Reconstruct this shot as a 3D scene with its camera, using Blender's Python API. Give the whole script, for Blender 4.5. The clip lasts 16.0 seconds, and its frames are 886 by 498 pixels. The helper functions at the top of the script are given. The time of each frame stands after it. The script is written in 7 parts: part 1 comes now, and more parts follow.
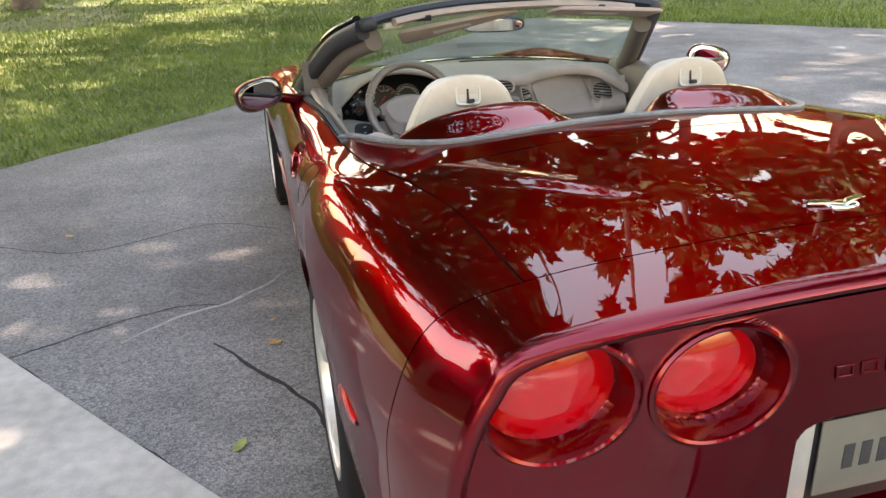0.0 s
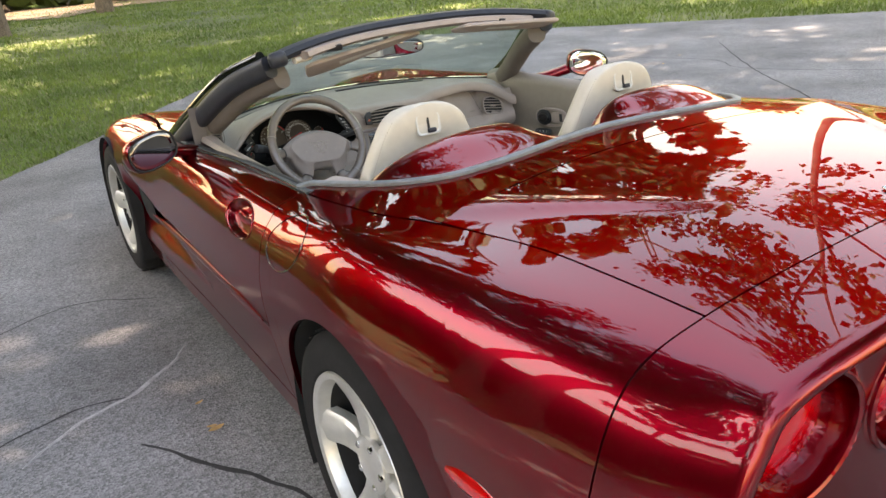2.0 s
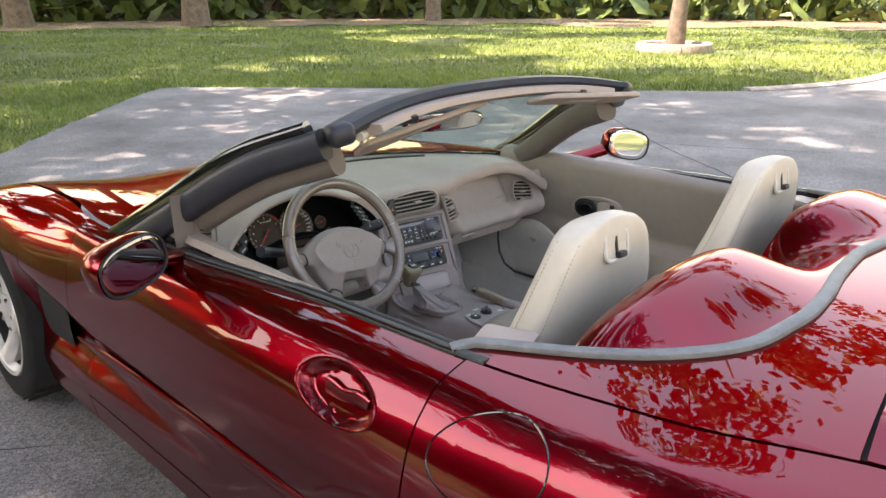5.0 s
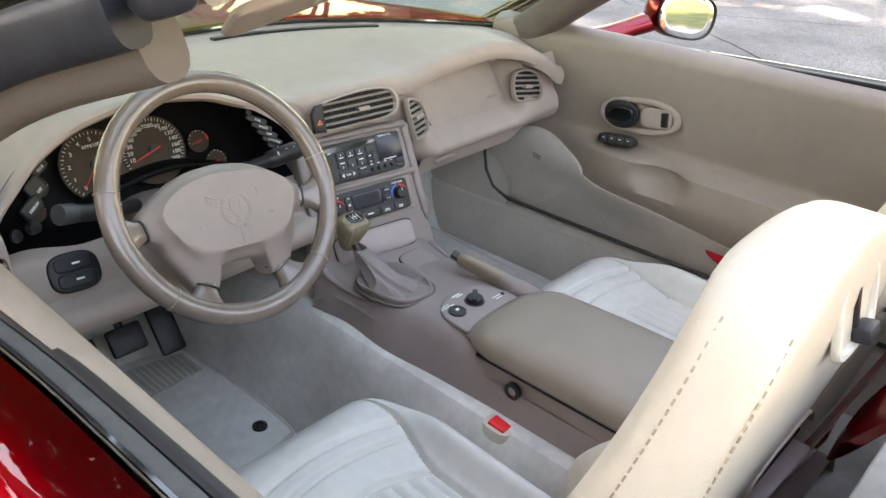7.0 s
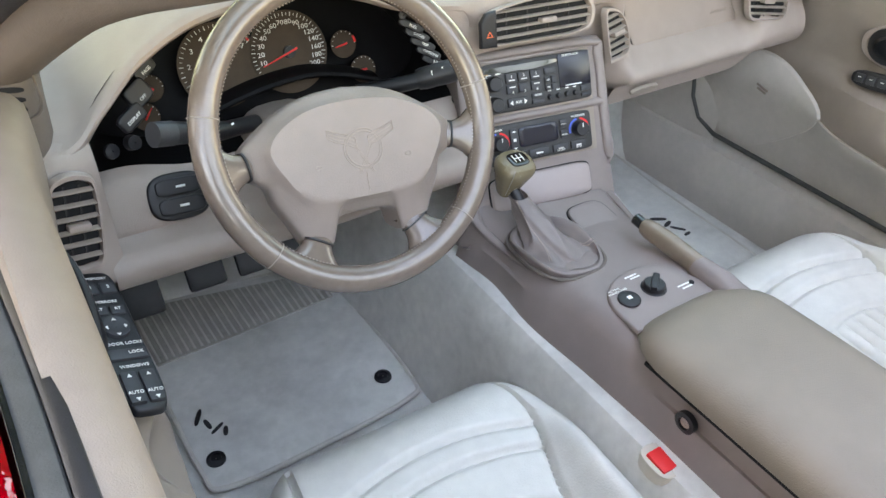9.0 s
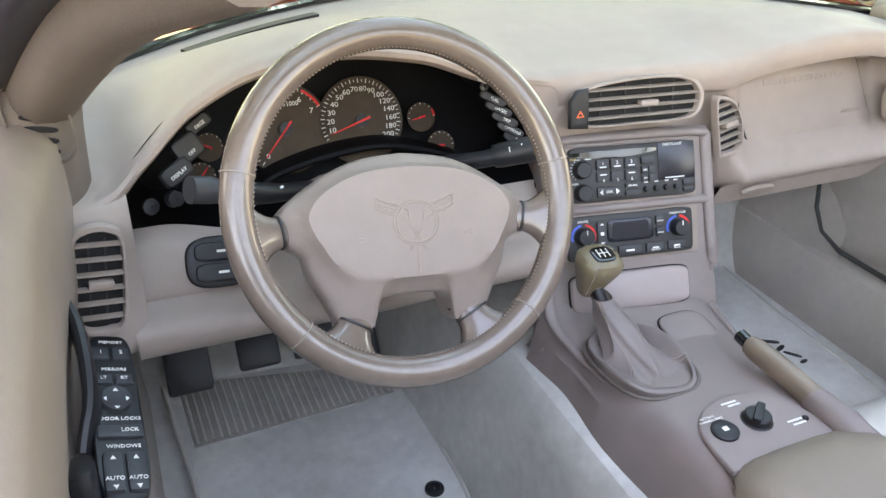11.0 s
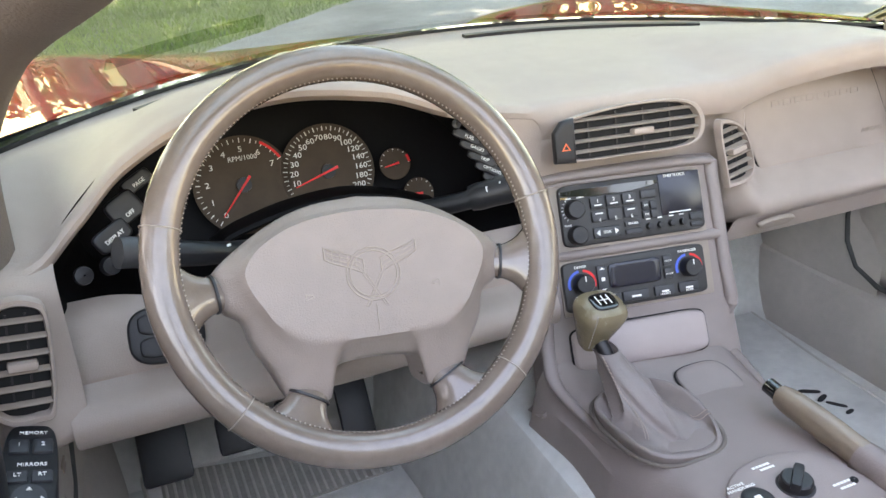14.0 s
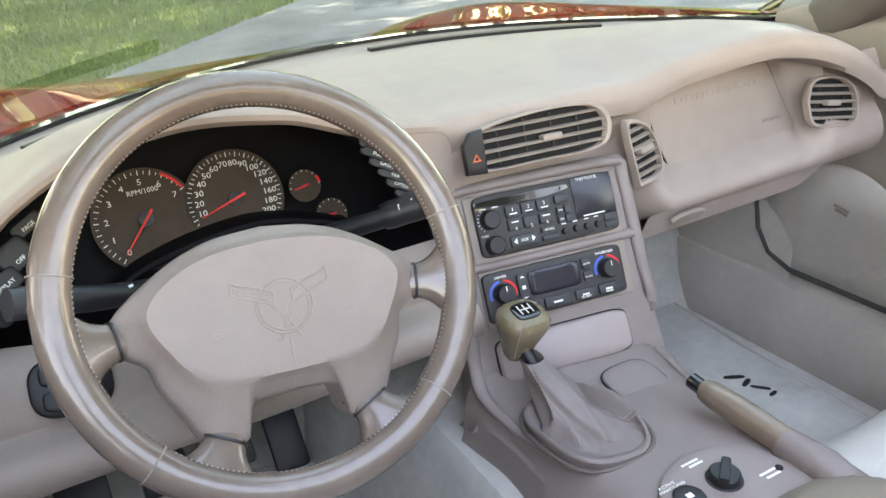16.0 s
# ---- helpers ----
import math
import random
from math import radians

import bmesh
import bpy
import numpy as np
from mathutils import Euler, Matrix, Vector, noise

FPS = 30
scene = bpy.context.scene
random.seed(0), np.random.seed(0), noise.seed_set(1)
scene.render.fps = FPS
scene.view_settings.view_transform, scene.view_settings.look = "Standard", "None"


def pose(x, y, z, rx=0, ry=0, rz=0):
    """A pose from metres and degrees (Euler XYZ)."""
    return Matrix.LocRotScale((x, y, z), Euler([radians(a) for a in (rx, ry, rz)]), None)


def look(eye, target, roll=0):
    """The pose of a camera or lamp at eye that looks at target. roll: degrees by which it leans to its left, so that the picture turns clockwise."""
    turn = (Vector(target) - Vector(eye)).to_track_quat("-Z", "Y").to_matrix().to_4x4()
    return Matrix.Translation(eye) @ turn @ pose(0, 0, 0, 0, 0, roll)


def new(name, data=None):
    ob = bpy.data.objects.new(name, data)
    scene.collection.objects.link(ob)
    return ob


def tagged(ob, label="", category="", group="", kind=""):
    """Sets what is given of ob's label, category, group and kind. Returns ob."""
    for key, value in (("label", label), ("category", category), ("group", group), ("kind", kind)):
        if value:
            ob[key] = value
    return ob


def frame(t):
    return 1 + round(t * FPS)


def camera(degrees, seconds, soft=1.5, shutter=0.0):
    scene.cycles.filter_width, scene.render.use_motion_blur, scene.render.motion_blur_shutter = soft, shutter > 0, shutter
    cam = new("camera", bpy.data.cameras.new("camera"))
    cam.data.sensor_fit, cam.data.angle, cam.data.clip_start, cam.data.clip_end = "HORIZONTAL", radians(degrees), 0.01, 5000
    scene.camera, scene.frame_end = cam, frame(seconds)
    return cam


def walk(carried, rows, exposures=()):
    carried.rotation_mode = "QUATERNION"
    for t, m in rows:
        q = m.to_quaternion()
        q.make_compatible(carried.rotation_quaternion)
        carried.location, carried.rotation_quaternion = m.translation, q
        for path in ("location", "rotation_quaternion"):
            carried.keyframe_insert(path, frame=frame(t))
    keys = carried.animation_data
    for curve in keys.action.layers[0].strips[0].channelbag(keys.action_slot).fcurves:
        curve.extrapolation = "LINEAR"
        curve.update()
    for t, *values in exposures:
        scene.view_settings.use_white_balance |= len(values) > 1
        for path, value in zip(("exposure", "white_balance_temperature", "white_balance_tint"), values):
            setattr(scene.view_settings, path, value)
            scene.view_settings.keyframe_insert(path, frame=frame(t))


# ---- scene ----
PATH = [
    (0, (-1.034, -1.822, 1.46), (-0.584, -0.027, 0.703), -2.0),
    (0.5, (-1.09, -1.764, 1.451), (-0.47, -0.013, 0.71), -2.2),
    (1, (-1.153, -1.616, 1.464), (-0.541, 0.134, 0.713), -4.7),
    (1.5, (-1.295, -1.505, 1.463), (-0.524, 0.186, 0.724), -5.4),
    (2, (-1.475, -1.435, 1.481), (-0.528, 0.164, 0.739), -5.1),
    (2.5, (-1.519, -1.312, 1.475), (-0.507, 0.257, 0.759), -5.2),
    (3, (-1.574, -1.184, 1.474), (-0.538, 0.381, 0.782), -3.9),
    (3.2, (-1.634, -1.194, 1.479), (-0.611, 0.382, 0.792), -3.5),
    (5.3, (-1.599, -0.171, 1.449), (-0.192, 1.095, 0.803), -0.2),
    (5.5, (-1.498, -0.084, 1.433), (-0.057, 1.134, 0.768), -0.7),
    (6, (-1.261, 0.124, 1.404), (0.172, 1.299, 0.65), -1.5),
    (6.5, (-1.118, 0.26, 1.367), (0.323, 1.375, 0.542), 0.3),
    (7, (-0.934, 0.344, 1.288), (0.374, 1.525, 0.341), 2.1),
    (7.2, (-0.862, 0.378, 1.280), (0.271, 1.609, 0.185), 1.8),
    (7.5, (-0.796, 0.424, 1.262), (0.297, 1.662, 0.133), 2.8),
    (7.8, (-0.770, 0.450, 1.258), (0.241, 1.678, 0.047), 1.4),
    (8, (-0.778, 0.479, 1.248), (0.201, 1.607, -0.083), 2.3),
    (8.2, (-0.758, 0.487, 1.222), (0.147, 1.552, -0.208), 2.5),
    (8.5, (-0.746, 0.506, 1.211), (0.143, 1.58, -0.223), 2.2),
    (8.8, (-0.725, 0.530, 1.224), (0.144, 1.798, -0.055), 1.1),
    (9, (-0.721, 0.553, 1.242), (0.156, 1.885, 0.035), 1.9),
    (9.2, (-0.708, 0.571, 1.232), (0.16, 1.958, 0.083), 2.8),
    (9.5, (-0.695, 0.592, 1.232), (0.16, 2.023, 0.127), 4.2),
    (9.7, (-0.683, 0.599, 1.219), (0.154, 2.06, 0.139), 4.2),
    (11.8, (-0.599, 0.619, 1.135), (0.062, 2.228, 0.146), 0.4),
    (12, (-0.593, 0.62, 1.128), (0.066, 2.229, 0.14), 0.1),
    (12.5, (-0.583, 0.626, 1.12), (0.072, 2.232, 0.125), -1.1),
    (13, (-0.564, 0.65, 1.113), (0.091, 2.282, 0.158), -1.7),
    (13.5, (-0.546, 0.683, 1.113), (0.095, 2.364, 0.24), -1.7),
    (14, (-0.531, 0.673, 1.088), (0.135, 2.36, 0.245), -2.8),
    (14.5, (-0.521, 0.682, 1.083), (0.228, 2.331, 0.234), -2.0),
    (15, (-0.514, 0.679, 1.082), (0.267, 2.316, 0.238), -3.0),
    (15.5, (-0.506, 0.683, 1.087), (0.29, 2.314, 0.246), -4.2),
    (16, (-0.507, 0.685, 1.092), (0.32, 2.301, 0.253), -4.8),
]
cam = camera(58.6, 16.0)
walk(cam, [(t, look(eye, target, roll)) for t, eye, target, roll in PATH], exposures=[(0, 2.85, 7700, 24), (3.2, 2.85, 7700, 24), (5.5, 2.85, 7500, 28), (7.0, 3.45, 7800, 26), (8.0, 3.85, 8000, 28), (9.0, 3.85, 7700, 24), (12.0, 3.92, 7600, 30), (16, 3.87, 7600, 27)])

# ---- world and light ----
SUN_EL, SUN_AZ = 52.0, 290.0
world = bpy.data.worlds.new("sky")
scene.world = world
world.use_nodes = True
wn = world.node_tree
bg = wn.nodes["Background"]
sky = wn.nodes.new("ShaderNodeTexSky")
sky.sky_type = "NISHITA"
sky.sun_disc = False
sky.air_density, sky.dust_density = 2.2, 1.5
sky.sun_elevation = radians(SUN_EL)
sky.sun_rotation = radians(SUN_AZ)
wn.links.new(sky.outputs[0], bg.inputs[0])
bg.inputs[1].default_value = 0.13
sun = new("sun", bpy.data.lights.new("sun", "SUN"))
sun.data.energy, sun.data.angle, sun.data.color = 3.2, radians(0.55), (1.0, 0.93, 0.82)
_az = radians(SUN_AZ)
_sd = Vector((math.sin(_az) * math.cos(radians(SUN_EL)), math.cos(_az) * math.cos(radians(SUN_EL)), math.sin(radians(SUN_EL))))
sun.matrix_world = look(_sd * 30, (0, 0, 0))


# ---- materials ----
def mat(name, color, rough=0.5, metal=0.0, coat=0.0, spec=0.5, var=0.0, scale=8.0, bump=0.0, bscale=200.0, color2=None, trans=0.0, ior=1.45, stain=0.0, coat_rough=0.03, sheen=0.0):
    """Principled material with mottling at a large and a fine scale, and fine relief."""
    m = bpy.data.materials.new(name)
    m.use_nodes = True
    nt = m.node_tree
    p = nt.nodes["Principled BSDF"]
    p.inputs["Base Color"].default_value = (*color, 1)
    p.inputs["Roughness"].default_value = rough
    p.inputs["Metallic"].default_value = metal
    p.inputs["Coat Weight"].default_value = coat
    p.inputs["Coat Roughness"].default_value = coat_rough
    p.inputs["Specular IOR Level"].default_value = spec
    p.inputs["Transmission Weight"].default_value = trans
    p.inputs["Sheen Weight"].default_value = sheen
    p.inputs["IOR"].default_value = ior
    tc = nt.nodes.new("ShaderNodeTexCoord")
    if var > 0 or color2:
        n1 = nt.nodes.new("ShaderNodeTexNoise")
        n1.inputs["Scale"].default_value = scale
        n1.inputs["Detail"].default_value = 8
        n1.inputs["Roughness"].default_value = 0.65
        nt.links.new(tc.outputs["Object"], n1.inputs["Vector"])
        r = nt.nodes.new("ShaderNodeValToRGB")
        lo = tuple(max(0, c * (1 - var)) for c in color)
        hi = color2 or tuple(min(1, c * (1 + var)) for c in color)
        r.color_ramp.elements[0].position, r.color_ramp.elements[1].position = 0.3, 0.7
        r.color_ramp.elements[0].color, r.color_ramp.elements[1].color = (*lo, 1), (*hi, 1)
        nt.links.new(n1.outputs["Fac"], r.inputs["Fac"])
        out = r.outputs["Color"]
        if stain > 0:
            n3 = nt.nodes.new("ShaderNodeTexNoise")
            n3.inputs["Scale"].default_value = scale * 9
            n3.inputs["Detail"].default_value = 6
            nt.links.new(tc.outputs["Object"], n3.inputs["Vector"])
            r3 = nt.nodes.new("ShaderNodeMapRange")
            r3.inputs["From Min"].default_value, r3.inputs["From Max"].default_value = 0.35, 0.7
            r3.inputs["To Min"].default_value, r3.inputs["To Max"].default_value = 1 - stain, 1 + stain
            nt.links.new(n3.outputs["Fac"], r3.inputs["Value"])
            mx = nt.nodes.new("ShaderNodeMix")
            mx.data_type, mx.blend_type = "RGBA", "MULTIPLY"
            mx.inputs["Factor"].default_value = 1
            nt.links.new(out, mx.inputs["A"])
            nt.links.new(r3.outputs["Result"], mx.inputs["B"])
            out = mx.outputs["Result"]
        nt.links.new(out, p.inputs["Base Color"])
        rr = nt.nodes.new("ShaderNodeMapRange")
        rr.inputs["To Min"].default_value, rr.inputs["To Max"].default_value = max(0.02, rough - 0.08), min(1, rough + 0.08)
        nt.links.new(n1.outputs["Fac"], rr.inputs["Value"])
        nt.links.new(rr.outputs["Result"], p.inputs["Roughness"])
    if bump > 0:
        n2 = nt.nodes.new("ShaderNodeTexNoise")
        n2.inputs["Scale"].default_value = bscale
        n2.inputs["Detail"].default_value = 4
        nt.links.new(tc.outputs["Object"], n2.inputs["Vector"])
        b = nt.nodes.new("ShaderNodeBump")
        b.inputs["Strength"].default_value = bump
        b.inputs["Distance"].default_value = 0.002
        nt.links.new(n2.outputs["Fac"], b.inputs["Height"])
        nt.links.new(b.outputs["Normal"], p.inputs["Normal"])
    return m


M_PAINT = mat("ruby_paint", (0.185, 0.0016, 0.0085), 0.30, 1.0, 1.0, 0.5, var=0.04, scale=900.0, coat_rough=0.008)
M_PAINT.node_tree.nodes["Principled BSDF"].inputs["Specular Tint"].default_value = (0.8, 0.08, 0.10, 1)
M_PAINT.node_tree.nodes["Principled BSDF"].inputs["Coat IOR"].default_value = 1.42
M_BLACK = mat("black_plastic", (0.012, 0.012, 0.014), 0.42, var=0.25, scale=40, bump=0.15, bscale=900)
M_GLOSSBLACK = mat("gloss_black", (0.008, 0.009, 0.010), 0.08, 0, 0.6)
M_RUBBER = mat("tyre_rubber", (0.013, 0.013, 0.014), 0.85, spec=0.25, var=0.4, scale=25, bump=0.3, bscale=400)
M_SEAL = mat("grey_weatherstrip", (0.17, 0.175, 0.175), 0.5, var=0.25, scale=30, bump=0.2, bscale=500)
M_BRAKE = mat("brake_leather", (0.20, 0.155, 0.115), 0.35, 0, 0.2, var=0.14, scale=20, bump=0.2, bscale=600)
M_SEALDARK = mat("dark_weatherstrip", (0.018, 0.020, 0.027), 0.45, var=0.3, scale=30, bump=0.2, bscale=500)
M_ALLOY = mat("silver_alloy", (0.58, 0.57, 0.54), 0.38, 0.6, 0.3, var=0.08, scale=30)
M_DISC = mat("brake_disc", (0.25, 0.24, 0.23), 0.35, 1.0, var=0.2, scale=60)
M_CLUSTER = mat("cluster_black", (0.004, 0.004, 0.005), 0.6, 0, 0, 0.2, var=0.2, scale=30)
M_DARK = mat("wheel_well", (0.01, 0.01, 0.011), 0.9, var=0.3, scale=20)
M_LENS = mat("red_lens", (0.46, 0.0015, 0.003), 0.05, 0, 1.0, 0.5, var=0.12, scale=14)
M_CHROME = mat("chrome", (0.75, 0.75, 0.76), 0.08, 1.0)
M_MIRROR = mat("mirror_glass", (0.85, 0.86, 0.86), 0.015, 1.0)
# mirror glass darkened in colour to stand for dark things reflected in it
M_MIRRORDARK = mat("dark_reflection_glass", (0.16, 0.16, 0.18), 0.02, 1.0)
M_AMBERPRINT = mat("amber_print", (0.62, 0.40, 0.12), 0.6)
M_ASHTRAY = mat("lilac_taupe_plastic", (0.33, 0.272, 0.262), 0.45, var=0.06, scale=4, bump=0.2, bscale=750, stain=0.02)
M_TRIM = mat("taupe_dash_plastic", (0.338, 0.272, 0.238), 0.5, var=0.09, scale=3.5, bump=0.30, bscale=750, stain=0.03)
M_BOOT = mat("boot_leather", (0.20, 0.164, 0.154), 0.42, var=0.12, scale=14, bump=0.3, bscale=500)
# taupe lining with the shade under the header put into its colour
M_LININGSHADE = mat("shaded_pillar_lining", (0.13, 0.107, 0.092), 0.6, var=0.1, scale=5, bump=0.4, bscale=500, stain=0.04)
M_TRIMDARK = mat("dark_taupe_plastic", (0.26, 0.212, 0.178), 0.5, var=0.1, scale=4, bump=0.3, bscale=750, stain=0.03)
M_WHEELLEATHER = mat("taupe_wheel_leather", (0.145, 0.112, 0.093), 0.24, 0, 0.6, var=0.14, scale=9, bump=0.10, bscale=520, stain=0.06)
M_ARM = mat("olive_taupe_vinyl", (0.212, 0.176, 0.138), 0.5, var=0.1, scale=6, bump=0.4, bscale=600)
M_KNOB = mat("olive_knob_leather", (0.19, 0.150, 0.092), 0.26, 0, 0.3, var=0.15, scale=30, bump=0.2, bscale=600)
M_LOWERPANEL = mat("pale_door_panel", (0.46, 0.42, 0.375), 0.7, var=0.08, scale=6, bump=0.4, bscale=600, stain=0.03)
# the column's taupe plastic, darkened in colour to tone down its bright lighting
M_HUBSHADE = mat("shaded_cover_plastic", (0.23, 0.186, 0.166), 0.42, var=0.08, scale=5, bump=0.3, bscale=750, stain=0.03)
M_CONSOLE = mat("console_plastic", (0.220, 0.180, 0.168), 0.44, var=0.09, scale=4, bump=0.3, bscale=750, stain=0.03)
M_BELT = mat("belt_rubber", (0.055, 0.058, 0.055), 0.7, var=0.25, scale=30, bump=0.2, bscale=500)
M_SEAT = mat("cream_leather", (0.58, 0.565, 0.52), 0.42, var=0.07, scale=5, bump=0.35, bscale=420, stain=0.035)
M_SEATBACK = mat("cream_vinyl", (0.54, 0.49, 0.41), 0.46, var=0.08, scale=4, bump=0.3, bscale=500, stain=0.03)
M_SEAM = mat("seam_thread", (0.36, 0.30, 0.22), 0.7, var=0.2, scale=300)
M_CARPET = mat("grey_beige_carpet", (0.60, 0.585, 0.545), 0.95, var=0.20, scale=6, bump=1.0, bscale=900, stain=0.06, sheen=0.25)
M_MATRIB = mat("heel_pad_rib", (0.50, 0.47, 0.42), 0.8, var=0.15, scale=20, bump=0.3, bscale=500)
M_MATPAD = mat("heel_pad_rubber", (0.34, 0.32, 0.28), 0.8, var=0.15, scale=20, bump=0.4, bscale=500, stain=0.08)
M_LCD = mat("display_glass", (0.008, 0.009, 0.018), 0.22, 0, 0.0)
M_DIAL = mat("dial_face", (0.075, 0.056, 0.042), 0.7, 0, 0, 0.1, var=0.12, scale=30)
M_WHITE = mat("white_print", (0.75, 0.74, 0.70), 0.6)
M_REDPRINT = mat("red_print", (0.75, 0.02, 0.02), 0.5)
M_BLUEPRINT = mat("blue_print", (0.05, 0.12, 0.55), 0.5)
M_ORANGE = mat("orange_print", (0.85, 0.16, 0.06), 0.5)
M_REDPLASTIC = mat("red_plastic", (0.62, 0.012, 0.02), 0.35, var=0.1, scale=60)
M_GREYPAD = mat("grey_button", (0.036, 0.037, 0.041), 0.5, var=0.15, scale=90, bump=0.1, bscale=900)
M_RADIO = mat("grey_radio_face", (0.030, 0.029, 0.029), 0.5, var=0.1, scale=60, bump=0.2, bscale=900)
M_PLATE = mat("plate_metal", (0.17, 0.165, 0.14), 0.4, 0.2, var=0.1, scale=10)


def thin_glass(name, tint, gloss=0.10):
    """A single sheet of glass: mostly clear, with some gloss by the angle."""
    m = bpy.data.materials.new(name)
    m.use_nodes = True
    nt = m.node_tree
    nt.nodes.clear()
    o = nt.nodes.new("ShaderNodeOutputMaterial")
    tr = nt.nodes.new("ShaderNodeBsdfTransparent")
    tr.inputs[0].default_value = (*tint, 1)
    gl = nt.nodes.new("ShaderNodeBsdfGlossy")
    gl.inputs["Roughness"].default_value = 0.01
    lw = nt.nodes.new("ShaderNodeLayerWeight")
    lw.inputs[0].default_value = 0.5
    pw = nt.nodes.new("ShaderNodeMath")
    pw.operation = "POWER"
    pw.inputs[1].default_value = 4.0
    nt.links.new(lw.outputs["Facing"], pw.inputs[0])
    fr = nt.nodes.new("ShaderNodeMath")
    fr.operation = "MULTIPLY_ADD"
    fr.inputs[1].default_value, fr.inputs[2].default_value = 0.75, 0.045
    nt.links.new(pw.outputs[0], fr.inputs[0])
    mx = nt.nodes.new("ShaderNodeMixShader")
    nt.links.new(fr.outputs[0], mx.inputs[0])
    nt.links.new(tr.outputs[0], mx.inputs[1])
    nt.links.new(gl.outputs[0], mx.inputs[2])
    nt.links.new(mx.outputs[0], o.inputs[0])
    return m


M_GLASS = thin_glass("windshield_glass", (0.66, 0.79, 0.71))


def asphalt_material():
    m = mat("asphalt", (0.162, 0.158, 0.155), 0.85, var=0.45, scale=0.9, bump=0.0, stain=0.0)
    nt = m.node_tree
    p = nt.nodes["Principled BSDF"]
    base = p.inputs["Base Color"].links[0].from_socket
    tc = nt.nodes.new("ShaderNodeTexCoord")
    vor = nt.nodes.new("ShaderNodeTexVoronoi")
    vor.inputs["Scale"].default_value = 130
    nt.links.new(tc.outputs["Object"], vor.inputs["Vector"])
    mr = nt.nodes.new("ShaderNodeMapRange")
    mr.inputs["From Min"].default_value, mr.inputs["From Max"].default_value = 0.0, 1.0
    mr.inputs["To Min"].default_value, mr.inputs["To Max"].default_value = 0.6, 1.5
    sep = nt.nodes.new("ShaderNodeSeparateColor")
    nt.links.new(vor.outputs["Color"], sep.inputs[0])
    nt.links.new(sep.outputs[0], mr.inputs["Value"])
    mx = nt.nodes.new("ShaderNodeMix")
    mx.data_type, mx.blend_type = "RGBA", "MULTIPLY"
    mx.inputs["Factor"].default_value = 1
    nt.links.new(base, mx.inputs["A"])
    nt.links.new(mr.outputs["Result"], mx.inputs["B"])
    nt.links.new(mx.outputs["Result"], p.inputs["Base Color"])
    bp = nt.nodes.new("ShaderNodeBump")
    bp.inputs["Strength"].default_value, bp.inputs["Distance"].default_value = 0.7, 0.004
    nt.links.new(vor.outputs["Distance"], bp.inputs["Height"])
    nt.links.new(bp.outputs["Normal"], p.inputs["Normal"])
    return m


M_ASPHALT = asphalt_material()
M_KERB = mat("kerb_concrete", (0.27, 0.255, 0.235), 0.9, var=0.25, scale=1.6, bump=0.6, bscale=160, stain=0.2)
M_CONCRETE = mat("concrete", (0.40, 0.385, 0.35), 0.85, var=0.18, scale=2.2, bump=0.6, bscale=160, stain=0.12)
M_GROUND = mat("lawn_soil", (0.07, 0.12, 0.02), 0.95, var=0.5, scale=0.35, bump=0.8, bscale=30, color2=(0.17, 0.18, 0.06), stain=0.3)
M_GRASS = mat("grass_blades", (0.075, 0.165, 0.016), 0.6, var=0.45, scale=0.45, color2=(0.20, 0.27, 0.045))
M_BARK = mat("bark", (0.16, 0.125, 0.095), 0.9, var=0.4, scale=6, bump=1.0, bscale=40, stain=0.3)
M_LEAF = mat("tree_leaves", (0.055, 0.10, 0.022), 0.5, var=0.5, scale=1.5, color2=(0.12, 0.17, 0.04))
M_LITTER = mat("leaf_litter", (0.22, 0.15, 0.09), 0.9, var=0.5, scale=3, bump=0.8, bscale=20, stain=0.35)
M_MULCH = mat("stone_mulch", (0.30, 0.25, 0.21), 0.9, var=0.4, scale=10, bump=1.0, bscale=40, stain=0.3)
M_CRACK = mat("crack_filler", (0.32, 0.31, 0.30), 0.85, var=0.3, scale=30, stain=0.2)
M_DRYLEAF = mat("dry_leaf", (0.42, 0.25, 0.09), 0.7, var=0.3, scale=60)
M_GREENLEAF = mat("fallen_green_leaf", (0.26, 0.30, 0.09), 0.6, var=0.3, scale=60)


# ---- mesh helpers ----
def part(name, bm, material, parent=None, label="", smooth=True):
    me = bpy.data.meshes.new(name)
    bmesh.ops.recalc_face_normals(bm, faces=bm.faces[:])
    bm.to_mesh(me)
    bm.free()
    for m in (material if isinstance(material, (list, tuple)) else [material]):
        me.materials.append(m)
    if smooth:
        me.polygons.foreach_set("use_smooth", [True] * len(me.polygons))
        me.set_sharp_from_angle(angle=radians(38))
    ob = new(name, me)
    if parent is not None:
        ob.parent = parent
    if label:
        tagged(ob, label)
    return ob


def mesh_from(verts, faces):
    bm = bmesh.new()
    vs = [bm.verts.new(v) for v in verts]
    for fc in faces:
        try:
            bm.faces.new([vs[i] for i in fc])
        except ValueError:
            pass
    return bm


def grid(P, close_u=False, close_v=False, flip=False):
    """Quads over an array of points P[i][j]."""
    nu, nv = len(P), len(P[0])
    verts = [tuple(p) for row in P for p in row]
    faces = []
    for i in range(nu if close_u else nu - 1):
        for j in range(nv if close_v else nv - 1):
            a, b = i * nv + j, ((i + 1) % nu) * nv + j
            c, d = ((i + 1) % nu) * nv + (j + 1) % nv, i * nv + (j + 1) % nv
            faces.append((a, d, c, b) if flip else (a, b, c, d))
    return mesh_from(verts, faces)


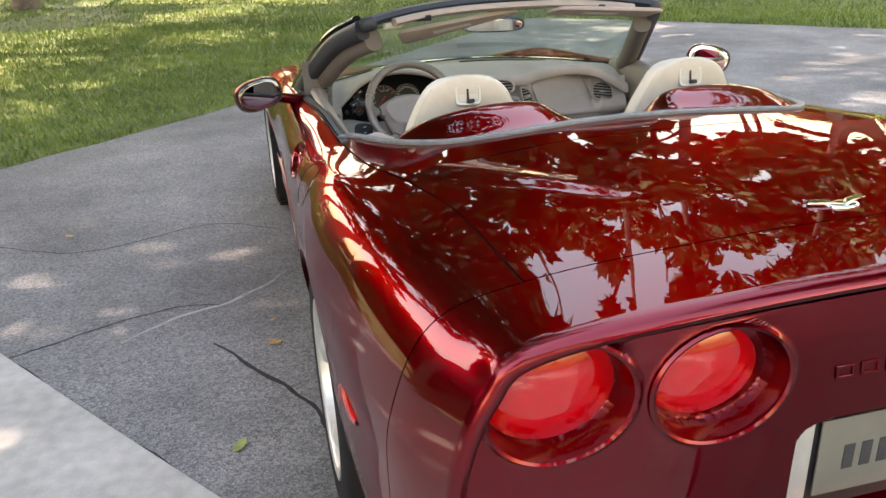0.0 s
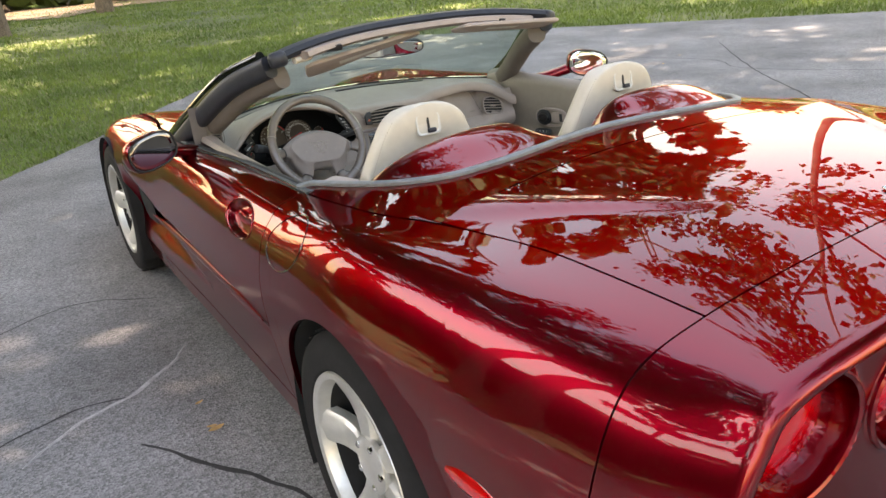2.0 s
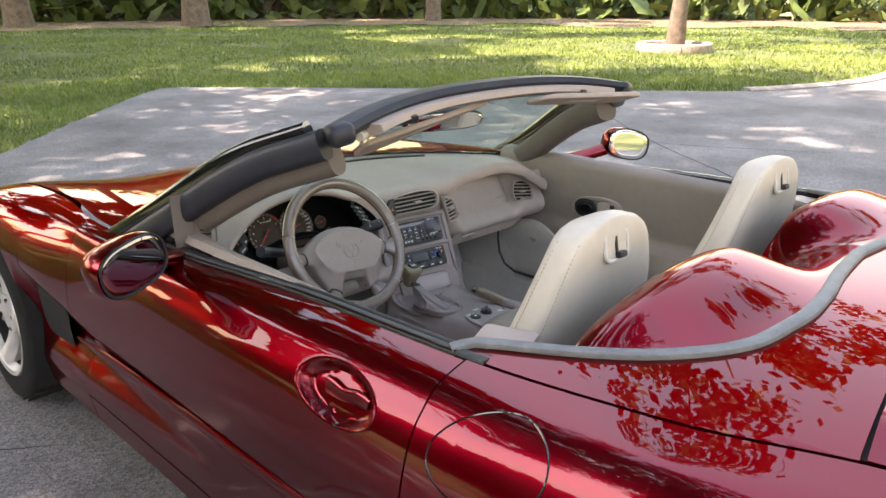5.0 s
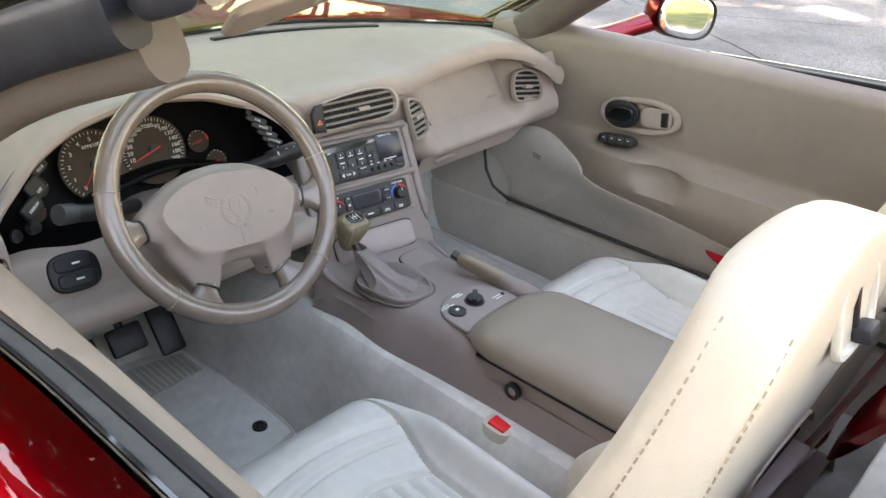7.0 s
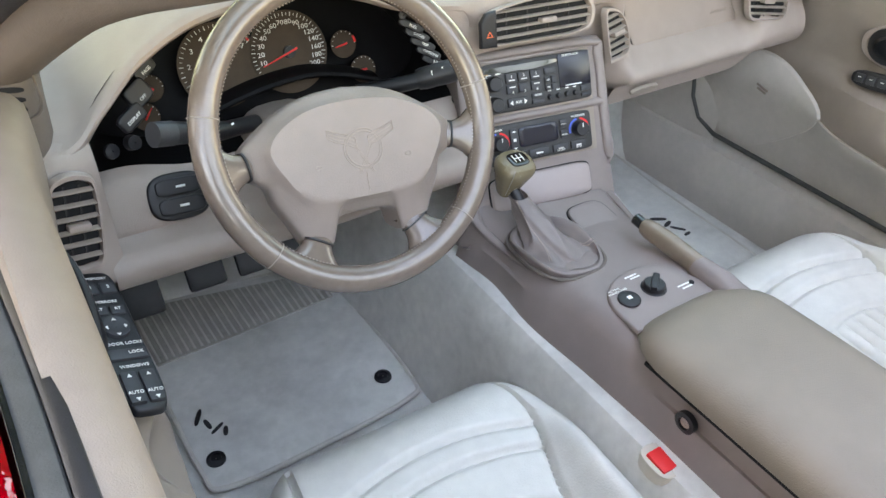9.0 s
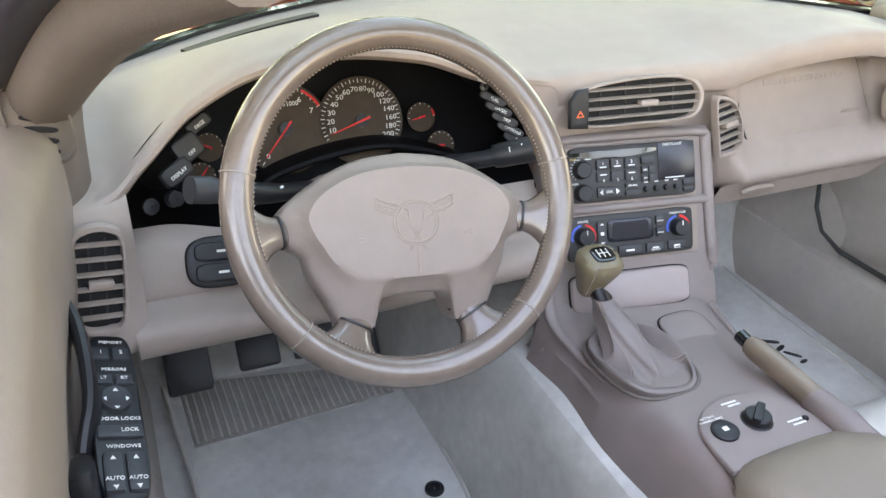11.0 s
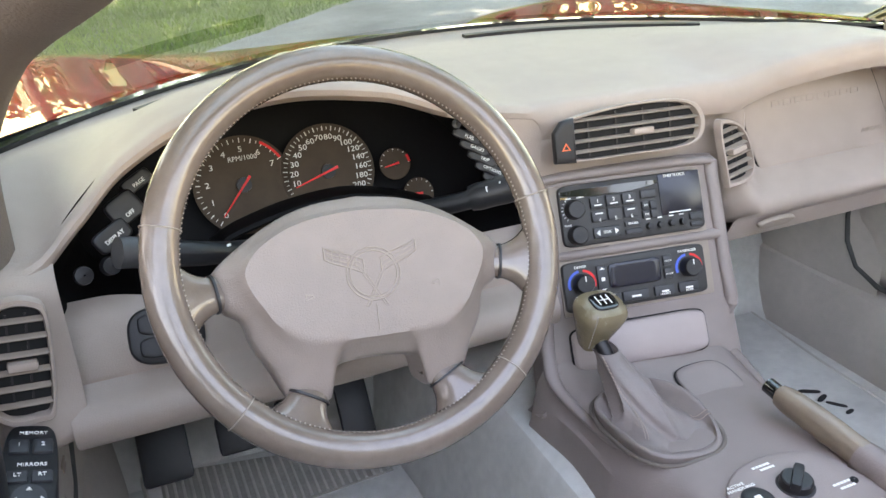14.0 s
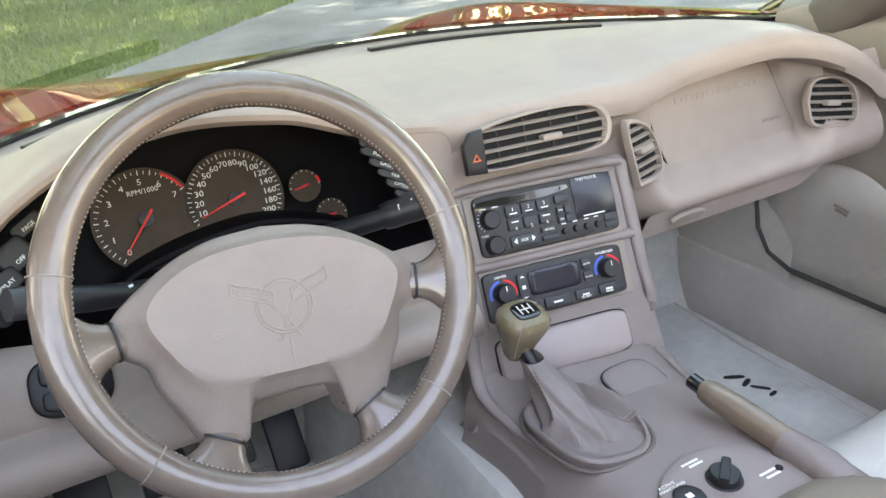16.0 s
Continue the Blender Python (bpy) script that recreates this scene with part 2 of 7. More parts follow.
def crom(knots, t):
    """Smooth curve through rows (t, a, b, ...), without overshoot."""
    K = np.asarray(knots, float)
    ts, V = K[:, 0], K[:, 1:]
    d = (V[1:] - V[:-1]) / (ts[1:] - ts[:-1])[:, None]
    m = np.zeros_like(V)
    m[1:-1] = np.where(d[1:] * d[:-1] > 0, 2 * d[1:] * d[:-1] / np.where(np.abs(d[1:] + d[:-1]) < 1e-9, 1, d[1:] + d[:-1]), 0)
    m[0], m[-1] = d[0], d[-1]
    t = min(max(t, ts[0]), ts[-1])
    i = min(max(int(np.searchsorted(ts, t)) - 1, 0), len(ts) - 2)
    h = ts[i + 1] - ts[i]
    s = (t - ts[i]) / h
    return ((2 * s**3 - 3 * s**2 + 1) * V[i] + (s**3 - 2 * s**2 + s) * h * m[i] + (-2 * s**3 + 3 * s**2) * V[i + 1] + (s**3 - s**2) * h * m[i + 1])


def spline(pts, n):
    """n points evenly along a smooth curve through pts (Catmull-Rom)."""
    P = np.asarray(pts, float)
    Q = np.vstack([2 * P[0] - P[1], P, 2 * P[-1] - P[-2]])
    out = []
    for s in np.linspace(0, len(P) - 1, n):
        i = min(int(s), len(P) - 2)
        u = s - i
        a, b, c, d = Q[i:i + 4]
        out.append(0.5 * (2 * b + (c - a) * u + (2 * a - 5 * b + 4 * c - d) * u * u + (3 * b - a - 3 * c + d) * u**3))
    return np.array(out)


def sweep(path, section, closed=False, up=(0, 0, 1), cap=True, scale=None):
    """A section (list of (a, b)) carried along a path; a lies sideways, b towards up."""
    P = [Vector(p) for p in path]
    n = len(P)
    rows = []
    for i, p in enumerate(P):
        a, b = (P[i - 1], P[(i + 1) % n]) if closed else (P[max(i - 1, 0)], P[min(i + 1, n - 1)])
        t = (b - a).normalized()
        side = t.cross(Vector(up)).normalized()
        u = side.cross(t).normalized()
        k = scale[i] if scale is not None else 1.0
        rows.append([p + side * (x * k) + u * (y * k) for x, y in section])
    bm = grid(rows, close_u=closed, close_v=True)
    if cap and not closed:
        bm.verts.ensure_lookup_table()
        m = len(section)
        for lo in (0, (n - 1) * m):
            try:
                bm.faces.new([bm.verts[lo + j] for j in range(m)])
            except ValueError:
                pass
    return bm


def circle(r, n=12, ry=None):
    return [(r * math.cos(2 * math.pi * i / n), (ry or r) * math.sin(2 * math.pi * i / n)) for i in range(n)]


def superellipse(a, b, n=32, e=4.0):
    out = []
    for i in range(n):
        t = 2 * math.pi * i / n
        c, s = math.cos(t), math.sin(t)
        out.append((a * math.copysign(abs(c) ** (2 / e), c), b * math.copysign(abs(s) ** (2 / e), s)))
    return out


def rbox(size, r=0.01, m=None, seg=2):
    """A bevelled box, size in x, y, z, centred, placed by m."""
    bm = bmesh.new()
    bmesh.ops.create_cube(bm, size=1.0, matrix=Matrix.Diagonal((*size, 1)))
    if r > 0:
        bmesh.ops.bevel(bm, geom=bm.edges[:], offset=min(r, min(size) * 0.49), segments=seg, affect="EDGES", profile=0.6)
    if m is not None:
        bmesh.ops.transform(bm, matrix=m, verts=bm.verts)
    return bm


def plate(outline, depth, m=None, bevel=0.002, bulge=0.0):
    """A thin solid with the given outline in its own xy plane, rising to z = depth with rounded edges."""
    c = np.mean(outline, axis=0)
    O = np.asarray(outline, float)
    rings = [(O, 0.0), (O, depth - bevel)]
    for k in (0.5, 1.0):
        d = O - c
        L = np.linalg.norm(d, axis=1, keepdims=True)
        rings.append((c + d * (1 - bevel * k / np.maximum(L, 1e-6)), depth - bevel * (1 - k) * (1 - k)))
    for k in (0.75, 0.4):
        rings.append((c + (rings[3][0] - c) * k, depth + bulge * (1 - k * k)))
    rows = [[(x, y, z) for x, y in ring] for ring, z in rings]
    bm = grid(rows, close_v=True)
    bm.verts.ensure_lookup_table()
    n = len(O)
    bm.faces.new([bm.verts[(len(rows) - 1) * n + j] for j in range(n)])
    bm.faces.new([bm.verts[j] for j in reversed(range(n))])
    if m is not None:
        bmesh.ops.transform(bm, matrix=m, verts=bm.verts)
    return bm


def ring_plate(outer, inner, depth, m=None, inner_drop=0.0):
    """A flat ring between two outlines of the same count, with a raised rounded rim."""
    O, I = np.asarray(outer, float), np.asarray(inner, float)
    rows = [[(x, y, 0) for x, y in O], [(x, y, depth * 0.7) for x, y in O * 0.995 + I * 0.005], [(x, y, depth) for x, y in O * 0.8 + I * 0.2],
            [(x, y, depth) for x, y in O * 0.25 + I * 0.75], [(x, y, depth * 0.6) for x, y in I], [(x, y, -inner_drop) for x, y in I]]
    bm = grid(rows, close_v=True)
    if m is not None:
        bmesh.ops.transform(bm, matrix=m, verts=bm.verts)
    return bm


def lathe(profile, n=32, m=None):
    """A profile of (r, z) turned round z."""
    rows = [[(r * math.cos(2 * math.pi * j / n), r * math.sin(2 * math.pi * j / n), z) for j in range(n)] for r, z in profile]
    bm = grid(rows, close_v=True)
    if m is not None:
        bmesh.ops.transform(bm, matrix=m, verts=bm.verts)
    return bm


def face_frame(p, tilt=0.0, yaw=0.0, roll=0.0):
    """A frame at p whose z comes out towards the rear of the car: tilt leans its top forward, yaw turns it to the driver."""
    return Matrix.Translation(p) @ Matrix.Rotation(radians(yaw), 4, "Z") @ Matrix.Rotation(radians(90 - tilt), 4, "X") @ Matrix.Rotation(radians(roll), 4, "Z")


def joined(*bms):
    out = bmesh.new()
    me = bpy.data.meshes.new("tmp")
    for b in bms:
        b.to_mesh(me)
        b.free()
        out.from_mesh(me)
    bpy.data.meshes.remove(me)
    return out


def text_part(body, size, m, material, parent, name="lettering", depth=0.0004, align="CENTER", stretch=1.0):
    cu = bpy.data.curves.new("t", "FONT")
    cu.body, cu.size, cu.align_x, cu.align_y, cu.extrude = body, size, align, "CENTER", depth
    cu.resolution_u = 2
    tmp = bpy.data.objects.new("t", cu)
    scene.collection.objects.link(tmp)
    me = bpy.data.meshes.new_from_object(tmp.evaluated_get(bpy.context.evaluated_depsgraph_get()))
    bpy.data.objects.remove(tmp)
    bpy.data.curves.remove(cu)
    me.transform(m @ Matrix.Diagonal((stretch, 1, 1, 1)))
    me.materials.clear()
    me.materials.append(material)
    ob = new(name, me)
    ob.parent = parent
    return ob


def stitch_line(pts, n, name, parent, size=(0.006, 0.0016, 0.0016), material=None):
    S = spline(pts, n)
    bms = []
    for i in range(0, n - 1):
        a, b = Vector(S[i]), Vector(S[i + 1])
        bms.append(rbox(size, 0, Matrix.Translation((a + b) / 2) @ (b - a).to_track_quat("X", "Z").to_matrix().to_4x4()))
    return part(name, joined(*bms), material or M_SEAM, parent, smooth=False)


def empty(name, p=(0, 0, 0)):
    e = new(name)
    e.empty_display_size = 0.1
    e.location = p
    return e



# ---- ground ----
def noise2(x, y, s=1.0):
    return noise.noise((x * s, y * s, 3.1))


def flat_poly(pts, z, edge=None, thick=0.0):
    bm = bmesh.new()
    vs = [bm.verts.new((x, y, z)) for x, y in pts]
    fc = bm.faces.new(vs)
    if thick:
        r = bmesh.ops.extrude_face_region(bm, geom=[fc])
        bmesh.ops.translate(bm, verts=[v for v in r["geom"] if isinstance(v, bmesh.types.BMVert)], vec=(0, 0, -thick))
    return bm


# lawn edge on the near side of the drive, then the far side, then the way out to the road
LAWN_NEAR = [(-9.0, -1.5), (-6.0, 1.0), (-4.2, 2.7), (-2.7, 4.08), (-1.85, 4.85), (-0.75, 5.98), (0.64, 7.6), (2.15, 9.3), (3.3, 10.55), (3.75, 10.9)]
LAWN_FAR = [(4.1, 10.75), (5.8, 8.95), (7.1, 7.5), (8.6, 5.75), (9.4, 4.9), (10.2, 4.4), (12.0, 3.95), (14.5, 4.1), (16.6, 4.6), (19.5, 5.4), (23.2, 6.1), (34.0, 9.3), (60.0, 17.0)]


def wiggle(pts, n, amp):
    S = spline(pts, n)
    return [(x + amp * noise2(x, y, 2.3), y + amp * noise2(x + 9, y, 2.3)) for x, y in S]


edge_near, edge_far = wiggle(LAWN_NEAR, 120, 0.05), wiggle(LAWN_FAR, 140, 0.05)
ground_bm = bmesh.new()
bmesh.ops.create_grid(ground_bm, x_segments=90, y_segments=90, size=400)
for v in ground_bm.verts:
    v.co.z = -0.012
ground = tagged(part("ground", ground_bm, M_GROUND), "mown lawn soil with dry patches reaching the woods", "ground", kind="structure")
drive_pts = edge_near + edge_far + [(60, 4), (20, -1.0), (9, -1.5), (4.2, -4.5), (1, -12), (-20, -20), (-20, -8)]
driveway = tagged(part("driveway", flat_poly(drive_pts, 0.0, thick=0.05), M_ASPHALT, smooth=False), "worn grey asphalt driveway with cracks in dappled shade", "driveway", kind="structure")
slab = flat_poly([(-3.2, 2.764), (-2.043, 1.173), (-1.56, 0.509), (-1.235, 0.071), (0.25, -1.95), (3.2, -6.0), (0.6, -7.9), (-5.8, 0.87)], 0.012, thick=0.06)
concrete = tagged(part("concrete_apron", slab, M_CONCRETE, smooth=False), "pale weathered concrete slab beside the asphalt", "pavement", kind="structure")


def ribbon(pts, widths, z, h=0.003):
    rows = []
    for i, (x, y) in enumerate(pts):
        a, b = Vector(pts[max(i - 1, 0)]), Vector(pts[min(i + 1, len(pts) - 1)])
        d = (b - a).normalized()
        nrm = Vector((-d.y, d.x)) * widths[i]
        rows.append([(x - nrm.x, y - nrm.y, z), (x, y, z + h), (x + nrm.x, y + nrm.y, z)])
    return grid(rows)


def crack(points, w, material, label, h=0.003):
    S = spline(points, 60)
    pts = [(x + 0.018 * noise2(x, y, 7), y + 0.018 * noise2(x + 4, y, 7)) for x, y in S]
    ws = [w * (0.55 + 0.9 * abs(noise2(i * 0.13, w * 50, 1))) * math.sin(math.pi * (i + 1) / 61) ** 0.4 for i in range(60)]
    return tagged(part("asphalt_crack", ribbon(pts, ws, 0.0015, h), material), label, "crack", kind="structure")


M_CRACKDARK = mat("dark_crack", (0.03, 0.029, 0.028), 0.95, var=0.3, scale=40)
crack([(-0.92, 1.62), (-1.02, 1.5), (-1.2, 1.36), (-1.42, 1.27), (-1.6, 1.12)], 0.013, M_CRACK, "pale filled crack in the asphalt")
crack([(-2.4, 1.0), (-1.95, 1.15), (-1.5, 1.36), (-1.2, 1.36)], 0.008, M_CRACKDARK, "dark open crack in the asphalt", 0.001)
crack([(-1.25, 1.0), (-1.1, 0.75), (-0.95, 0.5), (-0.9, 0.3)], 0.012, M_CRACKDARK, "dark tar line in the asphalt", 0.001)
crack([(-2.6, 2.6), (-1.9, 2.2), (-1.3, 2.4), (-0.9, 2.2)], 0.006, M_CRACKDARK, "thin dark crack in the asphalt", 0.001)
crack([(2.6, 1.2), (4.0, 2.0), (5.2, 3.6), (6.4, 5.0)], 0.012, M_CRACKDARK, "thin dark crack in the asphalt", 0.001)
crack([(5.0, 5.4), (5.4, 4.3), (5.2, 3.6), (5.9, 2.2)], 0.010, M_CRACKDARK, "thin dark crack in the asphalt", 0.001)
crack([(-2.05, 1.18), (-1.56, 0.51), (-1.235, 0.07), (-0.5, -0.93), (0.25, -1.95)], 0.010, M_CRACKDARK, "dark joint between asphalt and concrete", 0.001)

# curved kerb edging where the drive meets the lawn by the road
kerb_path = [(x, y, 0.02) for x, y in spline([(9.6, 4.75), (10.3, 4.42), (12.0, 3.97), (14.5, 4.12), (16.6, 4.62), (19.5, 5.42), (23.2, 6.12), (34, 9.3)], 60)]
tagged(part("kerb", sweep(kerb_path, [(-0.12, -0.05), (0.12, -0.05), (0.12, 0.0), (0.08, 0.025), (-0.08, 0.025), (-0.12, 0.0)]), M_KERB), "pale low concrete kerb along the lawn", "kerb", kind="structure")


# ---- lawn blades ----
def inside(poly, x, y):
    c = False
    j = len(poly) - 1
    for i in range(len(poly)):
        xi, yi = poly[i]
        xj, yj = poly[j]
        if (yi > y) != (yj > y) and x < (xj - xi) * (y - yi) / (yj - yi) + xi:
            c = not c
        j = i
    return c


def lawn(count, seed):
    rng = np.random.default_rng(seed)
    V, F = [], []
    lo = LAWN_NEAR + LAWN_FAR
    poly = [(x, y) for x, y in lo] + [(60, -30), (-20, -30), (-20, -8)]
    made = 0
    while made < count:
        r = rng.uniform(3.5, 34) if rng.random() < 0.75 else rng.uniform(3.5, 14)
        a = radians(rng.uniform(-8, 118))
        x, y = -1.5 + r * math.cos(a), -0.5 + r * math.sin(a)
        if inside(poly, x, y):
            continue
        if noise2(x, y, 0.35) > 0.25 and rng.random() < 0.7:
            continue
        k = 0.6 + r / 14
        h, w = rng.uniform(0.018, 0.042) * min(k, 1.6), 0.006 * k
        t = rng.uniform(0, math.pi)
        lx, ly = rng.normal(0, 0.025, 2)
        b = len(V)
        dx, dy = w * math.cos(t), w * math.sin(t)
        V += [(x - dx, y - dy, -0.012), (x + dx, y + dy, -0.012), (x + lx, y + ly, h)]
        F.append((b, b + 1, b + 2))
        made += 1
    me = bpy.data.meshes.new("lawn_grass")
    me.from_pydata(V, [], F)
    me.materials.append(M_GRASS)
    return tagged(new("lawn_grass", me), "short sunlit lawn grass with dry spots", "grass", kind="stuff")


lawn(170000, 5)

# leaf litter under the far woods
litter_bm = bmesh.new()
bmesh.ops.create_grid(litter_bm, x_segments=60, y_segments=14, size=1)
for v in litter_bm.verts:
    a, r = radians(2 + 128 * (v.co.x * 0.5 + 0.5)), 29 + 26 * (v.co.y * 0.5 + 0.5)
    r += 4 * noise2(a * 9, v.co.y, 1)
    v.co = (r * math.cos(a), r * math.sin(a), 0.01 + 0.06 * abs(noise2(v.co.x * 20, r, 1)))
tagged(part("leaf_litter", litter_bm, M_LITTER), "brown leaf litter on the floor of the woods", "leaf litter", kind="stuff")


def ground_leaf(x, y, L, turn, material, label):
    pts = spline([(-0.5, 0), (-0.2, 0.2), (0.2, 0.19), (0.5, 0), (0.2, -0.19), (-0.2, -0.2), (-0.5, 0)], 19)[:-1]
    rows = [[(L * px * k, L * py * k, 0.002 + 0.010 * abs(py) * 2 * k + 0.006 * (px * k) ** 2 * 4) for px, py in pts] for k in (1.0, 0.6, 0.02)]
    bm = grid(rows, close_v=True)
    bmesh.ops.transform(bm, matrix=pose(x, y, 0.004, 0, 0, turn), verts=bm.verts)
    return tagged(part("fallen_leaf", bm, material), label, "leaf", group="fallen leaves")


ground_leaf(-1.167, 0.291, 0.075, 60, M_GREENLEAF, "pale green fallen leaf on the asphalt")
ground_leaf(-1.42, 0.0, 0.045, 80, M_DRYLEAF, "small orange brown fallen leaf on concrete")
ground_leaf(-1.02, 0.92, 0.06, 10, M_DRYLEAF, "orange dry fallen leaf on the asphalt")
ground_leaf(-1.02, 1.12, 0.035, 20, M_DRYLEAF, "small dry fallen leaf on the asphalt")
rng_l = random.Random(4)
for i in range(16):
    lx, ly = rng_l.uniform(-2.6, 6.5), rng_l.uniform(0.4, 5.5)
    if -1.0 < lx < 1.1 and ly < 3.8:
        continue
    ground_leaf(lx, ly, rng_l.uniform(0.03, 0.06), rng_l.uniform(0, 180), M_DRYLEAF, "small dry fallen leaf on the asphalt")


# ---- trees ----
def tree(x, y, r, h, crown_r, crown_z, leaves, seed, label, low=0.35, leaf=0.22, flat=0.55, limbs=7):
    rng = np.random.default_rng(seed)
    t = empty("tree", (x, y, 0))
    n = 14
    path = [(0.25 * noise2(seed, i * 0.3), 0.25 * noise2(seed + 7, i * 0.3), h * i / (n - 1) - 0.05) for i in range(n)]
    path = [(p[0] - path[0][0], p[1] - path[0][1], p[2]) for p in path]
    sc = [(1.55 - 0.55 * min(1, i / 1.5)) * (1 - 0.75 * i / (n - 1)) for i in range(n)]
    trunk = sweep(path, [(r * (1 + 0.08 * math.cos(3 * a)) * math.cos(a), r * (1 + 0.08 * math.cos(3 * a)) * math.sin(a)) for a in np.linspace(0, 2 * math.pi, 13)[:-1]], up=(0, 1, 0.01), scale=sc)
    ends, bms = [], [trunk]
    for i in range(limbs):
        a = 2 * math.pi * (i * 0.618 + rng.uniform(0, 0.1))
        z0 = h * rng.uniform(low, 0.92)
        L = crown_r * rng.uniform(0.55, 0.95)
        p0 = Vector(path[min(int(z0 / h * (n - 1)), n - 1)])
        pts = [p0, p0 + Vector((math.cos(a) * L * 0.35, math.sin(a) * L * 0.35, L * 0.22)), p0 + Vector((math.cos(a + 0.2) * L * 0.7, math.sin(a + 0.2) * L * 0.7, L * 0.35)), p0 + Vector((math.cos(a + 0.1) * L, math.sin(a + 0.1) * L, L * 0.40))]
        S = spline(pts, 10)
        bms.append(sweep(S, circle(r * 0.38, 7), up=(0.1, 0.2, 1), scale=[1 - 0.085 * k for k in range(10)]))
        ends += [Vector(S[k]) for k in (4, 6, 8, 9)]
    part("trunk", joined(*bms), M_BARK, t)
    V, F = [], []
    clumps = []
    for i in range(max(20, leaves // 130)):
        u = rng.normal(0, 1, 3)
        u /= np.linalg.norm(u)
        q = rng.uniform(0.35, 1.0) ** 0.5
        clumps.append((u[0] * crown_r * q, u[1] * crown_r * q, crown_z + u[2] * crown_r * flat * q))
    clumps += [tuple(e) for e in ends]
    for i in range(leaves):
        c = clumps[rng.integers(len(clumps))]
        p = np.array(c) + rng.normal(0, 0.42, 3) * (1, 1, 0.6)
        a, b = rng.uniform(0, 2 * math.pi), rng.uniform(-0.7, 0.7)
        d = np.array((math.cos(a), math.sin(a), b)) * leaf * rng.uniform(0.6, 1.2)
        e = np.cross(d, rng.normal(0, 1, 3))
        e *= leaf * 0.32 / max(np.linalg.norm(e), 1e-6)
        k = len(V)
        V += [tuple(p - d * 0.5), tuple(p + e), tuple(p + d * 0.5), tuple(p - e)]
        F.append((k, k + 1, k + 2, k + 3))
    me = bpy.data.meshes.new("crown")
    me.from_pydata(V, [], F)
    me.materials.append(M_LEAF)
    cr = new("crown", me)
    cr.parent = t
    return tagged(t, label, "tree", group="trees round the drive")


# unseen trees beside the drive for dappled shade and dark reflections; the last stands in view
tree(-4.6, 7.6, 0.26, 14, 8.0, 11.5, 17500, 11, "tall shade tree with rough brown bark on the lawn", 0.5, leaf=0.34)
# added out of view, its crown set where it shades the far drive
tree(-8.5, 12.0, 0.30, 22, 8.0, 17.0, 11000, 21, "very tall unseen tree added to shade the far drive", 0.55, leaf=0.42)
tree(9.5, -4.5, 0.28, 15, 5.2, 10.0, 8000, 12, "tall shade tree with rough brown bark beside the driveway", 0.4, leaf=0.36, flat=0.8)
tree(7.0, -2.6, 0.22, 11, 3.2, 6.6, 4200, 19, "leafy shade tree beside the driveway", 0.4, leaf=0.34, flat=0.9)
tree(13.5, -3.0, 0.26, 14, 4.6, 8.4, 6500, 20, "leafy shade tree beside the driveway", 0.35, leaf=0.40, flat=0.9)
tree(-7.6, 3.2, 0.30, 14, 4.3, 10.0, 5600, 17, "tall leafy shade tree on the lawn beside the drive", 0.6, leaf=0.30)
# added out of view, its crown set between the sun and the cockpit
tree(-5.45, 2.95, 0.20, 9.5, 1.2, 7.4, 3400, 18, "smaller unseen tree added to shade the cockpit", 0.7, leaf=0.26, flat=0.8)
tree(-7.5, -3.5, 0.30, 15, 6.0, 10.5, 9500, 13, "tall leafy shade tree beside the concrete apron", 0.5, leaf=0.32)
tree(15.3, 9.15, 0.15, 15, 6.4, 11.8, 5000, 16, "slender tall tree in a round stone bed", 0.5, leaf=0.36, flat=0.75)
rng_t = random.Random(8)
far_spots = [(-19, 3), (-20, -4), (16, -4), (-8, 28), (0, 31), (16, 34), (28, 30), (-6, -26), (8, -24), (24, -20), (-24, -8), (20, 36), (26, 36), (33, 33), (10, 36), (5, 38), (34, -8), (-4, 36), (30, 40), (22, 24), (14, 40), (-0.1, 21.5), (-1.3, 24.0), (-5.5, 19.0), (-9.0, 23.0), (3.5, 27.0), (8.0, 30.0), (13.0, 27.0), (19.0, 31.0), (25.0, 27.0), (0.0, -22.0), (20.0, -8.0)]
for i, (tx, ty) in enumerate(far_spots):
    low = 0.62 if ty < -8 and -18 < tx < 12 else 1.0
    tree(tx, ty, rng_t.uniform(0.18, 0.38), low * rng_t.uniform(19, 26), rng_t.uniform(6.0, 8.0) * (0.5 + 0.5 * low), low * rng_t.uniform(12.0, 16.0), 3000, 30 + i, "woodland tree with grey brown trunk among leaf litter", 0.25, leaf=0.85, flat=1.0, limbs=5)
bed = []
for i in range(22):
    a = 2 * math.pi * i / 22
    bed.append(rbox((0.26, 0.20, 0.22), 0.05, pose(15.3 + 0.75 * math.cos(a), 9.15 + 0.75 * math.sin(a), 0.08, 0, 0, math.degrees(a) + 90 + rng_t.uniform(-8, 8))))
bedob = tagged(empty("tree_bed", (0, 0, 0)), "round bed of grey brown stones round a slender tree", "tree bed")
for b in bed:
    part("stone", b, M_MULCH, bedob)
mound = lathe([(0.72, 0.0), (0.6, 0.08), (0.3, 0.13), (0.01, 0.14)], 28, Matrix.Translation((15.3, 9.15, 0)))
part("mulch", mound, M_LITTER, bedob)


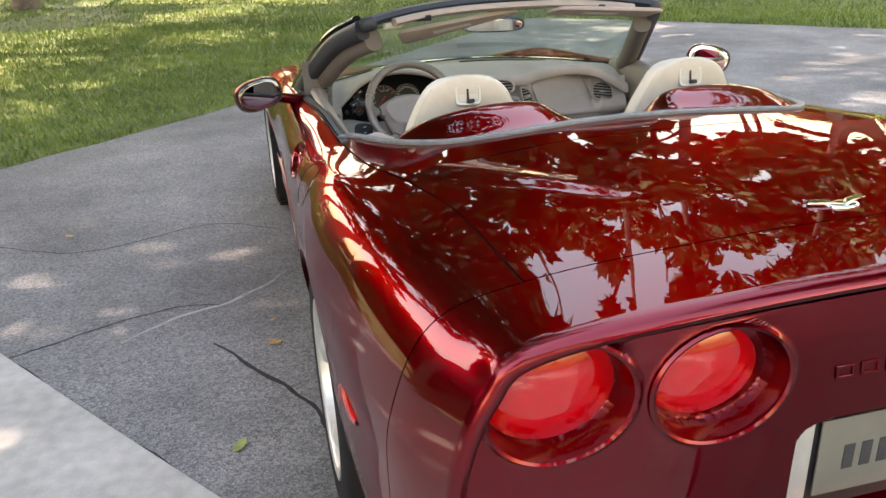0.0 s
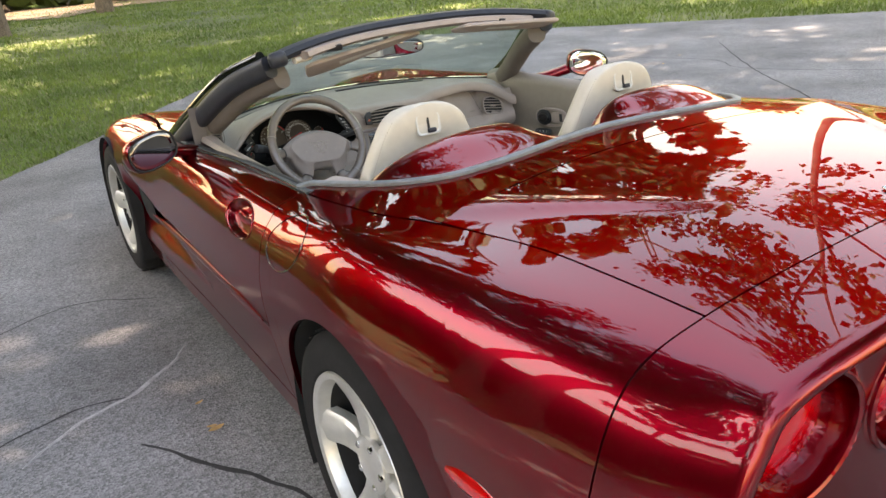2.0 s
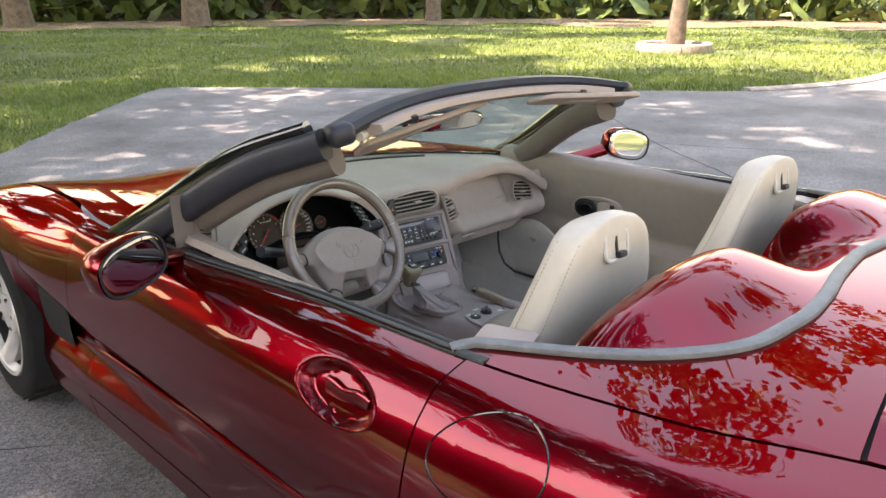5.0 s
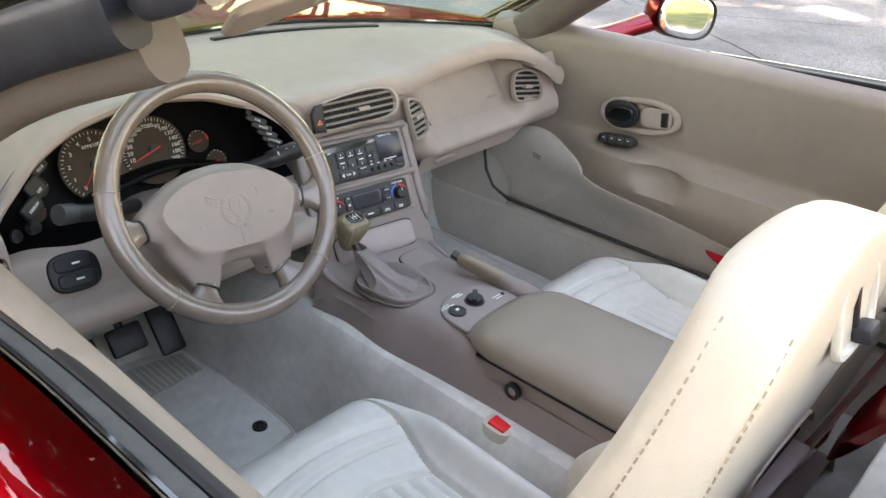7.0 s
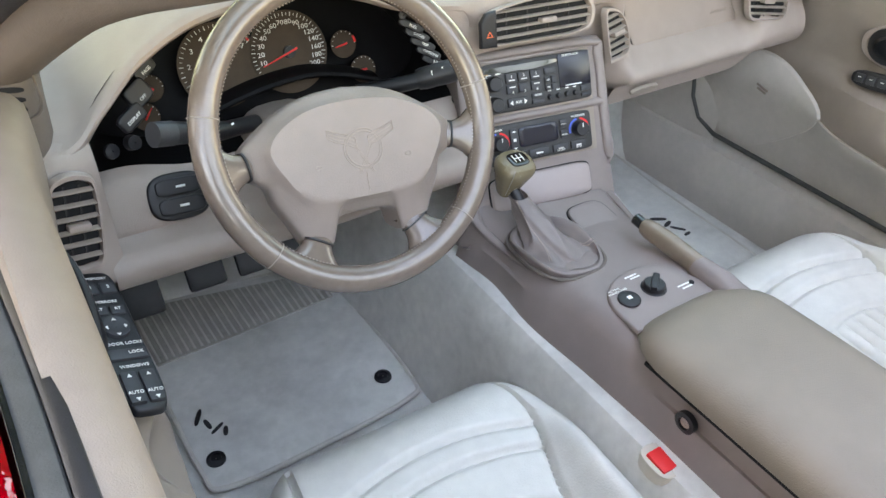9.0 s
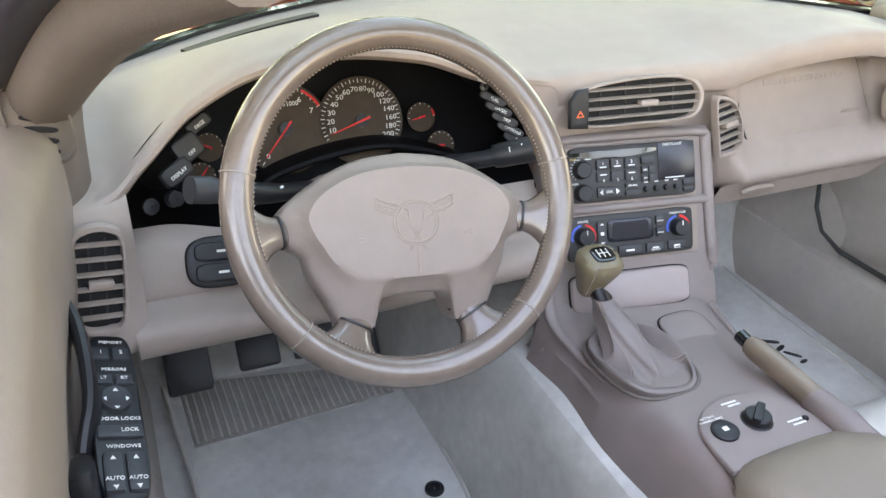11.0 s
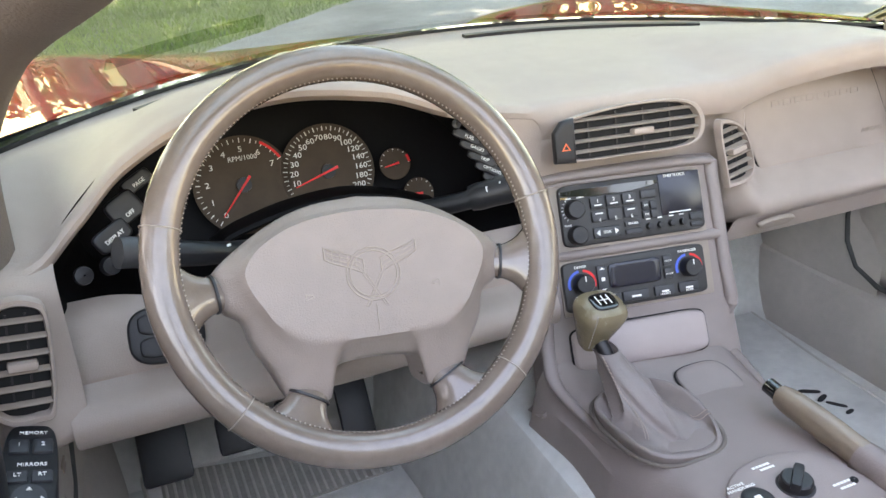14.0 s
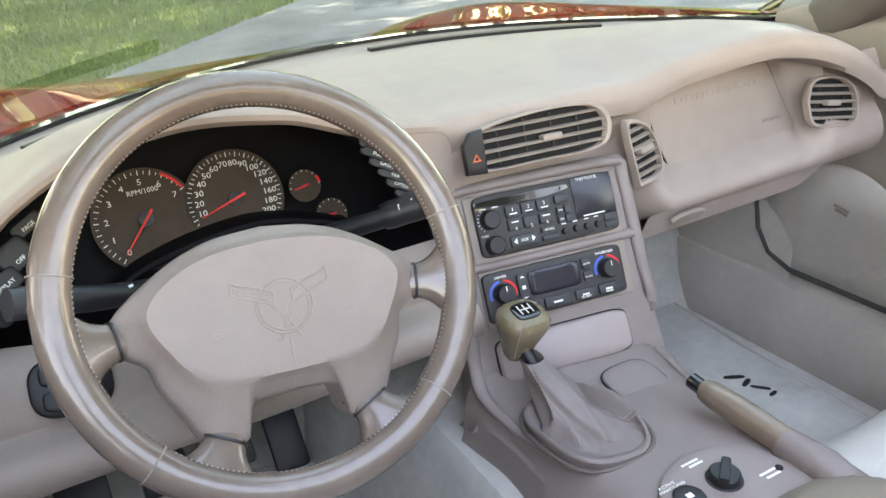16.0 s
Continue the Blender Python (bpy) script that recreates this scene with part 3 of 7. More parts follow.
def undergrowth(seed, count=26000, sweep_=(-6, 132), near=34, far=56, height=1.2):
    rng = np.random.default_rng(seed)
    V, F = [], []
    for i in range(count):
        a, r = radians(rng.uniform(*sweep_)), rng.uniform(near, far)
        x, y = r * math.cos(a), r * math.sin(a)
        top = height + 3.2 * (r - near + 1) / 20 * (1 + noise2(x, y, 0.25))
        z = rng.uniform(0, max(0.5, top))
        d = rng.normal(0, 0.28, 3)
        e = rng.normal(0, 0.2, 3)
        k = len(V)
        p = np.array((x, y, z))
        V += [tuple(p - d), tuple(p + e), tuple(p + d), tuple(p - e)]
        F.append((k, k + 1, k + 2, k + 3))
    me = bpy.data.meshes.new("undergrowth")
    me.from_pydata(V, [], F)
    me.materials.append(M_LEAF)
    return tagged(new("undergrowth", me), "dense dark green undergrowth at the edge of the woods", "bushes", kind="stuff")


undergrowth(3)
# unseen western bank, added to keep the bright horizon out of the flank's reflections
undergrowth(4, 16000, (126, 214), 13.5, 24, 4.2)

# low dark rail fence in front of the woods
fence = tagged(empty("rail_fence", (0, 0, 0)), "low dark wooden rail fence before the woods", "fence")
fp = [(20 + 2.4 * i, 29.5 - 1.9 * i) for i in range(8)]
for (ax, ay) in fp:
    part("post", rbox((0.12, 0.12, 1.1), 0.01, pose(ax, ay, 0.5)), M_BARK, fence)
for (ax, ay), (bx, by) in zip(fp, fp[1:]):
    for z in (0.45, 0.85):
        part("rail", sweep([(ax, ay, z), (bx, by, z)], [(-0.03, -0.06), (0.03, -0.06), (0.03, 0.06), (-0.03, 0.06)]), M_BARK, fence)



# ---- the car: body lines, rows of (y, half width, height), rear axle at y = 0 ----
ROCKER = [(-0.93, 0.80, 0.30), (-0.75, 0.84, 0.25), (-0.4, 0.87, 0.22), (0.45, 0.86, 0.20), (1.4, 0.85, 0.19), (2.3, 0.86, 0.20), (2.655, 0.85, 0.21), (3.1, 0.80, 0.22), (3.45, 0.66, 0.22), (3.6, 0.40, 0.25)]
LOWER = [(-0.93, 0.822, 0.45), (-0.75, 0.862, 0.42), (-0.4, 0.90, 0.42), (0.0, 0.912, 0.42), (0.45, 0.895, 0.40), (1.4, 0.88, 0.38), (2.3, 0.895, 0.40), (2.655, 0.89, 0.40), (3.1, 0.85, 0.36), (3.45, 0.72, 0.33), (3.6, 0.42, 0.33)]
WAIST = [(-0.93, 0.825, 0.60), (-0.75, 0.872, 0.58), (-0.4, 0.912, 0.60), (0.0, 0.93, 0.62), (0.45, 0.918, 0.58), (0.9, 0.905, 0.56), (1.8, 0.89, 0.54), (2.3, 0.905, 0.54), (2.655, 0.905, 0.53), (3.1, 0.865, 0.48), (3.45, 0.73, 0.42), (3.6, 0.43, 0.40)]
UPPER = [(-0.93, 0.81, 0.75), (-0.75, 0.862, 0.73), (-0.4, 0.90, 0.75), (0.0, 0.918, 0.765), (0.45, 0.912, 0.71), (0.9, 0.905, 0.68), (1.8, 0.885, 0.65), (2.3, 0.90, 0.66), (2.655, 0.895, 0.65), (3.1, 0.85, 0.58), (3.45, 0.71, 0.50), (3.6, 0.42, 0.45)]
SHOULDER = [(-0.93, 0.765, 0.865), (-0.75, 0.79, 0.88), (-0.4, 0.825, 0.89), (0.0, 0.85, 0.885), (0.45, 0.868, 0.82), (0.9, 0.872, 0.79), (1.4, 0.868, 0.77), (1.8, 0.86, 0.755), (2.3, 0.85, 0.755), (2.655, 0.84, 0.745), (3.1, 0.79, 0.665), (3.45, 0.65, 0.555), (3.6, 0.38, 0.49)]
CUT = [(-0.93, 0.69, 0.925), (-0.75, 0.636, 0.932), (-0.45, 0.642, 0.935), (-0.15, 0.685, 0.925), (0.12, 0.745, 0.905), (0.45, 0.762, 0.880), (0.9, 0.766, 0.864), (1.4, 0.788, 0.836), (1.8, 0.79, 0.82), (2.3, 0.72, 0.80), (2.655, 0.70, 0.775), (3.1, 0.66, 0.69), (3.45, 0.52, 0.575), (3.6, 0.30, 0.50)]
MID = [(-0.93, 0.36, 0.952), (-0.75, 0.34, 0.958), (-0.4, 0.34, 0.965), (0.0, 0.36, 0.955), (0.25, 0.38, 0.945), (1.8, 0.40, 0.845), (2.3, 0.35, 0.79), (2.655, 0.35, 0.745), (3.1, 0.33, 0.655), (3.45, 0.26, 0.56), (3.6, 0.15, 0.49)]
CROWN = [(-0.93, 0.0, 0.958), (-0.75, 0.0, 0.966), (-0.4, 0.0, 0.972), (0.0, 0.0, 0.962), (0.25, 0.0, 0.95), (1.8, 0.0, 0.86), (2.3, 0.0, 0.80), (2.655, 0.0, 0.745), (3.1, 0.0, 0.65), (3.45, 0.0, 0.555), (3.6, 0.0, 0.485)]
LINES = [ROCKER, LOWER, WAIST, UPPER, SHOULDER, CUT, MID, CROWN]
R_AXLE, F_AXLE, ARCH_R, ARCH_F = (0.0, 0.338), (2.655, 0.326), 0.375, 0.362


def section(y):
    return np.array([crom(L, y) for L in LINES])


def on_body(y, k, sx=-1, sec=None):
    """A point of the body: y along the car, k round its section from the sill (0) over the shoulder (4) to the crown (7)."""
    Q = section(y) if sec is None else sec
    Q = np.vstack([2 * Q[0] - Q[1], Q, [-Q[6][0], Q[6][1]]])
    i = min(max(int(k), 0), 6)
    u = k - i
    a, b, c, d = Q[i:i + 4]
    p = 0.5 * (2 * b + (c - a) * u + (2 * a - 5 * b + 4 * c - d) * u * u + (3 * b - a - 3 * c + d) * u**3)
    return np.array((sx * p[0], y, p[1]))


def k_at(y, z, sec):
    lo, hi = 0.0, 5.0
    for _ in range(22):
        m = 0.5 * (lo + hi)
        if on_body(y, m, -1, sec)[2] < z:
            lo = m
        else:
            hi = m
    return lo


def arch_z(y):
    z = 0.0
    for (cy, cz), r in ((R_AXLE, ARCH_R), (F_AXLE, ARCH_F)):
        if abs(y - cy) < r:
            z = max(z, cz + math.sqrt(r * r - (y - cy) ** 2))
    return z


def skin(ys, klow, khigh, nk, sx, dent=None, lip=0.014, ends=(True, True)):
    """A panel of the body with edges turned in. klow, khigh: a number or a function of y and the section."""
    P = []
    for y in ys:
        sec = section(y)
        a = klow(y, sec) if callable(klow) else klow
        b = khigh(y, sec) if callable(khigh) else khigh
        P.append([on_body(y, k, sx, sec) for k in np.linspace(a, b, nk)])
    P = np.array(P)
    du, dv = np.gradient(P, axis=0), np.gradient(P, axis=1)
    N = np.cross(du, dv)
    N /= np.maximum(np.linalg.norm(N, axis=2, keepdims=True), 1e-9)
    C = np.array((0.0, 0.0, 0.35))
    inward = C * (0, 0, 1) + P * (0, 1, 0) - P
    N = np.where((N * inward).sum(2, keepdims=True) > 0, -N, N)
    if dent is not None:
        P = dent(P, N)
    E = np.pad(P, ((1, 1), (1, 1), (0, 0)), mode="edge")
    NE = np.pad(N, ((1, 1), (1, 1), (0, 0)), mode="edge")
    M = np.zeros(E.shape[:2] + (1,))
    M[0], M[-1], M[:, 0], M[:, -1] = 1, 1, 1, 1
    E = E - NE * M * lip
    return grid(E)


def arch_low(base):
    return lambda y, sec: max(base, k_at(y, arch_z(y), sec)) if arch_z(y) > 0.2 else base


def ys_for(y0, y1, n):
    ys = list(np.linspace(y0, y1, n))
    for (cy, _), r in ((R_AXLE, ARCH_R), (F_AXLE, ARCH_F)):
        ys += [cy + r * math.cos(a) * 0.9999 for a in np.linspace(0, math.pi, 60) if y0 < cy + r * math.cos(a) < y1]
    return sorted(ys)


car = tagged(empty("convertible_car"), "dark ruby red convertible with its top down and cream seats", "car")


def ellipse_dent(cy, cz, ry, rz, depth, soft=0.25):
    """Pushes a panel in inside an ellipse of the side view, with a soft wall."""
    def go(P, N):
        q = np.sqrt(((P[..., 1] - cy) / ry) ** 2 + ((P[..., 2] - cz) / rz) ** 2)
        s = np.clip((1 - q) / soft, 0, 1)
        return P - N * (depth * s * s * (3 - 2 * s))[..., None]
    return go


def gill_dent(P, N):
    """The scoop behind the front wheel and its long hollow into the door."""
    y, z = P[..., 1], P[..., 2]
    run = np.clip((2.36 - y) / 0.10, 0, 1) * np.clip((y - 1.15) / 1.0, 0, 1)
    half = 0.015 + 0.14 * np.clip((y - 1.2) / 1.1, 0, 1)
    q = np.clip(1.15 - np.abs((z - 0.46 + 0.05 * (2.3 - y)) / half), 0, 1)
    s = run * q * q * (3 - 2 * q)
    return P - N * (0.075 * s)[..., None]


def crease(P, N):
    """A soft crease along the lower side."""
    z = P[..., 2]
    return P - N * (0.006 * np.exp(-((z - 0.515) / 0.012) ** 2))[..., None]


for sx in (-1, 1):
    part("rear_fender", skin(ys_for(-0.7455, 0.4660, 72), arch_low(0.0), 4.992, 44, sx), M_PAINT, car)
    ff = skin(ys_for(1.925, 3.22, 60), arch_low(0.0), lambda y, s: 4.97, 40, sx, gill_dent)
    part("front_fender", ff, M_PAINT, car)
    part("rocker_panel", skin(np.linspace(0.4715, 1.92, 30), 0.0, 0.42, 5, sx), M_PAINT, car)
    dn = ellipse_dent(0.672, 0.782, 0.110, 0.046, 0.022)
    door = part("door", skin(np.linspace(0.4700, 1.9225, 190), 0.45, 4.98, 90, sx, lambda P, N: crease(dn(gill_dent(P, N), N), N)), M_PAINT, car)
    # pull handle in its oval cup
    hp = [on_body(y, 4.0, sx) for y in np.linspace(0.600, 0.715, 9)]
    part("door_handle", sweep([(p[0] * 0.993 - sx * 0.004, p[1], 0.772 + 0.004 * math.sin(i)) for i, p in enumerate(hp)], superellipse(0.008, 0.020, 14, 3), up=(0, 0, 1)), M_PAINT, door)
    ring = []
    for a in np.linspace(0, 2 * math.pi, 49)[:-1]:
        y, z = 0.672 + 0.113 * math.cos(a), 0.782 + 0.048 * math.sin(a)
        sec = section(y)
        ring.append(on_body(y, k_at(y, z, sec), sx, sec) + np.array((sx * 0.001, 0, 0)))
    part("handle_surround", sweep(ring, circle(0.0022, 8), closed=True), M_PAINT, door)
    # body side moulding
    ml = [on_body(y, k_at(y, 0.535 - 0.03 * (y - 0.5), section(y)), sx) + np.array((sx * 0.002, 0, 0)) for y in np.linspace(0.515, 1.88, 40)]
    part("side_moulding", sweep(ml, superellipse(0.005, 0.012, 10, 3), scale=[0.35 + 0.65 * min(1, i / 4, (39 - i) / 4) for i in range(40)]), M_PAINT, door)
    # inner wheel wells
    for (cy, cz), r in ((R_AXLE, ARCH_R), (F_AXLE, ARCH_F)):
        rows = [[(sx * x, cy + (r + 0.004) * math.cos(a), cz + (r + 0.004) * math.sin(a)) for a in np.linspace(-0.5, math.pi + 0.5, 40)] for x in (0.902, 0.80, 0.60)]
        rows.append([(sx * 0.60, cy + 0.02 * math.cos(a), cz + 0.02 * math.sin(a)) for a in np.linspace(-0.5, math.pi + 0.5, 40)])
        part("wheel_well", grid(rows), M_DARK, car)
    # side marker lamp on the rear flank
    mk = []
    for y in np.linspace(-0.565, -0.425, 15):
        sec = section(y)
        s = math.sin(math.pi * (y + 0.572) / 0.154) ** 0.6
        mk.append([on_body(y, k_at(y, 0.600 + 0.024 * s * v, sec), sx, sec) + np.array((sx * (0.010 * s * (1 - v * v) + 0.0005), 0, 0)) for v in np.linspace(-1, 1, 9)])
    part("side_marker", grid(mk), M_LENS, car, "red side marker lamp")
    # black gill in the front fender
    gl = []
    for y in np.linspace(2.06, 2.285, 12):
        sec = section(y)
        gl.append([on_body(y, k_at(y, z, sec), sx, sec) - np.array((sx * 0.045, 0, 0)) for z in np.linspace(0.35, 0.56 - 0.1 * (2.285 - y), 8)])
    part("side_vent", grid(gl), M_DARK, car, "black side vent")

# fuel door, a fine oval gap on the driver's shoulder
ring = []
for a in np.linspace(0, 2 * math.pi, 65)[:-1]:
    y = 0.318 + 0.108 * math.cos(a) - 0.018 * math.sin(a)
    sec = section(y)
    ring.append(on_body(y, k_at(y, 0.806 + 0.066 * math.sin(a) - 0.012 * math.cos(a), sec), -1, sec))
part("fuel_door_gap", sweep(ring, circle(0.0017, 6), closed=True), M_GLOSSBLACK, car)


def mirrored(y, k0, nk):
    """A full row across the car at y from k0 on one side to k0 on the other."""
    sec = section(y)
    half = [on_body(y, k, -1, sec) for k in np.linspace(k0, 7, nk)]
    return half + [p * np.array((-1, 1, 1)) for p in reversed(half[:-1])]


def across(ys, k0, nk, lip=0.014, shape=None):
    P = np.array([mirrored(y, k0, nk) for y in ys])
    if shape:
        P = shape(P)
    E = np.pad(P, ((1, 1), (1, 1), (0, 0)), mode="edge")
    M = np.zeros(E.shape[:2] + (1,))
    M[0], M[-1], M[:, 0], M[:, -1] = 1, 1, 1, 1
    return grid(E - M * np.array((0, 0, lip)))


def lid_shape(P):
    """Long shallow ridges that run back over the lid from behind the seats."""
    x, y = np.abs(P[..., 0]), P[..., 1]
    s = np.clip((y + 0.50) / 0.4, 0, 1)
    ridge = 0.014 * np.sqrt(s) * np.exp(-np.abs((x - (0.60 + 0.74 * (y + 0.12))) / (0.018 + 0.05 * s)) ** 1.4)
    P[..., 2] += ridge
    return P


def seam_y(x):
    return -0.055 - 0.055 * (abs(x) / 0.68) ** 2


lid_ys = np.linspace(-0.7455, -0.06, 60)
P = np.array([mirrored(y, 5.012, 36) for y in lid_ys])
for i, y in enumerate(lid_ys):
    for j in range(P.shape[1]):
        s = (y + 0.7455) / 0.6855
        y2 = -0.7455 + s * (seam_y(P[i, j, 0]) + 0.7455)
        P[i, j] = on_body(y2, 5.012 + 1.988 * min(j, P.shape[1] - 1 - j) / 35, -1 if j < 36 else 1)
P = lid_shape(P)
E = np.pad(P, ((1, 1), (1, 1), (0, 0)), mode="edge")
Mk = np.zeros(E.shape[:2] + (1,))
Mk[0], Mk[-1], Mk[:, 0], Mk[:, -1] = 1, 1, 1, 1
part("trunk_lid", grid(E - Mk * np.array((0, 0, 0.014))), M_PAINT, car)


def strip_y(x):
    return float(crom([(0.0, 0.122), (0.15, 0.104), (0.27, 0.082), (0.36, 0.074), (0.43, 0.082), (0.49, 0.094), (0.54, 0.122), (0.58, 0.162), (0.62, 0.215), (0.65, 0.275), (0.68, 0.350), (0.70, 0.41), (0.725, 0.475), (0.76, 0.50)], abs(x))[0])


# cover panel between the trunk lid and the seal
rows = []
xs_half = np.linspace(0, 0.768, 42)
xs_all = [-x for x in reversed(xs_half[1:])] + list(xs_half)
for s in np.linspace(0, 1, 16):
    row = []
    for x in xs_all:
        y = (seam_y(x) + 0.006) * (1 - s) + strip_y(x) * s
        sec = section(y)
        edge = sec[5][0] - 0.0045
        xx = max(-edge, min(edge, x))
        lo, hi = 5.0, 7.0
        for _ in range(18):
            m = 0.5 * (lo + hi)
            if abs(on_body(y, m, -1, sec)[0]) > abs(xx):
                lo = m
            else:
                hi = m
        row.append((xx, y, on_body(y, lo, -1, sec)[2]))
    rows.append(row)
E = np.pad(np.array(rows), ((1, 1), (1, 1), (0, 0)), mode="edge")
Mk = np.zeros(E.shape[:2] + (1,))
Mk[0], Mk[-1], Mk[:, 0], Mk[:, -1] = 1, 1, 1, 1
part("tonneau_panel", grid(E - Mk * np.array((0, 0, 0.012))), M_PAINT, car)


def cover_z(x, y):
    """Height of the cover at the seal."""
    sec = section(y)
    lo, hi = 5.0, 7.0
    for _ in range(18):
        m = 0.5 * (lo + hi)
        if abs(on_body(y, m, -1, sec)[0]) > abs(x):
            lo = m
        else:
            hi = m
    return on_body(y, lo, -1, sec)[2]


# dark gaps between the panels
for sx in (-1, 1):
    pts = [on_body(y, 5.0, sx) - np.array((sx * 0.002, 0, 0.005)) for y in np.linspace(-0.75, 0.463, 60)]
    part("panel_gap", sweep(pts, [(-0.006, -0.004), (0.006, -0.004), (0.006, 0.0), (-0.006, 0.0)]), M_DARK, car)
    pts = []
    for k in np.linspace(0.3, 4.97, 60):
        pts.append(on_body(0.4680, k, sx) - np.array((sx * 0.006, 0, 0.002)))
    part("panel_gap", sweep(pts, [(-0.006, -0.003), (0.006, -0.003), (0.006, 0.001), (-0.006, 0.001)], up=(sx, 0, 0.3)), M_DARK, car)
pts = [(x, seam_y(x) + 0.003, cover_z(x, seam_y(x)) - 0.005) for x in np.linspace(-0.68, 0.68, 60)]
part("panel_gap", sweep(pts, [(-0.007, -0.004), (0.007, -0.004), (0.007, 0.0), (-0.007, 0.0)]), M_DARK, car)
pts = [(p[0], -0.7475, p[2] - 0.005) for p in mirrored(-0.7475, 4.0, 40)]
part("panel_gap", sweep(pts, [(-0.006, -0.004), (0.006, -0.004), (0.006, 0.0), (-0.006, 0.0)]), M_DARK, car)

# grey seal that sweeps behind both seats
sp = [(x, strip_y(x) + 0.012, cover_z(x, strip_y(x)) + 0.003) for x in np.linspace(-0.757, 0.757, 90)]
part("rear_seal", sweep(sp, superellipse(0.013, 0.007, 12, 3)), M_SEAL, car, "grey rubber seal behind the seats")


# twin fairings behind the seats with a hollow between them
def fairing_z(x, y):
    base = cover_z(x, min(strip_y(x), y)) if abs(x) < 0.74 else 0.88
    f = y - strip_y(x)
    h = 0.0
    for c in (-0.37, 0.37):
        w = math.cos(math.pi / 2 * min(1.0, abs(x - c) / 0.36)) ** 0.9
        h = max(h, w)
    rise = min(1.0, max(0.0, f / 0.21))
    rise = rise * rise * (3 - 2 * rise)
    drop = max(0.0, (y - 0.275) / 0.10)
    mid = math.exp(-(x / 0.15) ** 4)
    return base - 0.004 + 0.043 * h * rise - drop * drop * 0.055 * (1 - mid) - mid * max(0, f - 0.02) ** 1.5 * 1.6


rows = []
for s in np.linspace(0, 1, 30):
    row = []
    for x in np.linspace(-0.735, 0.735, 110):
        mid = math.exp(-(x / 0.13) ** 4)
        y0 = strip_y(x) + 0.016
        y1 = max(y0 + 0.02, 0.355 + 0.13 * mid)
        y = y0 + s * (y1 - y0)
        row.append((x, y, fairing_z(x, y)))
    rows.append(row)
rows.append([(x, y + 0.004, z - 0.03) for x, y, z in rows[-1]])
part("seat_fairing", grid(rows), M_PAINT, car)
# painted waterfall between the seats
wf = []
for s in np.linspace(0, 1, 14):
    row = []
    for x in np.linspace(-0.15, 0.15, 17):
        bulge = 0.018 * math.cos(math.pi * x / 0.30)
        row.append((x * (1 - 0.12 * s), 0.475 + 0.11 * s + bulge, fairing_z(x, 0.47) - 0.004 - 0.36 * s))
    wf.append(row)
wf = [[(x, y, z) for x, y, z in r] for r in wf]
water = part("waterfall_panel", grid(wf), M_PAINT, car, "painted panel between the seats")
bm = plate([(-0.045, 0.012), (-0.012, 0.006), (0.0, 0.012), (0.012, 0.006), (0.045, 0.012), (0.014, -0.012), (0.0, -0.002), (-0.014, -0.012)], 0.004, face_frame((0.0, 0.486, 0.82), -12))
part("badge", bm, M_CHROME, water, "small chrome badge")

# hood with raised fenders
hp_ = np.array([mirrored(y, 5.03, 24) for y in np.linspace(1.86, 3.30, 50)])
for j in range(hp_.shape[1]):
    kk = 5.03 + 1.97 * min(j, hp_.shape[1] - 1 - j) / 23
    y0 = 2.035 - 0.42 * (min(abs(hp_[0, j, 0]), 0.745) / 0.76) ** 2.2
    for i in range(50):
        hp_[i, j] = on_body(y0 + (3.30 - y0) * i / 49, kk, -1 if j < 24 else 1)
part("hood", grid(hp_), M_PAINT, car)
nose = [mirrored(y, 0.0, 26) for y in np.linspace(3.228, 3.6, 24)]
nose.append([np.array((p[0] * 0.5, 3.625, 0.38 + (p[2] - 0.38) * 0.5)) for p in nose[-1]])
part("front_bumper", grid(nose), M_PAINT, car)

# tail: top skin, lip, and the rear face with its hollows
tail = [mirrored(y, 0.0, 60) for y in np.linspace(-0.749, -0.925, 14)]
edge = np.array(tail[-1])
c = np.array((0, 0, 0.62))
def inset(k, dy):
    out = edge.copy()
    out[:, 0] = edge[:, 0] * (1 - k / 0.85)
    out[:, 2] = edge[:, 2] - np.clip((edge[:, 2] - 0.45) / 0.45, 0, 1) * k
    out[:, 1] = edge[:, 1] + dy
    return out
for k, dy in ((0.002, -0.010), (0.008, -0.018), (0.016, -0.021), (0.024, -0.018), (0.030, -0.008), (0.034, 0.004), (0.038, 0.012)):
    tail.append(inset(k, dy))
part("rear_bumper", grid(tail), M_PAINT, car)

LAMPS = [(-0.641, 0.815), (-0.382, 0.803), (0.382, 0.803), (0.641, 0.815)]
LRX, LRZ = 0.117, 0.098
rows = []
rim = inset(0.036, 0.0)
half = rim[: len(rim) // 2 + 1]
zz = np.concatenate([np.linspace(0.30, 0.48, 20), np.linspace(0.485, 0.925, 130)])
hz, hx = half[:, 2], -half[:, 0]
def face_width(z):
    best = 0.0
    for i in range(len(half) - 1):
        if (hz[i] - z) * (hz[i + 1] - z) <= 0 and hz[i] != hz[i + 1]:
            u = (z - hz[i]) / (hz[i + 1] - hz[i])
            best = max(best, hx[i] + u * (hx[i + 1] - hx[i]))
    return best
def smooth01(v):
    v = min(max(v, 0.0), 1.0)
    return v * v * (3 - 2 * v)
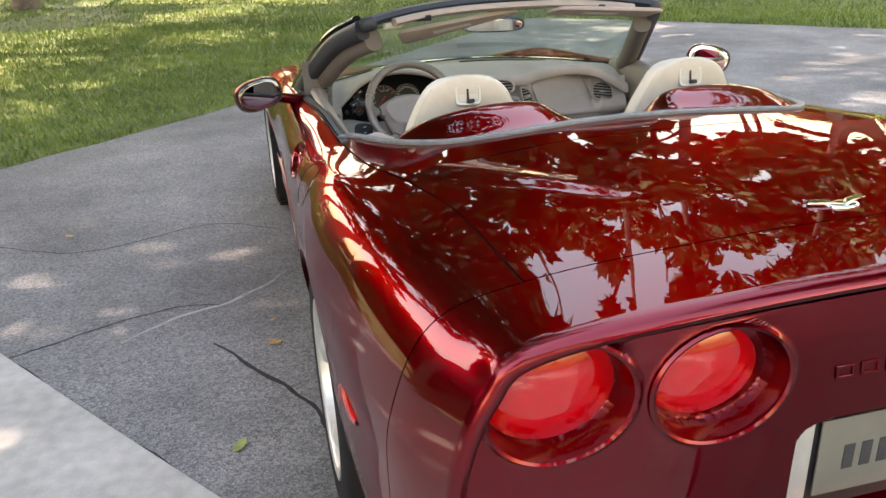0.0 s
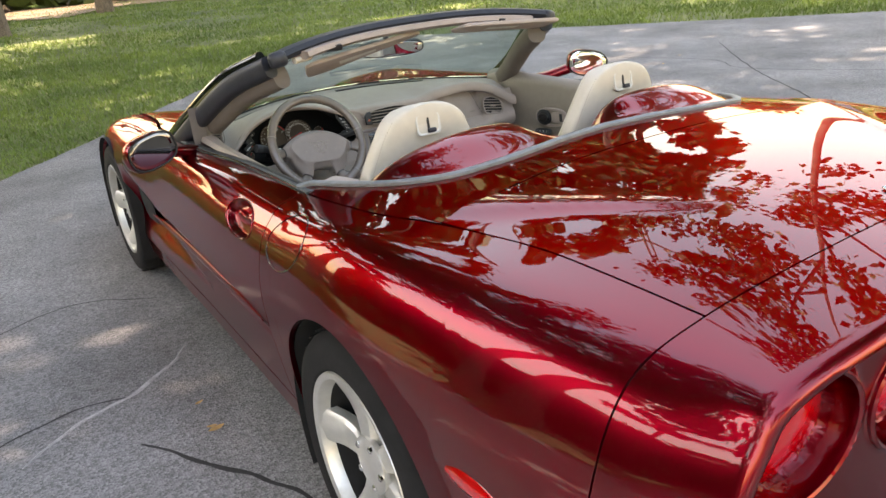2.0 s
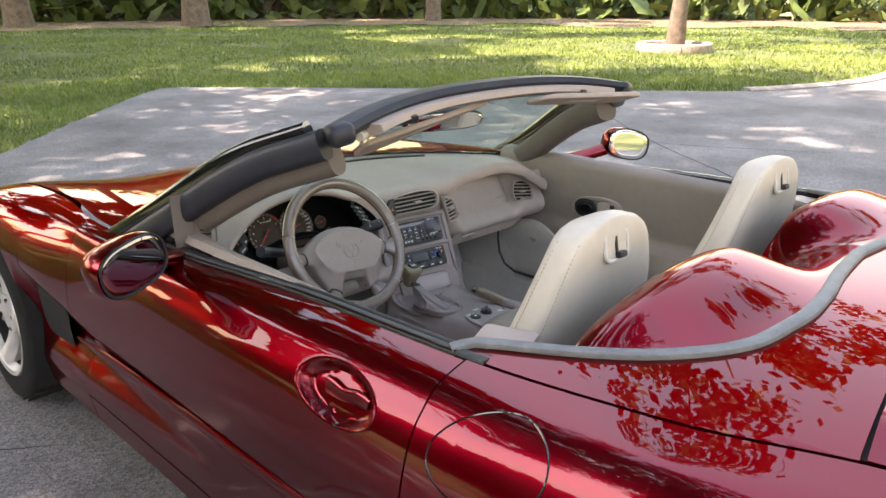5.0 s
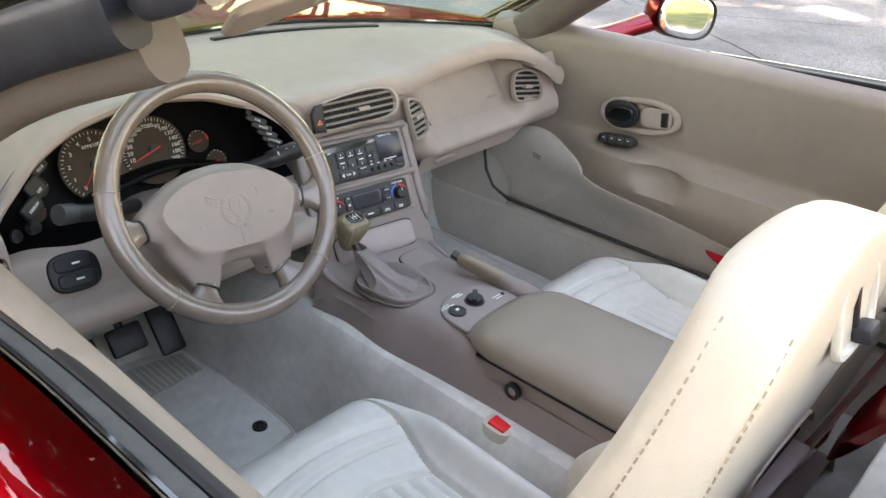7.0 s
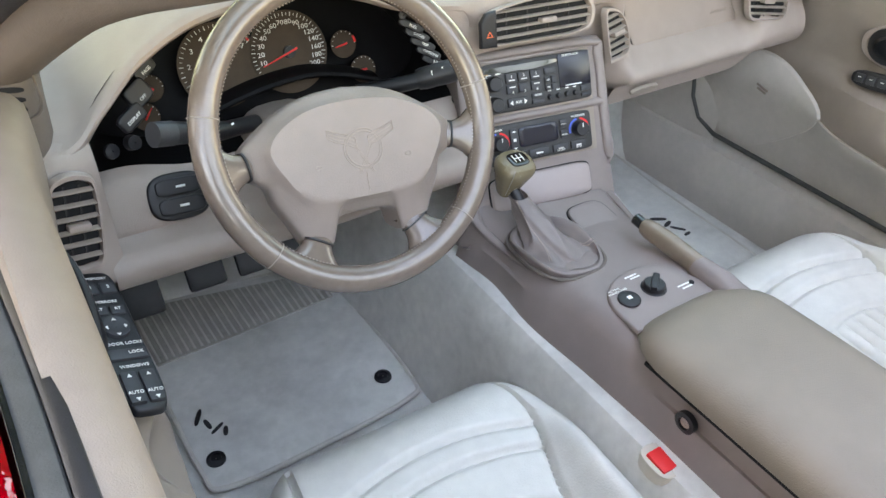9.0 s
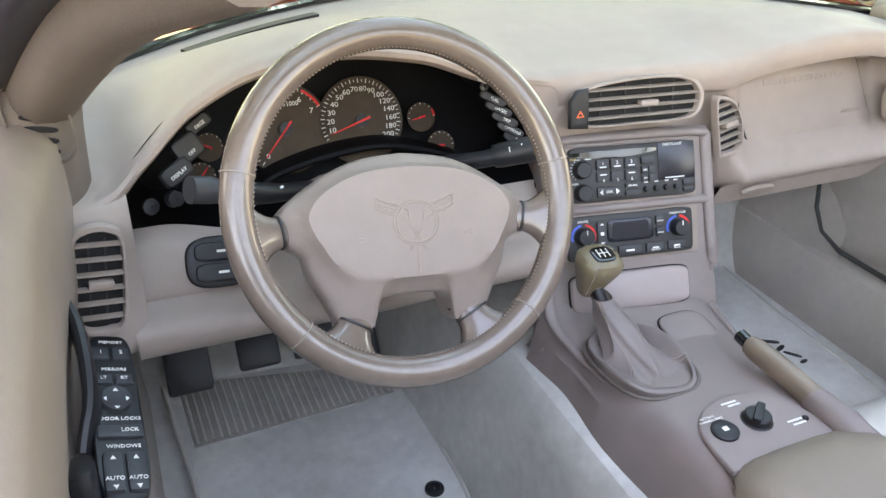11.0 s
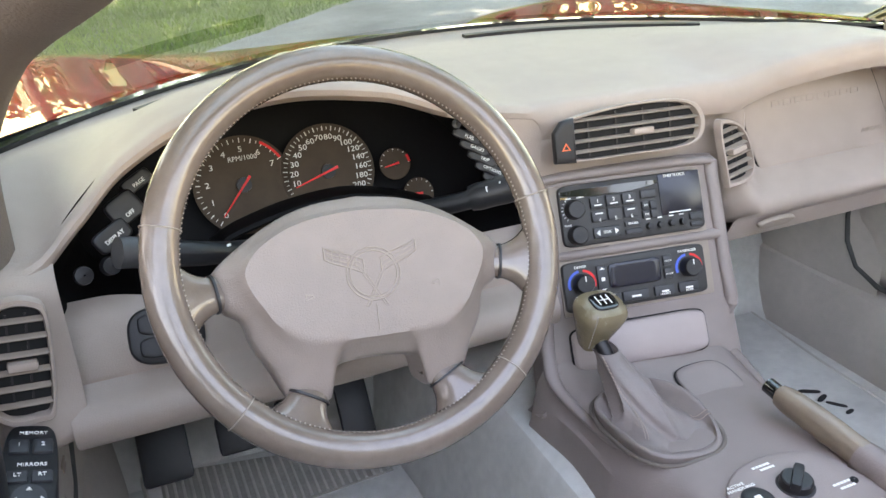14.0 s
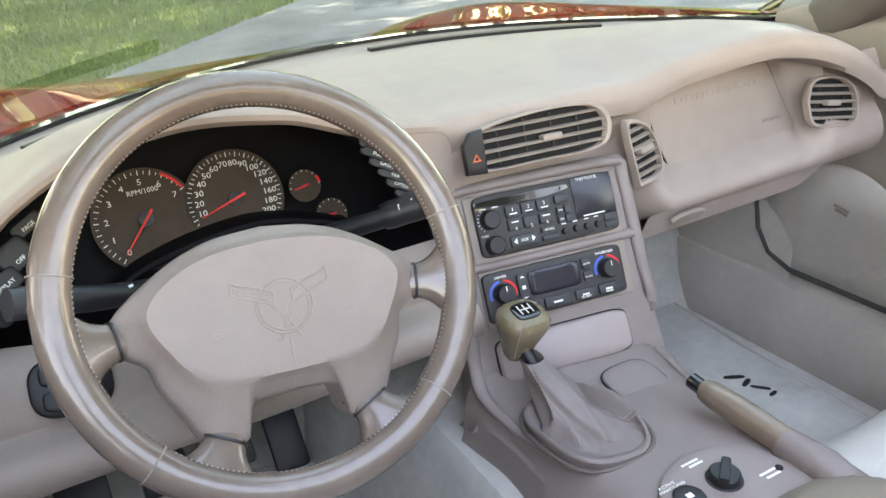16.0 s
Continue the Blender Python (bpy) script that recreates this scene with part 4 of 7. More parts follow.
for z in zz:
    w = max(face_width(z), 0.02)
    row = []
    for x in np.linspace(-w, w, 331):
        y = -0.915 - 0.020 * (1 - (x / 0.85) ** 2) + 0.05 * max(0, z - 0.86)
        for lx, lz in LAMPS:
            q = math.hypot((x - lx) / LRX, (z - lz) / LRZ)
            y += 0.048 * smooth01((1.0 - q) / 0.10)
            y -= 0.005 * math.exp(-((q - 1.03) / 0.035) ** 2)
        q = max(abs(x) / 0.235, abs(z - 0.585) / 0.118)
        r = (abs(x / 0.235) ** 7 + abs((z - 0.585) / 0.118) ** 7) ** (1 / 7)
        y += 0.045 * smooth01((1.0 - r) / 0.06)
        row.append((x, y, z))
    rows.append(row)
rear = part("rear_face", grid(rows), M_PAINT, car, "painted rear face with four lamp hollows")
for lx, lz in LAMPS:
    m = face_frame((lx, -0.874, lz), 0)
    bezel = part("tail_light", ring_plate(superellipse(0.110, 0.091, 48, 2), superellipse(0.105, 0.086, 48, 2), 0.003, m), M_BLACK, car, "round red tail lamp in a deep hollow")
    yf = -0.915 - 0.020 * (1 - (lx / 0.85) ** 2)
    wall = []
    for k, y in ((1.075, yf + 0.004), (1.06, yf - 0.004), (1.02, yf - 0.0075), (0.975, yf - 0.005), (0.955, yf + 0.004), (0.94, -0.90), (0.925, -0.872)):
        wall.append([(lx + LRX * k * math.cos(a), y, lz + LRZ * k * math.sin(a)) for a in np.linspace(0, 2 * math.pi, 65)[:-1]])
    part("lamp_collar", grid(wall, close_v=True), M_PAINT, bezel)
    rings = []
    for k in (1.0, 0.96, 0.85, 0.65, 0.4, 0.15, 0.01):
        rings.append([(0.107 * k * math.cos(a), 0.088 * k * math.sin(a), 0.004 + 0.022 * (1 - k * k)) for a in np.linspace(0, 2 * math.pi, 49)[:-1]])
    bm = grid(rings, close_v=True)
    bmesh.ops.transform(bm, matrix=m, verts=bm.verts)
    part("lens", bm, M_LENS, bezel, "glossy red lens")
# plate hollow: backing, dark filler and holder
pb = part("plate_recess", rbox((0.46, 0.01, 0.225), 0.003, pose(0, -0.885, 0.585)), M_BLACK, car, "dark recess for the plate")
part("plate", rbox((0.305, 0.004, 0.155), 0.001, pose(-0.0, -0.897, 0.59)), M_PLATE, pb, "plain metal plate")
for i in range(6):
    x = -0.09 + 0.036 * i
    part("bar", rbox((0.022, 0.003, 0.050), 0.001, pose(x, -0.899, 0.585)), M_GREYPAD, pb)
for s in (-1, 1):
    part("bright_end", rbox((0.050, 0.006, 0.195), 0.003, pose(s * 0.190, -0.893, 0.585)), M_ALLOY, pb, "bright metal end of the plate holder")
for i in range(8):
    m = face_frame((-0.165 + 0.047 * i, -0.9352, 0.79), 0)
    O = [(-0.016, -0.012), (0.019, -0.012), (0.016, 0.012), (-0.019, 0.012)]
    part("embossed_mark", ring_plate(O, [(a * 0.72, b * 0.6) for a, b in O], 0.0025, m), M_PAINT, rear)
# trunk emblem: a small oval with two plain flags
em = part("trunk_emblem", plate(superellipse(0.032, 0.020, 28, 2.2), 0.004, Matrix.Translation((0.0, -0.69, 0.967)) @ Matrix.Rotation(radians(-1), 4, "X")), M_CHROME, car, "chrome oval emblem")
for s in (-1, 1):
    part("flag", plate([(0, -0.010), (s * 0.019, 0.0), (s * 0.062, 0.014), (s * 0.053, 0.028), (s * 0.013, 0.014)], 0.004, Matrix.Translation((0.0, -0.69, 0.970))), M_CHROME, em)

# closed floor under the body
part("underbody", rbox((1.55, 4.0, 0.03), 0.01, pose(0, 1.3, 0.16)), M_DARK, car)
part("trunk_floor", rbox((1.4, 1.0, 0.02), 0.005, pose(0, -0.35, 0.55)), M_DARK, car)


# ---- wheels ----
def wheel(cx, cy, r, rim_r, width, sx):
    m = Matrix.Translation((cx, cy, r)) @ Matrix.Rotation(radians(90 * sx), 4, "Y")
    w = width / 2
    prof = [(rim_r, -w * 0.86), (rim_r + 0.012, -w * 0.98), (r - 0.045, -w * 1.0), (r - 0.016, -w * 0.93), (r - 0.004, -w * 0.80), (r, -w * 0.6), (r, w * 0.6), (r - 0.004, w * 0.80), (r - 0.016, w * 0.93), (r - 0.045, w * 1.0), (rim_r + 0.012, w * 0.98), (rim_r, w * 0.86)]
    tyre = lathe(prof, 64, m)
    wh = part("wheel", tyre, M_RUBBER, car, "black tyre on a silver five spoke alloy wheel")
    cuts = []
    for i in range(34):
        a = 2 * math.pi * i / 34
        for s in (-1, 1):
            b = rbox((0.006, 0.055, 0.007), 0.001, Matrix.Rotation(a, 4, "Z") @ Matrix.Translation((r + 0.0005, 0, s * w * 0.62)) @ Matrix.Rotation(radians(90), 4, "X") @ Matrix.Rotation(radians(18 * s), 4, "Y"))
            cuts.append(b)
    for zc in (-0.3, 0.3):
        cuts.append(lathe([(r - 0.001, w * zc - 0.006), (r + 0.0012, w * zc - 0.006), (r + 0.0012, w * zc + 0.006), (r - 0.001, w * zc + 0.006)], 64))
    bm = joined(*cuts)
    bmesh.ops.transform(bm, matrix=m, verts=bm.verts)
    part("tread_groove", bm, M_DARK, wh)
    rimp = [(rim_r + 0.008, w * 0.90), (rim_r + 0.004, w * 0.98), (rim_r - 0.012, w * 0.95), (rim_r - 0.018, w * 0.88), (rim_r - 0.022, w * 0.70), (rim_r - 0.03, -w * 0.8), (0.05, -w * 0.85)]
    part("rim", lathe(rimp[:5], 56, m), M_ALLOY, wh)
    # alloy barrel coloured near black for the shade behind the spokes
    part("shaded_barrel", lathe(rimp[4:], 56, m), M_DARK, wh)
    for i in range(5):
        a0 = 2 * math.pi * i / 5 + 0.3
        rows = []
        for s in np.linspace(0, 1, 9):
            rr = 0.035 + s * (rim_r - 0.052)
            hw = 0.030 + 0.020 * s * s + 0.006 * math.sin(math.pi * s)
            z = w * (0.70 + 0.18 * s) - 0.018 * math.sin(math.pi * s)
            rows.append([(rr, u * hw * (1.0 if abs(u) < 1.05 else 1.0), z - dz) for u, dz in ((-1.0, 0.035), (-1.0, 0.010), (-0.8, 0.001), (0, -0.003), (0.8, 0.001), (1.0, 0.010), (1.0, 0.035))])
        bm = grid(rows)
        bmesh.ops.transform(bm, matrix=m @ Matrix.Rotation(a0, 4, "Z"), verts=bm.verts)
        part("spoke", bm, M_ALLOY, wh)
    part("hub_cap", lathe([(0.075, w * 0.60), (0.072, w * 0.70), (0.045, w * 0.745), (0.030, w * 0.75), (0.028, w * 0.76), (0.001, w * 0.765)], 32, m), M_ALLOY, wh)
    for i in range(5):
        a0 = 2 * math.pi * (i + 0.5) / 5 + 0.3
        part("lug_nut", lathe([(0.011, w * 0.6), (0.010, w * 0.75), (0.006, w * 0.775), (0.001, w * 0.78)], 6, m @ Matrix.Rotation(a0, 4, "Z") @ Matrix.Translation((0.057, 0, 0))), M_CHROME, wh)
    part("brake_disc", lathe([(0.06, w * 0.1), (0.155, w * 0.1), (0.158, w * 0.02), (0.155, -w * 0.06), (0.06, -w * 0.06)], 40, m), M_DISC, wh)


for sx in (-1, 1):
    wheel(sx * 0.785, 0.0, 0.338, 0.235, 0.255, sx)
    wheel(sx * 0.785, 2.655, 0.326, 0.222, 0.235, sx)

# ---- windshield and its frame ----
def ws_top(x):
    return np.array((x, 1.135 - 0.085 * (abs(x) / 0.55) ** 2.2, 1.192 - 0.040 * (abs(x) / 0.55) ** 2.6))


def ws_base(x):
    return np.array((x, 2.0 - 0.42 * (abs(x) / 0.76) ** 2.2, 0.852 - 0.022 * (abs(x) / 0.76) ** 2))


rows = []
for s in np.linspace(0, 1, 14):
    row = []
    for u in np.linspace(-1, 1, 41):
        a, b = ws_base(u * 0.76), ws_top(u * 0.555)
        p = a * (1 - s) + b * s
        p[2] += 0.035 * math.sin(math.pi * s)
        row.append(p)
    rows.append(row)
ws = part("windshield", grid(rows), M_GLASS, car, "clear curved windshield")
ws.visible_shadow = False
part("cowl", grid([[p + np.array((0, dy, dz)) for p in rows[0]] for dy, dz in ((-0.012, -0.020), (0.0, -0.012), (0.03, -0.010), (0.05, -0.022))]), M_BLACK, ws)
part("windshield_border", sweep(rows[0], [(-0.008, -0.004), (0.010, -0.004), (0.010, 0.002), (-0.008, 0.002)]), M_GLOSSBLACK, ws)
hd = [ws_top(x) for x in np.linspace(-0.56, 0.56, 41)]
header = part("windshield_header", sweep([p + np.array((0, 0.01, 0.004)) for p in hd], [(-0.020, -0.020), (-0.030, -0.004), (-0.026, 0.010), (-0.006, 0.016), (0.030, 0.014), (0.040, 0.0), (0.030, -0.016)]), M_SEALDARK, car, "dark weatherstrip on the windshield header")
part("header_trim", sweep([p + np.array((0, -0.006, -0.018)) for p in hd[3:-3]], [(-0.014, -0.012), (-0.010, 0.014), (0.05, 0.014), (0.055, -0.002), (0.03, -0.014)]), M_TRIM, header, "taupe header lining")
for s in (-1, 1):
    part("latch", rbox((0.09, 0.04, 0.022), 0.006, pose(s * 0.37, 1.065, 1.158, 12, 0, s * 8)), M_BLACK, header)
    part("header_cap", rbox((0.064, 0.064, 0.050), 0.023, pose(s * 0.555, 1.054, 1.146, 0, s * 12, s * 18), 4), M_SEALDARK, header, "dark rubber corner cap")
    # sun visors: the driver's hangs askew towards the glass, the other stands back over the header
    corners = ((-0.455, 1.085, 1.108), (0.0, 1.120, 1.156), (0.055, 1.165, 1.146), (-0.400, 1.215, 1.046)) if s < 0 else ((0.130, 1.105, 1.140), (0.535, 1.055, 1.112), (0.580, 0.985, 1.138), (0.165, 1.020, 1.166))
    A, B, C, D = (np.array(p) for p in corners)
    up_ = np.cross(B - A, D - A)
    up_ /= np.linalg.norm(up_)
    def on_visor(u, v):
        return (A * (1 - u) + B * u) * (1 - v) + (D * (1 - u) + C * u) * v
    O = superellipse(0.5, 0.5, 40, 7)
    rows = [[on_visor(0.5 + x * k, 0.5 + y * k) + up_ * h for x, y in O] for k, h in ((0.96, -0.007), (0.99, -0.005), (1.0, 0.0), (0.99, 0.005), (0.96, 0.007), (0.5, 0.008), (0.01, 0.008))]
    rows = [[on_visor(0.5, 0.5) - up_ * 0.007] * 40] + rows
    vz = part("sun_visor", grid(rows, close_v=True), M_TRIM, header, "taupe sun visor")
    for h in (-0.0078, 0.0088):
        part("visor_label", grid([[on_visor(u, v) + up_ * h for u in np.linspace(0.28, 0.60, 5)] for v in (0.40, 0.70)]), M_SEAT, vz, "pale visor label")
    part("visor_pivot", sweep([ws_top(s * 0.50) + np.array((0, -0.012, -0.028)), ws_top(s * 0.43) + np.array((0, 0.0, -0.036))], circle(0.011, 12)), M_SEATBACK, header)
    # pillar: black outside, rubber, and inner trim
    base, top = np.array((s * 0.80, 1.50, 0.825)), np.array((s * 0.562, 1.075, 1.155))
    front = np.array((s * 0.745, 1.66, 0.845))
    pp = spline([np.array((s * 0.79, 1.78, 0.795)), np.array((s * 0.755, 1.58, 0.905)), np.array((s * 0.67, 1.32, 1.065)), np.array((s * 0.585, 1.125, 1.143))], 24)
    part("pillar", sweep(pp, superellipse(0.020, 0.028, 14, 3), up=(0, 0, 1)), M_GLOSSBLACK, car, "gloss black windshield pillar")
    pr = [p + np.array((-s * 0.008, -0.044, -0.020)) for p in pp]
    part("pillar_seal", sweep(pr, superellipse(0.028, 0.036, 16, 2.8)), M_SEALDARK, car, "dark rubber pillar seal")
    pi = [p + np.array((-s * 0.046, -0.032, -0.056)) for p in pp]
    # lining coloured darker than the dash trim to stand for shade
    trim = part("pillar_trim", sweep(pi, superellipse(0.036, 0.042, 16, 2.6)), M_LININGSHADE, car, "taupe pillar lining with shade in its colour")

# interior mirror on the glass
rm = part("rear_view_mirror", plate(superellipse(0.125, 0.030, 36, 3), 0.03, face_frame((-0.022, 1.275, 1.095), -8, -18), 0.008), M_BLACK, car, "black interior mirror")
part("glass", plate(superellipse(0.118, 0.024, 36, 3), 0.002, face_frame((-0.022, 1.275, 1.095), -8, -18) @ Matrix.Translation((0, 0, 0.0305)), 0.001), M_MIRROR, rm)
part("stem", sweep([(-0.03, 1.28, 1.11), (-0.02, 1.31, 1.135), (0.0, 1.33, 1.15)], circle(0.012, 8), up=(1, 0, 0)), M_BLACK, rm)

# door mirrors
for s in (-1, 1):
    m = face_frame((s * 0.958, 1.262, 0.888), 4, 14 if s < 0 else -27, -s * 12)
    rows = []
    for k, z in ((1.0, 0.0), (1.03, -0.015), (0.98, -0.05), (0.80, -0.085), (0.45, -0.108), (0.05, -0.115)):
        rows.append([(a * k, b * k + 0.02 * z, z) for a, b in superellipse(0.090, 0.058, 36, 2.7)])
    bm = grid(rows, close_v=True)
    bmesh.ops.transform(bm, matrix=m, verts=bm.verts)
    dm = part("door_mirror", bm, M_PAINT, car, "painted door mirror")
    part("rim", ring_plate(superellipse(0.087, 0.057, 36, 2.7), superellipse(0.082, 0.052, 36, 2.7), 0.005, m), M_BLACK, dm)
    # the driver's glass has its dark reflection put into the colour
    part("glass", plate(superellipse(0.083, 0.053, 36, 2.7), 0.003, m @ Matrix.Translation((0, 0, -0.001)), 0.001), M_MIRRORDARK if s < 0 else M_MIRROR, dm, "mirror glass")
    ft = spline([(s * 0.80, 1.42, 0.825), (s * 0.85, 1.38, 0.845), (s * 0.92, 1.33, 0.87)], 8)
    part("arm", sweep(ft, superellipse(0.035, 0.022, 14, 2.5), scale=[1.25, 1.15, 1.05, 1, 0.95, 0.95, 1, 1.0]), M_PAINT, dm)



# ---- cabin shell ----
def closed_spline(pts, n):
    P = list(pts)
    return [tuple(p) for p in spline(P + [P[0]], n + 1)[:-1]]


def bump1(v, c, w):
    return math.exp(-((v - c) / w) ** 2)


cabin = part("carpet_floor", rbox((1.42, 1.66, 0.02), 0.005, pose(0, 1.17, 0.187)), M_CARPET, car, "grey beige carpeted floor")
part("firewall_carpet", grid([[(x, 1.80 + 0.20 * s + 0.02 * math.sin(6 * x), 0.19 + 0.46 * s ** 1.3) for x in np.linspace(-0.74, 0.74, 30)] for s in np.linspace(0, 1, 10)]), M_CARPET, cabin)
part("bulkhead", rbox((1.46, 0.03, 0.62), 0.01, pose(0, 0.40, 0.50)), M_CARPET, cabin, "carpeted wall behind the seats")
part("dash_void", rbox((1.3, 0.02, 0.30), 0.004, pose(0, 1.99, 0.62)), M_DARK, cabin)
# tunnel
rows = []
for y in np.linspace(0.38, 1.95, 40):
    g = smooth01((y - 1.35) / 0.5)
    prof = [(0.218 + 0.03 * g, 0.19), (0.196 + 0.03 * g, 0.25), (0.176 + 0.025 * g, 0.36), (0.164 + 0.012 * g, 0.425), (0.148 + 0.008 * g, 0.450), (0.110, 0.458)]
    rows.append([(-x, y, z) for x, z in prof] + [(x, y, z) for x, z in reversed(prof)])
part("tunnel", grid(rows), M_CARPET, car, "grey beige carpet over the tunnel")
for s in (-1, 1):
    part("sill_carpet", grid([[(s * x, y, z) for y in np.linspace(0.38, 1.95, 24)] for x, z in ((0.655, 0.19), (0.665, 0.27), (0.685, 0.335), (0.72, 0.355), (0.80, 0.36))]), M_LOWERPANEL, car, "pale grey beige sill lining")
    part("sill_seal", sweep([(s * 0.70, y, 0.362) for y in np.linspace(0.45, 1.50, 10)] + [(s * 0.700, 1.58, 0.362), (s * 0.697, 1.632, 0.385), (s * 0.692, 1.657, 0.43), (s * 0.690, 1.664, 0.48), (s * 0.690, 1.664, 0.60)], circle(0.0055, 8), up=(0.1, 0, 1)), M_BELT, car)
    # kick panel ahead of the door
    part("kick_panel", grid([[(s * (0.70 - 0.035 * math.sin(math.pi * u) * v), 1.58 + 0.40 * u, 0.22 + 0.50 * v) for u in np.linspace(0, 1, 10)] for v in np.linspace(0, 1, 10)]), M_LOWERPANEL, car, "pale grey beige kick panel")


# ---- doors inside ----
def door_x(y, z):
    """Distance of the inner lining from the middle of the car."""
    x = float(crom([(0.30, 0.735), (0.42, 0.715), (0.52, 0.708), (0.62, 0.715), (0.72, 0.702), (0.79, 0.698), (0.835, 0.699), (0.854, 0.708), (0.866, 0.728)], z)[0])
    arm = smooth01((y - 0.50) / 0.10) * smooth01((1.46 - y) / 0.22)
    x -= 0.058 * arm * smooth01((z - 0.40) / 0.15) * (1 - smooth01((z - 0.595) / 0.035))
    q = math.hypot((y - 1.115) / 0.095, (z - 0.575) / 0.052)
    x += 0.034 * smooth01((1 - q) / 0.75)
    x -= 0.020 * smooth01((y - 1.25) / 0.25) * smooth01((z - 0.45) / 0.1)
    return x


for s in (-1, 1):
    rows = [[(s * door_x(y, z), y, z) for z in np.concatenate([np.linspace(0.33, 0.58, 16), np.linspace(0.59, 0.866, 34)])] for y in np.linspace(0.455, 1.655, 130)]
    rows = [r + [(s * 0.742, r[0][1], 0.866), (s * 0.752, r[0][1], 0.850)] for r in rows]
    lining = part("door_lining", grid(rows), M_TRIMDARK, car, "taupe padded door lining")
    # black window wiper seal and grey outer belt moulding on top of the door
    top = [on_body(y, 4.985, s) for y in np.linspace(0.435, 1.60, 40)]
    part("window_seal", sweep([(p[0] - s * 0.032, p[1], p[2] + 0.001) for p in top], superellipse(0.007, 0.006, 10, 3)), M_BLACK, lining, "black window seal")
    part("belt_moulding", sweep([(p[0] - s * 0.014, p[1], p[2] + 0.002) for p in top], superellipse(0.011, 0.005, 10, 3)), M_BELT, lining, "dark grey belt moulding")
    part("side_window_edge", sweep([(p[0] - s * 0.006, p[1], p[2] + 0.004) for p in top[2:-3]], [(-0.002, -0.004), (0.002, -0.004), (0.002, 0.004), (-0.002, 0.004)]), M_GLOSSBLACK, lining)
    # painted ends of the door shut and rear quarter lining
    part("quarter_lining", rbox((0.078, 0.105, 0.024), 0.009, pose(s * 0.652, 0.480, 0.868, 0, s * 4, -s * 20)), M_TRIM, car, "taupe quarter lining")
    part("quarter_wall", rbox((0.03, 0.12, 0.5), 0.008, pose(s * 0.735, 0.41, 0.62)), M_TRIM, car)

# speaker cover low on the front of each door
for s in (-1, 1):
    O = closed_spline([(1.648, 0.46), (1.642, 0.40), (1.605, 0.362), (1.53, 0.352), (1.41, 0.43), (1.325, 0.528), (1.40, 0.575), (1.49, 0.600), (1.58, 0.575), (1.632, 0.52)], 48)
    c0 = np.mean(O, axis=0)
    rows = []
    for k, h in ((1.0, 0.002), (0.985, 0.010), (0.95, 0.0125), (0.7, 0.015), (0.35, 0.017), (0.02, 0.018)):
        rows.append([(s * (door_x(*(c0 + (np.array(p) - c0) * k)) - h), *(c0 + (np.array(p) - c0) * k)) for p in O])
    spk = part("speaker_cover", grid(rows, close_v=True), M_LOWERPANEL, car, "smooth taupe speaker cover low on the door")
    for i in range(2):
        part("mark", rbox((0.002, 0.030 - 0.006 * i, 0.0045), 0.0005, pose(s * (door_x(1.475, 0.53) - 0.0175), 1.475, 0.531 - 0.007 * i, 12 * s)), M_TRIMDARK, spk)

# pale lower panel of each door under the armrest
def low_top(y):
    return float(crom([(0.50, 0.405), (0.83, 0.440), (1.10, 0.488), (1.30, 0.515), (1.48, 0.580), (1.64, 0.600)], y)[0])


for s in (-1, 1):
    rows = []
    for y in np.linspace(0.50, 1.648, 60):
        zt = low_top(y)
        zs = [0.338] + list(np.linspace(0.345, zt - 0.006, 14)) + [zt - 0.001, zt]
        hs = [0.0] + [0.007] * 14 + [0.005, -0.004]
        rows.append([(s * (door_x(y, z) - h), y, z) for z, h in zip(zs, hs)])
    part("lower_panel", grid(rows), M_LOWERPANEL, car, "pale grey beige lower door panel")

# passenger door: release lever, lock, switches, lamp
m = Matrix.Translation((0.700, 1.21, 0.70)) @ Matrix.Rotation(radians(-90), 4, "Z") @ Matrix.Rotation(radians(90), 4, "X") @ Matrix.Rotation(radians(6), 4, "Z")
rel = part("door_release", ring_plate(superellipse(0.105, 0.042, 40, 2.4), superellipse(0.090, 0.030, 40, 2.4), 0.010, m), M_TRIM, car, "taupe release surround with black lever")
part("cup", plate(superellipse(0.046, 0.034, 32, 2.2), 0.006, m @ Matrix.Translation((-0.045, 0, 0.006)), 0.002), M_BLACK, rel)
part("lever", plate(superellipse(0.034, 0.022, 28, 2.4), 0.006, m @ Matrix.Translation((-0.043, 0, 0.012)), 0.002), M_GLOSSBLACK, rel)
part("plate", plate(superellipse(0.040, 0.024, 28, 4), 0.006, m @ Matrix.Translation((0.045, 0, 0.002)), 0.002), M_TRIM, rel)
part("lock_slot", rbox((0.018, 0.034, 0.01), 0.003, m @ Matrix.Translation((0.068, 0, 0.006))), M_BLACK, rel)
m2 = Matrix.Translation((0.684, 1.250, 0.632)) @ Matrix.Rotation(radians(-90), 4, "Z") @ Matrix.Rotation(radians(75), 4, "X") @ Matrix.Rotation(radians(6), 4, "Z")
swp = part("switch_strip", plate(superellipse(0.052, 0.016, 32, 3), 0.008, m2, 0.003), M_BLACK, car, "black switch strip on the passenger door")
for i in range(4):
    part("switch", rbox((0.018, 0.016, 0.006), 0.002, m2 @ Matrix.Translation((-0.033 + 0.022 * i, 0, 0.009))), M_GREYPAD, swp)
    part("mark", rbox((0.006, 0.0015, 0.001), 0, m2 @ Matrix.Translation((-0.033 + 0.022 * i, 0.002, 0.0125))), M_WHITE, swp)
